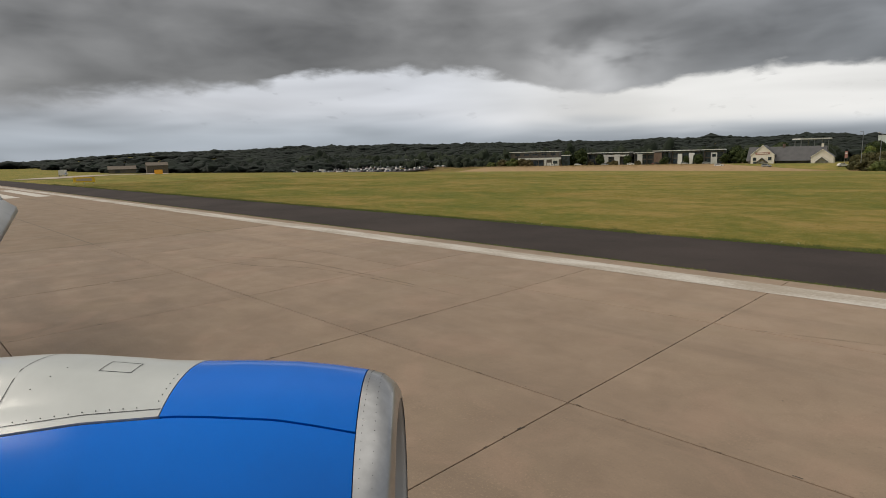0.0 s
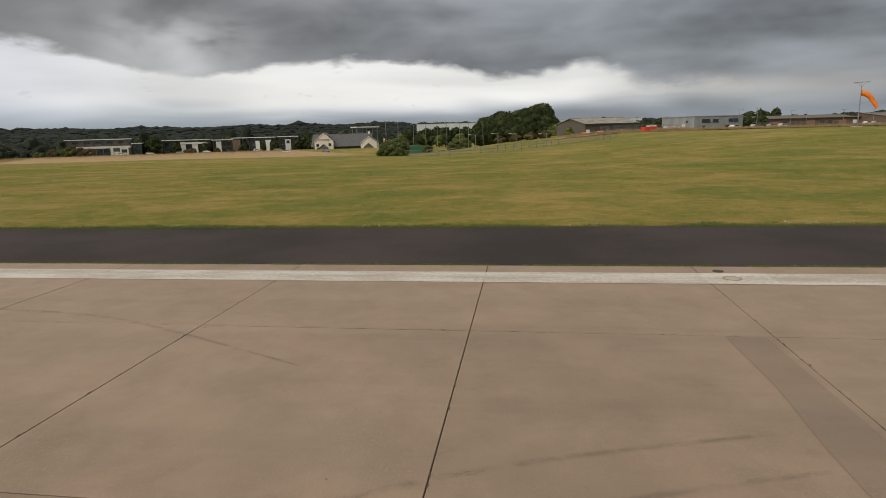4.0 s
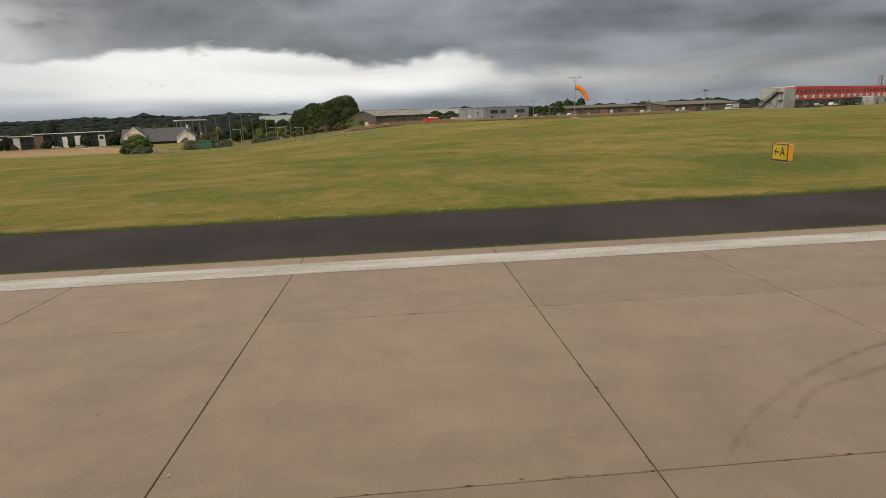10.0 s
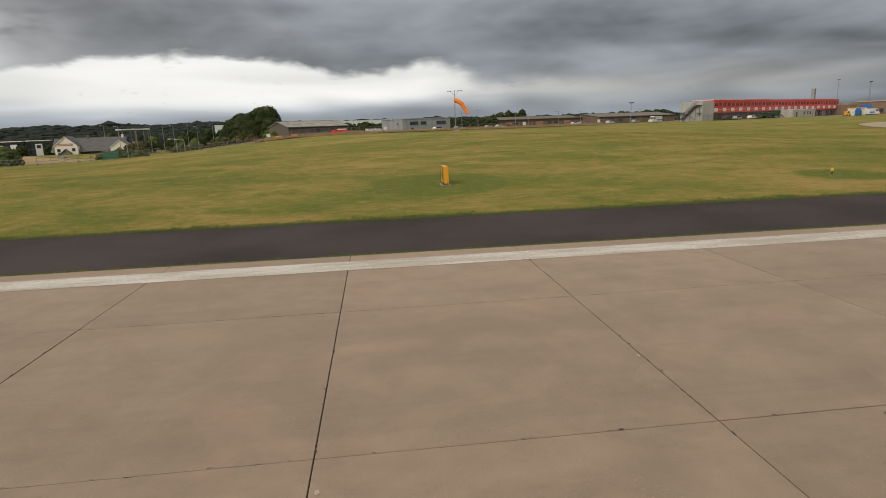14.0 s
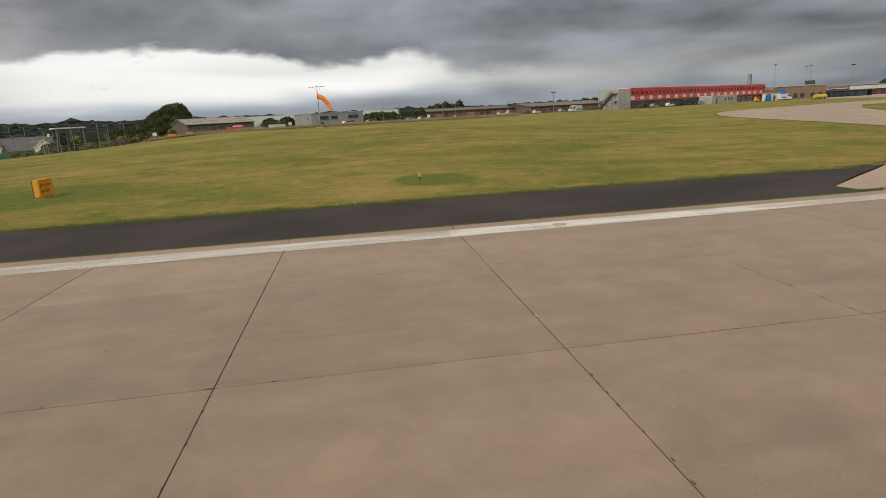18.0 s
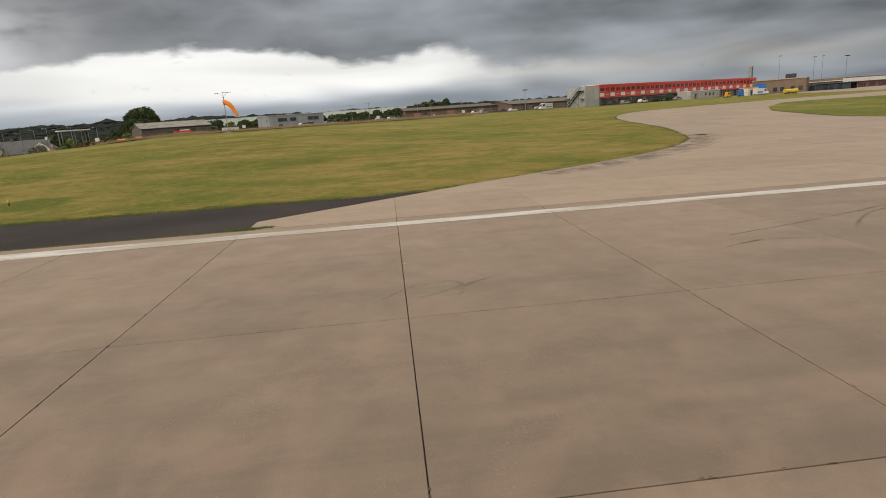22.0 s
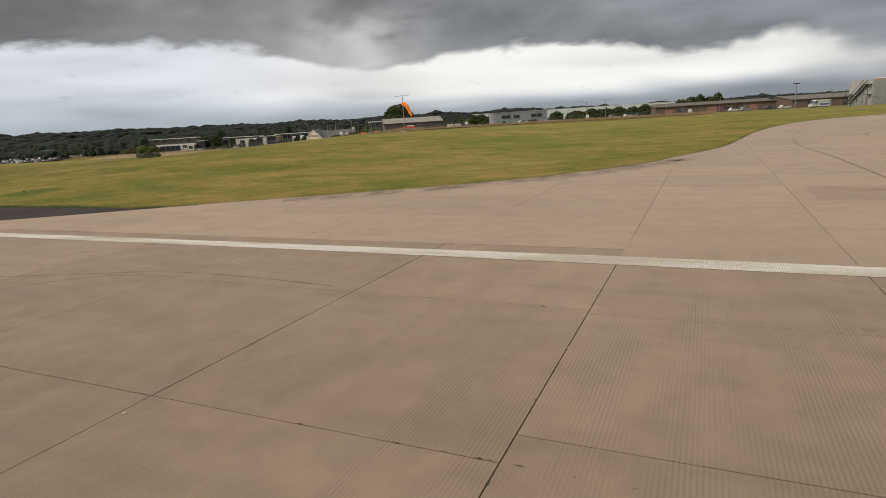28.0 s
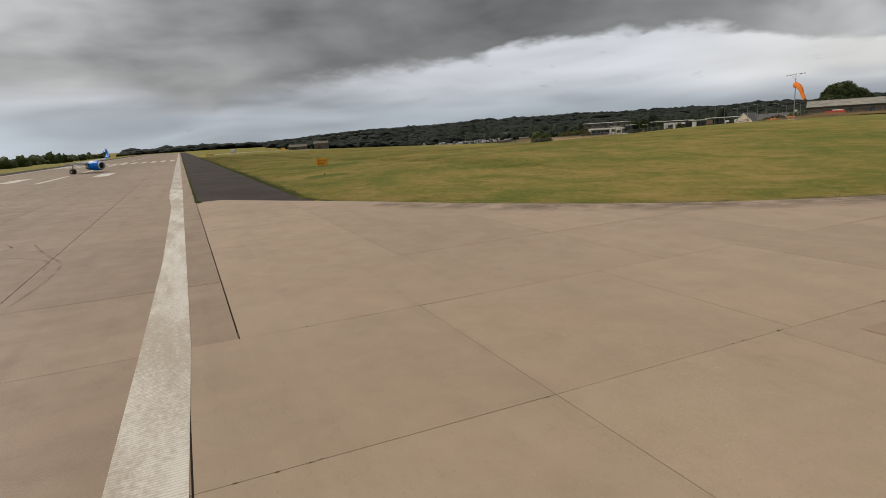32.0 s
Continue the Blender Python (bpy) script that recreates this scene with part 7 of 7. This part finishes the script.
hole = tagged(empty("drain_cover", 18.5, 16.12, 0.004), "small dark iron cover beside the painted line", "cover")
bar("lid", hole, M_JOINT, (0, 0, -0.02), (0, 0, 0.006), 0.14, 0.14, 20)


def scraps(name, label, spots, mat, z=0.0075):
    """Small uneven chips: spalls along the joints, blots of tar, crumbs of mortar."""
    vs, fs = [], []
    for x, y, a, b in spots:
        n0 = len(vs)
        for k in range(7):
            th = 2 * math.pi * k / 7
            r = 0.6 + 0.4 * random.random()
            vs.append((x + a * r * math.cos(th), y + b * r * math.sin(th), z + land(x, y) + (0.03 if y > 24 else 0)))
        fs.append(tuple(range(n0, n0 + 7)))
    return tagged(raw(name, vs, fs, mat), label, "chips", kind="stuff")


random.seed(11)
spots = []
for x in JOINTS_X:
    for k in range(40):
        y = random.uniform(-12, 16.5) if x < 105 else random.uniform(-12, 34)
        spots.append((x + random.gauss(0, 0.012), y, random.uniform(0.006, 0.02), random.uniform(0.02, 0.07)))
for y in LANES_Y[1:]:
    for k in range(330):
        spots.append((random.uniform(-32, 168), y + random.gauss(0, 0.012), random.uniform(0.02, 0.08), random.uniform(0.004, 0.012)))
scraps("joint_spalls", "dark broken edges along the slab joints", spots, M_JOINT)
M_BLOT = plain("old_tar", (0.135, 0.10, 0.074), (0.19, 0.142, 0.104), 0.9, big=3, fine=16)
scraps("tar_blots", "dark spots of tar on the concrete", [(118.58, 0.28, 0.09, 0.06), (120.71, 4.4, 0.10, 0.06), (121.7, 3.85, 0.04, 0.03)] + [(-0.35 + random.gauss(0, 0.26), 4.55 + random.gauss(0, 0.2), random.uniform(0.02, 0.07), random.uniform(0.015, 0.05)) for k in range(26)] + [(random.uniform(-30, 150), random.uniform(0, 14.5), random.uniform(0.012, 0.035), random.uniform(0.012, 0.03)) for k in range(90)], M_BLOT)
scraps("mortar_crumbs", "pale mortar repairs beside the joints", [(17.70 + random.gauss(0, 0.09), 6.08 + random.gauss(0, 0.12), 0.03, 0.05) for k in range(14)] + [(random.choice(JOINTS_X) + random.gauss(0, 0.07), random.uniform(0, 14.5), random.uniform(0.02, 0.05), random.uniform(0.03, 0.09)) for k in range(50)], M_PALE)
for x, y in ((18.6, 15.3), (87.0, 15.3)):
    h = tagged(empty("drain_cover", x, y, 0.006), "round iron drain cover set in the painted line", "cover")
    bar("rim", h, M_PATCH, (0, 0, -0.02), (0, 0, 0.006), 0.24, 0.24, 24)
    bar("lid", h, M_PALE, (0, 0, -0.01), (0, 0, 0.011), 0.18, 0.18, 24)
M_FRESH = paint_white("fresher_paint", 0.56)
for q in (rect(17.9, 19.6, 14.76, 15.84), rect(83.2, 86.0, 14.78, 15.86), rect(86.5, 92.0, 14.80, 15.86)):
    painted("fresh_paint", [q], M_FRESH, "fresher white paint on the edge line", 0.009)
M_TAXI_PATCH = concrete("taxi_repair_concrete", (0.345, 0.250, 0.170), (0.300, 0.217, 0.147), (0.20, 0.145, 0.102), streaky=0.1)
tp = raw("taxi_patch", [(x, y, land(x, y) + 0.038) for x, y in ((141.2, 26.7), (144.9, 26.7), (144.8, 30.6), (141.3, 31.0))], [(0, 1, 2, 3)], M_TAXI_PATCH)
tagged(tp, "darker square concrete repair on the taxiway", "repair", kind="structure")

grime = []
for (x0, y0), (x1, y1) in zip(EDGE_KNOTS[3:7], EDGE_KNOTS[4:8]):
    ln = math.hypot(x1 - x0, y1 - y0)
    grime.append(((x0 + x1) / 2 + (y1 - y0) / ln * 1.3, (y0 + y1) / 2 - (x1 - x0) / ln * 1.3))
ribbon("dirt_streak", grime + [(135.4, 46.4)], 2.3, M_FILM, "broad dark grime on the taxiway beside the grass", 0.034)

ribbon("tyre_mark", ((156.8, 97.6), (158.2, 96.4), (160.2, 95.0)), 0.9, M_RUBBER, "short dark slot mark on the pale patch", 0.025)

# a pale worn lip where the concrete meets the grass
lip = smooth_line(EDGE_KNOTS[3:10], 24)
vs, fs = [], []
for i, (x, y) in enumerate(lip):
    a_, b_ = lip[max(i - 1, 0)], lip[min(i + 1, len(lip) - 1)]
    ln = math.hypot(b_[0] - a_[0], b_[1] - a_[1])
    nx, ny = (b_[1] - a_[1]) / ln, -(b_[0] - a_[0]) / ln
    w_ = 0.05 + 0.22 * max(0.0, 0.45 + noise.noise((x * 0.35, y * 0.35, 4.0))) + 0.10 * noise.noise((x * 2.1, y * 2.1, 1.0))
    for o_ in (-0.10, max(w_, -0.05)):
        px, py = x + nx * o_, y + ny * o_
        vs.append((px, py, land(px, py) + 0.03 * ease(py, 20, 24) + 0.008))
fs = [(2 * i, 2 * i + 1, 2 * i + 3, 2 * i + 2) for i in range(len(vs) // 2 - 1)]
tagged(raw("pale_lip", vs, fs, M_SAND), "pale crumbling concrete lip beside the grass", "paving edge", kind="structure")
M_SEAM = plain("tar_seam", (0.17, 0.125, 0.088), (0.26, 0.19, 0.13), 0.9, big=2, fine=12)


def seam_line(pts, width, label):
    """A thin sealed crack along a bent line."""
    vs = []
    for i, (x, y) in enumerate(pts):
        a, b = pts[max(i - 1, 0)], pts[min(i + 1, len(pts) - 1)]
        ln = math.hypot(b[0] - a[0], b[1] - a[1])
        nx, ny = -(b[1] - a[1]) / ln * width / 2, (b[0] - a[0]) / ln * width / 2
        for s_ in (-1, 1):
            q = (x + s_ * nx, y + s_ * ny)
            vs.append((q[0], q[1], land(*q) + 0.03 * ease(q[1], 20, 24) + 0.02))
    return tagged(raw("sealed_crack", vs, [(2 * i, 2 * i + 1, 2 * i + 3, 2 * i + 2) for i in range(len(pts) - 1)], M_SEAM), label, "crack", kind="structure")


seam_line([(148.2, 82.5), (146.8, 79.5), (145.9, 75.3), (145.0, 69), (144.5, 63.2), (144.3, 57), (144.9, 46.6), (145, 38), (145, 33.4)], 0.045, "dark sealed crack bending across the taxiway")
seam_line([(141.9, 29.9), (143, 29.6), (144.1, 29.4), (147, 29.2)], 0.05, "short dark sealed crack on the taxiway")
seam_line([(152.6, 74), (151.3, 70), (150.8, 66), (151.1, 63.6), (152.2, 61)], 0.05, "dark curved sealed crack near the island")

# ---- grass, leaf by leaf ----


def sward(name, label, xy, high, wide, mat, blades=4):
    """Tufts of bent blades on the land."""
    k = len(xy)
    xy = np.array(xy)
    z = np.array([land(x, y) for x, y in xy]) - 0.02
    base = np.repeat(np.column_stack([xy, z]), blades, 0)
    n = len(base)
    a = math.pi * (0.1 + 0.8 * rng.random(n))
    h = np.repeat(high * (0.5 + rng.random(k) ** 1.6), blades) * (0.6 + 0.7 * rng.random(n))
    lean = h * (0.25 + 0.8 * rng.random(n))
    side = np.column_stack([-np.sin(a), np.cos(a), np.zeros(n)]) * (wide * (0.6 + 0.8 * rng.random(n)))[:, None]
    base[:, :2] += rng.normal(size=(n, 2)) * wide * 2.2
    tip = base + np.column_stack([np.cos(a) * lean, np.sin(a) * lean, h])
    v = np.stack([base - side, base + side, tip], 1).reshape(-1, 3)
    ob = triangles(name, v, np.arange(3 * n).reshape(-1, 3), mat)
    return tagged(ob, label, "grass", kind="stuff")


EDGE = [(-140, 23.62), (98, 23.62), (106.0, 23.7)] + TAXI_EDGE[3:] + GRASS_EDGE[13:-4]


def along(pts, k, inner_, outer_):
    """Spots scattered in a band beside a line, on its left."""
    out = []
    length = [math.hypot(b[0] - a[0], b[1] - a[1]) for a, b in zip(pts, pts[1:])]
    for (a, b), ln in zip(zip(pts, pts[1:]), length):
        for _ in range(int(k * ln)):
            t = rng.random()
            nx, ny = -(b[1] - a[1]) / ln, (b[0] - a[0]) / ln
            o = inner_ + (outer_ - inner_) * rng.random() ** 1.5
            out.append((a[0] + (b[0] - a[0]) * t + nx * o, a[1] + (b[1] - a[1]) * t + ny * o))
    return out


fringe = [(x, y) for x, y in along(EDGE[:3], 130, -0.07, 0.45) + along(EDGE[2:], 80, -0.04, 0.30) if noise.noise((x * 0.3, y * 0.3, 5.0)) > -0.45 + 0.5 * rng.random()]
sward("edge_grass", "uncut green grass fringing the tarmac", fringe, 0.065, 0.018, M_LUSH, 5)
weeds = []
for x, y in along(EDGE[:3], 2.2, 0.02, 0.75) + along(EDGE[2:], 0.5, 0.05, 0.5):
    if noise.noise((x * 0.16, y * 0.16, 7.0)) < -0.12:
        continue
    s = 0.08 + 0.16 * rng.random()
    weeds += [(x + dx * s * 1.8, y + dy * s) for dx, dy in rng.normal(size=(24, 2))]
for k in range(26):
    x, y = 99.6 + 1.6 * rng.random(), 16.78 + 0.25 * rng.random()
    weeds += [(x + dx * 0.16, y + dy * 0.07) for dx, dy in rng.normal(size=(14, 2))]
sward("edge_weeds", "taller green weeds along the edge of the tarmac", weeds, 0.06, 0.028, foliage("weed_blades", (0.05, 0.078, 0.016), (0.078, 0.104, 0.022), (0.12, 0.13, 0.034), 0.0), 4)
moss = [(x, 16.71 + rng.normal() * 0.035) for x in (-120 + 221 * rng.random(22000)) if noise.noise((x * 0.5, 0.0, 2.0)) > -0.35]
sward("joint_moss", "yellow-green moss and weeds in the joint beside the tarmac", moss, 0.04, 0.02, M_LUSH, 3)
FIELD = ((-130, 23.6), (98, 23.6), (105.5, 23.3), (111, 25.8), (118.6, 30.0), (127, 36.5), (132.5, 44), (138.5, 60.5), (145, 92))


def field_spots(k, near, far, power):
    out = []
    for u, v in rng.random((k, 2)):
        x = -130 + 275 * u
        out.append((x, graph(x, FIELD) + near + (far - near) * v ** power))
    return out


sward("mown_grass", "short mown tufts of olive and straw-coloured grass", field_spots(150000, 0.2, 24, 1.5), 0.06, 0.04, M_TURF_BLADE, 2)
sward("mown_grass_beyond", "short mown tufts on the rise of the field", field_spots(70000, 20, 75, 1.2), 0.065, 0.09, M_TURF_BLADE, 2)
hay = []
for _ in range(9000):
    t = rng.random()
    hay.append((-330 + 285 * t, graph(-330 + 285 * t, ((-330, 296), (-230, 298), (-118, 296), (-45, 246))) + rng.normal() * 7))
for _ in range(9000):
    t = rng.random()
    hay.append((24 + 114 * t, graph(24 + 114 * t, ((24, 172), (50, 184), (70, 191), (100, 195), (140, 199.5))) + rng.normal() * 2.6))
for _ in range(1200):
    hay.append((51.5 + rng.normal() * 2.2, 163.5 + rng.normal() * 1.2))
sward("hay_grass", "tall dry uncut grass at the field edge", hay, 0.75, 0.07, foliage("hay_blades", (0.22, 0.15, 0.06), (0.32, 0.22, 0.10), (0.40, 0.29, 0.15), 0.0), 3)
daisies = [(x, y) for x, y in along(EDGE[:3], 5, 0.1, 0.9) if noise.noise((x * 0.22, 1.0, 9.0)) > 0.18]
sward("white_flowers", "small white flowers in the grass fringe", daisies, 0.07, 0.014, M_WHITE, 2)

# ---- paving pieces, last ----
paving()
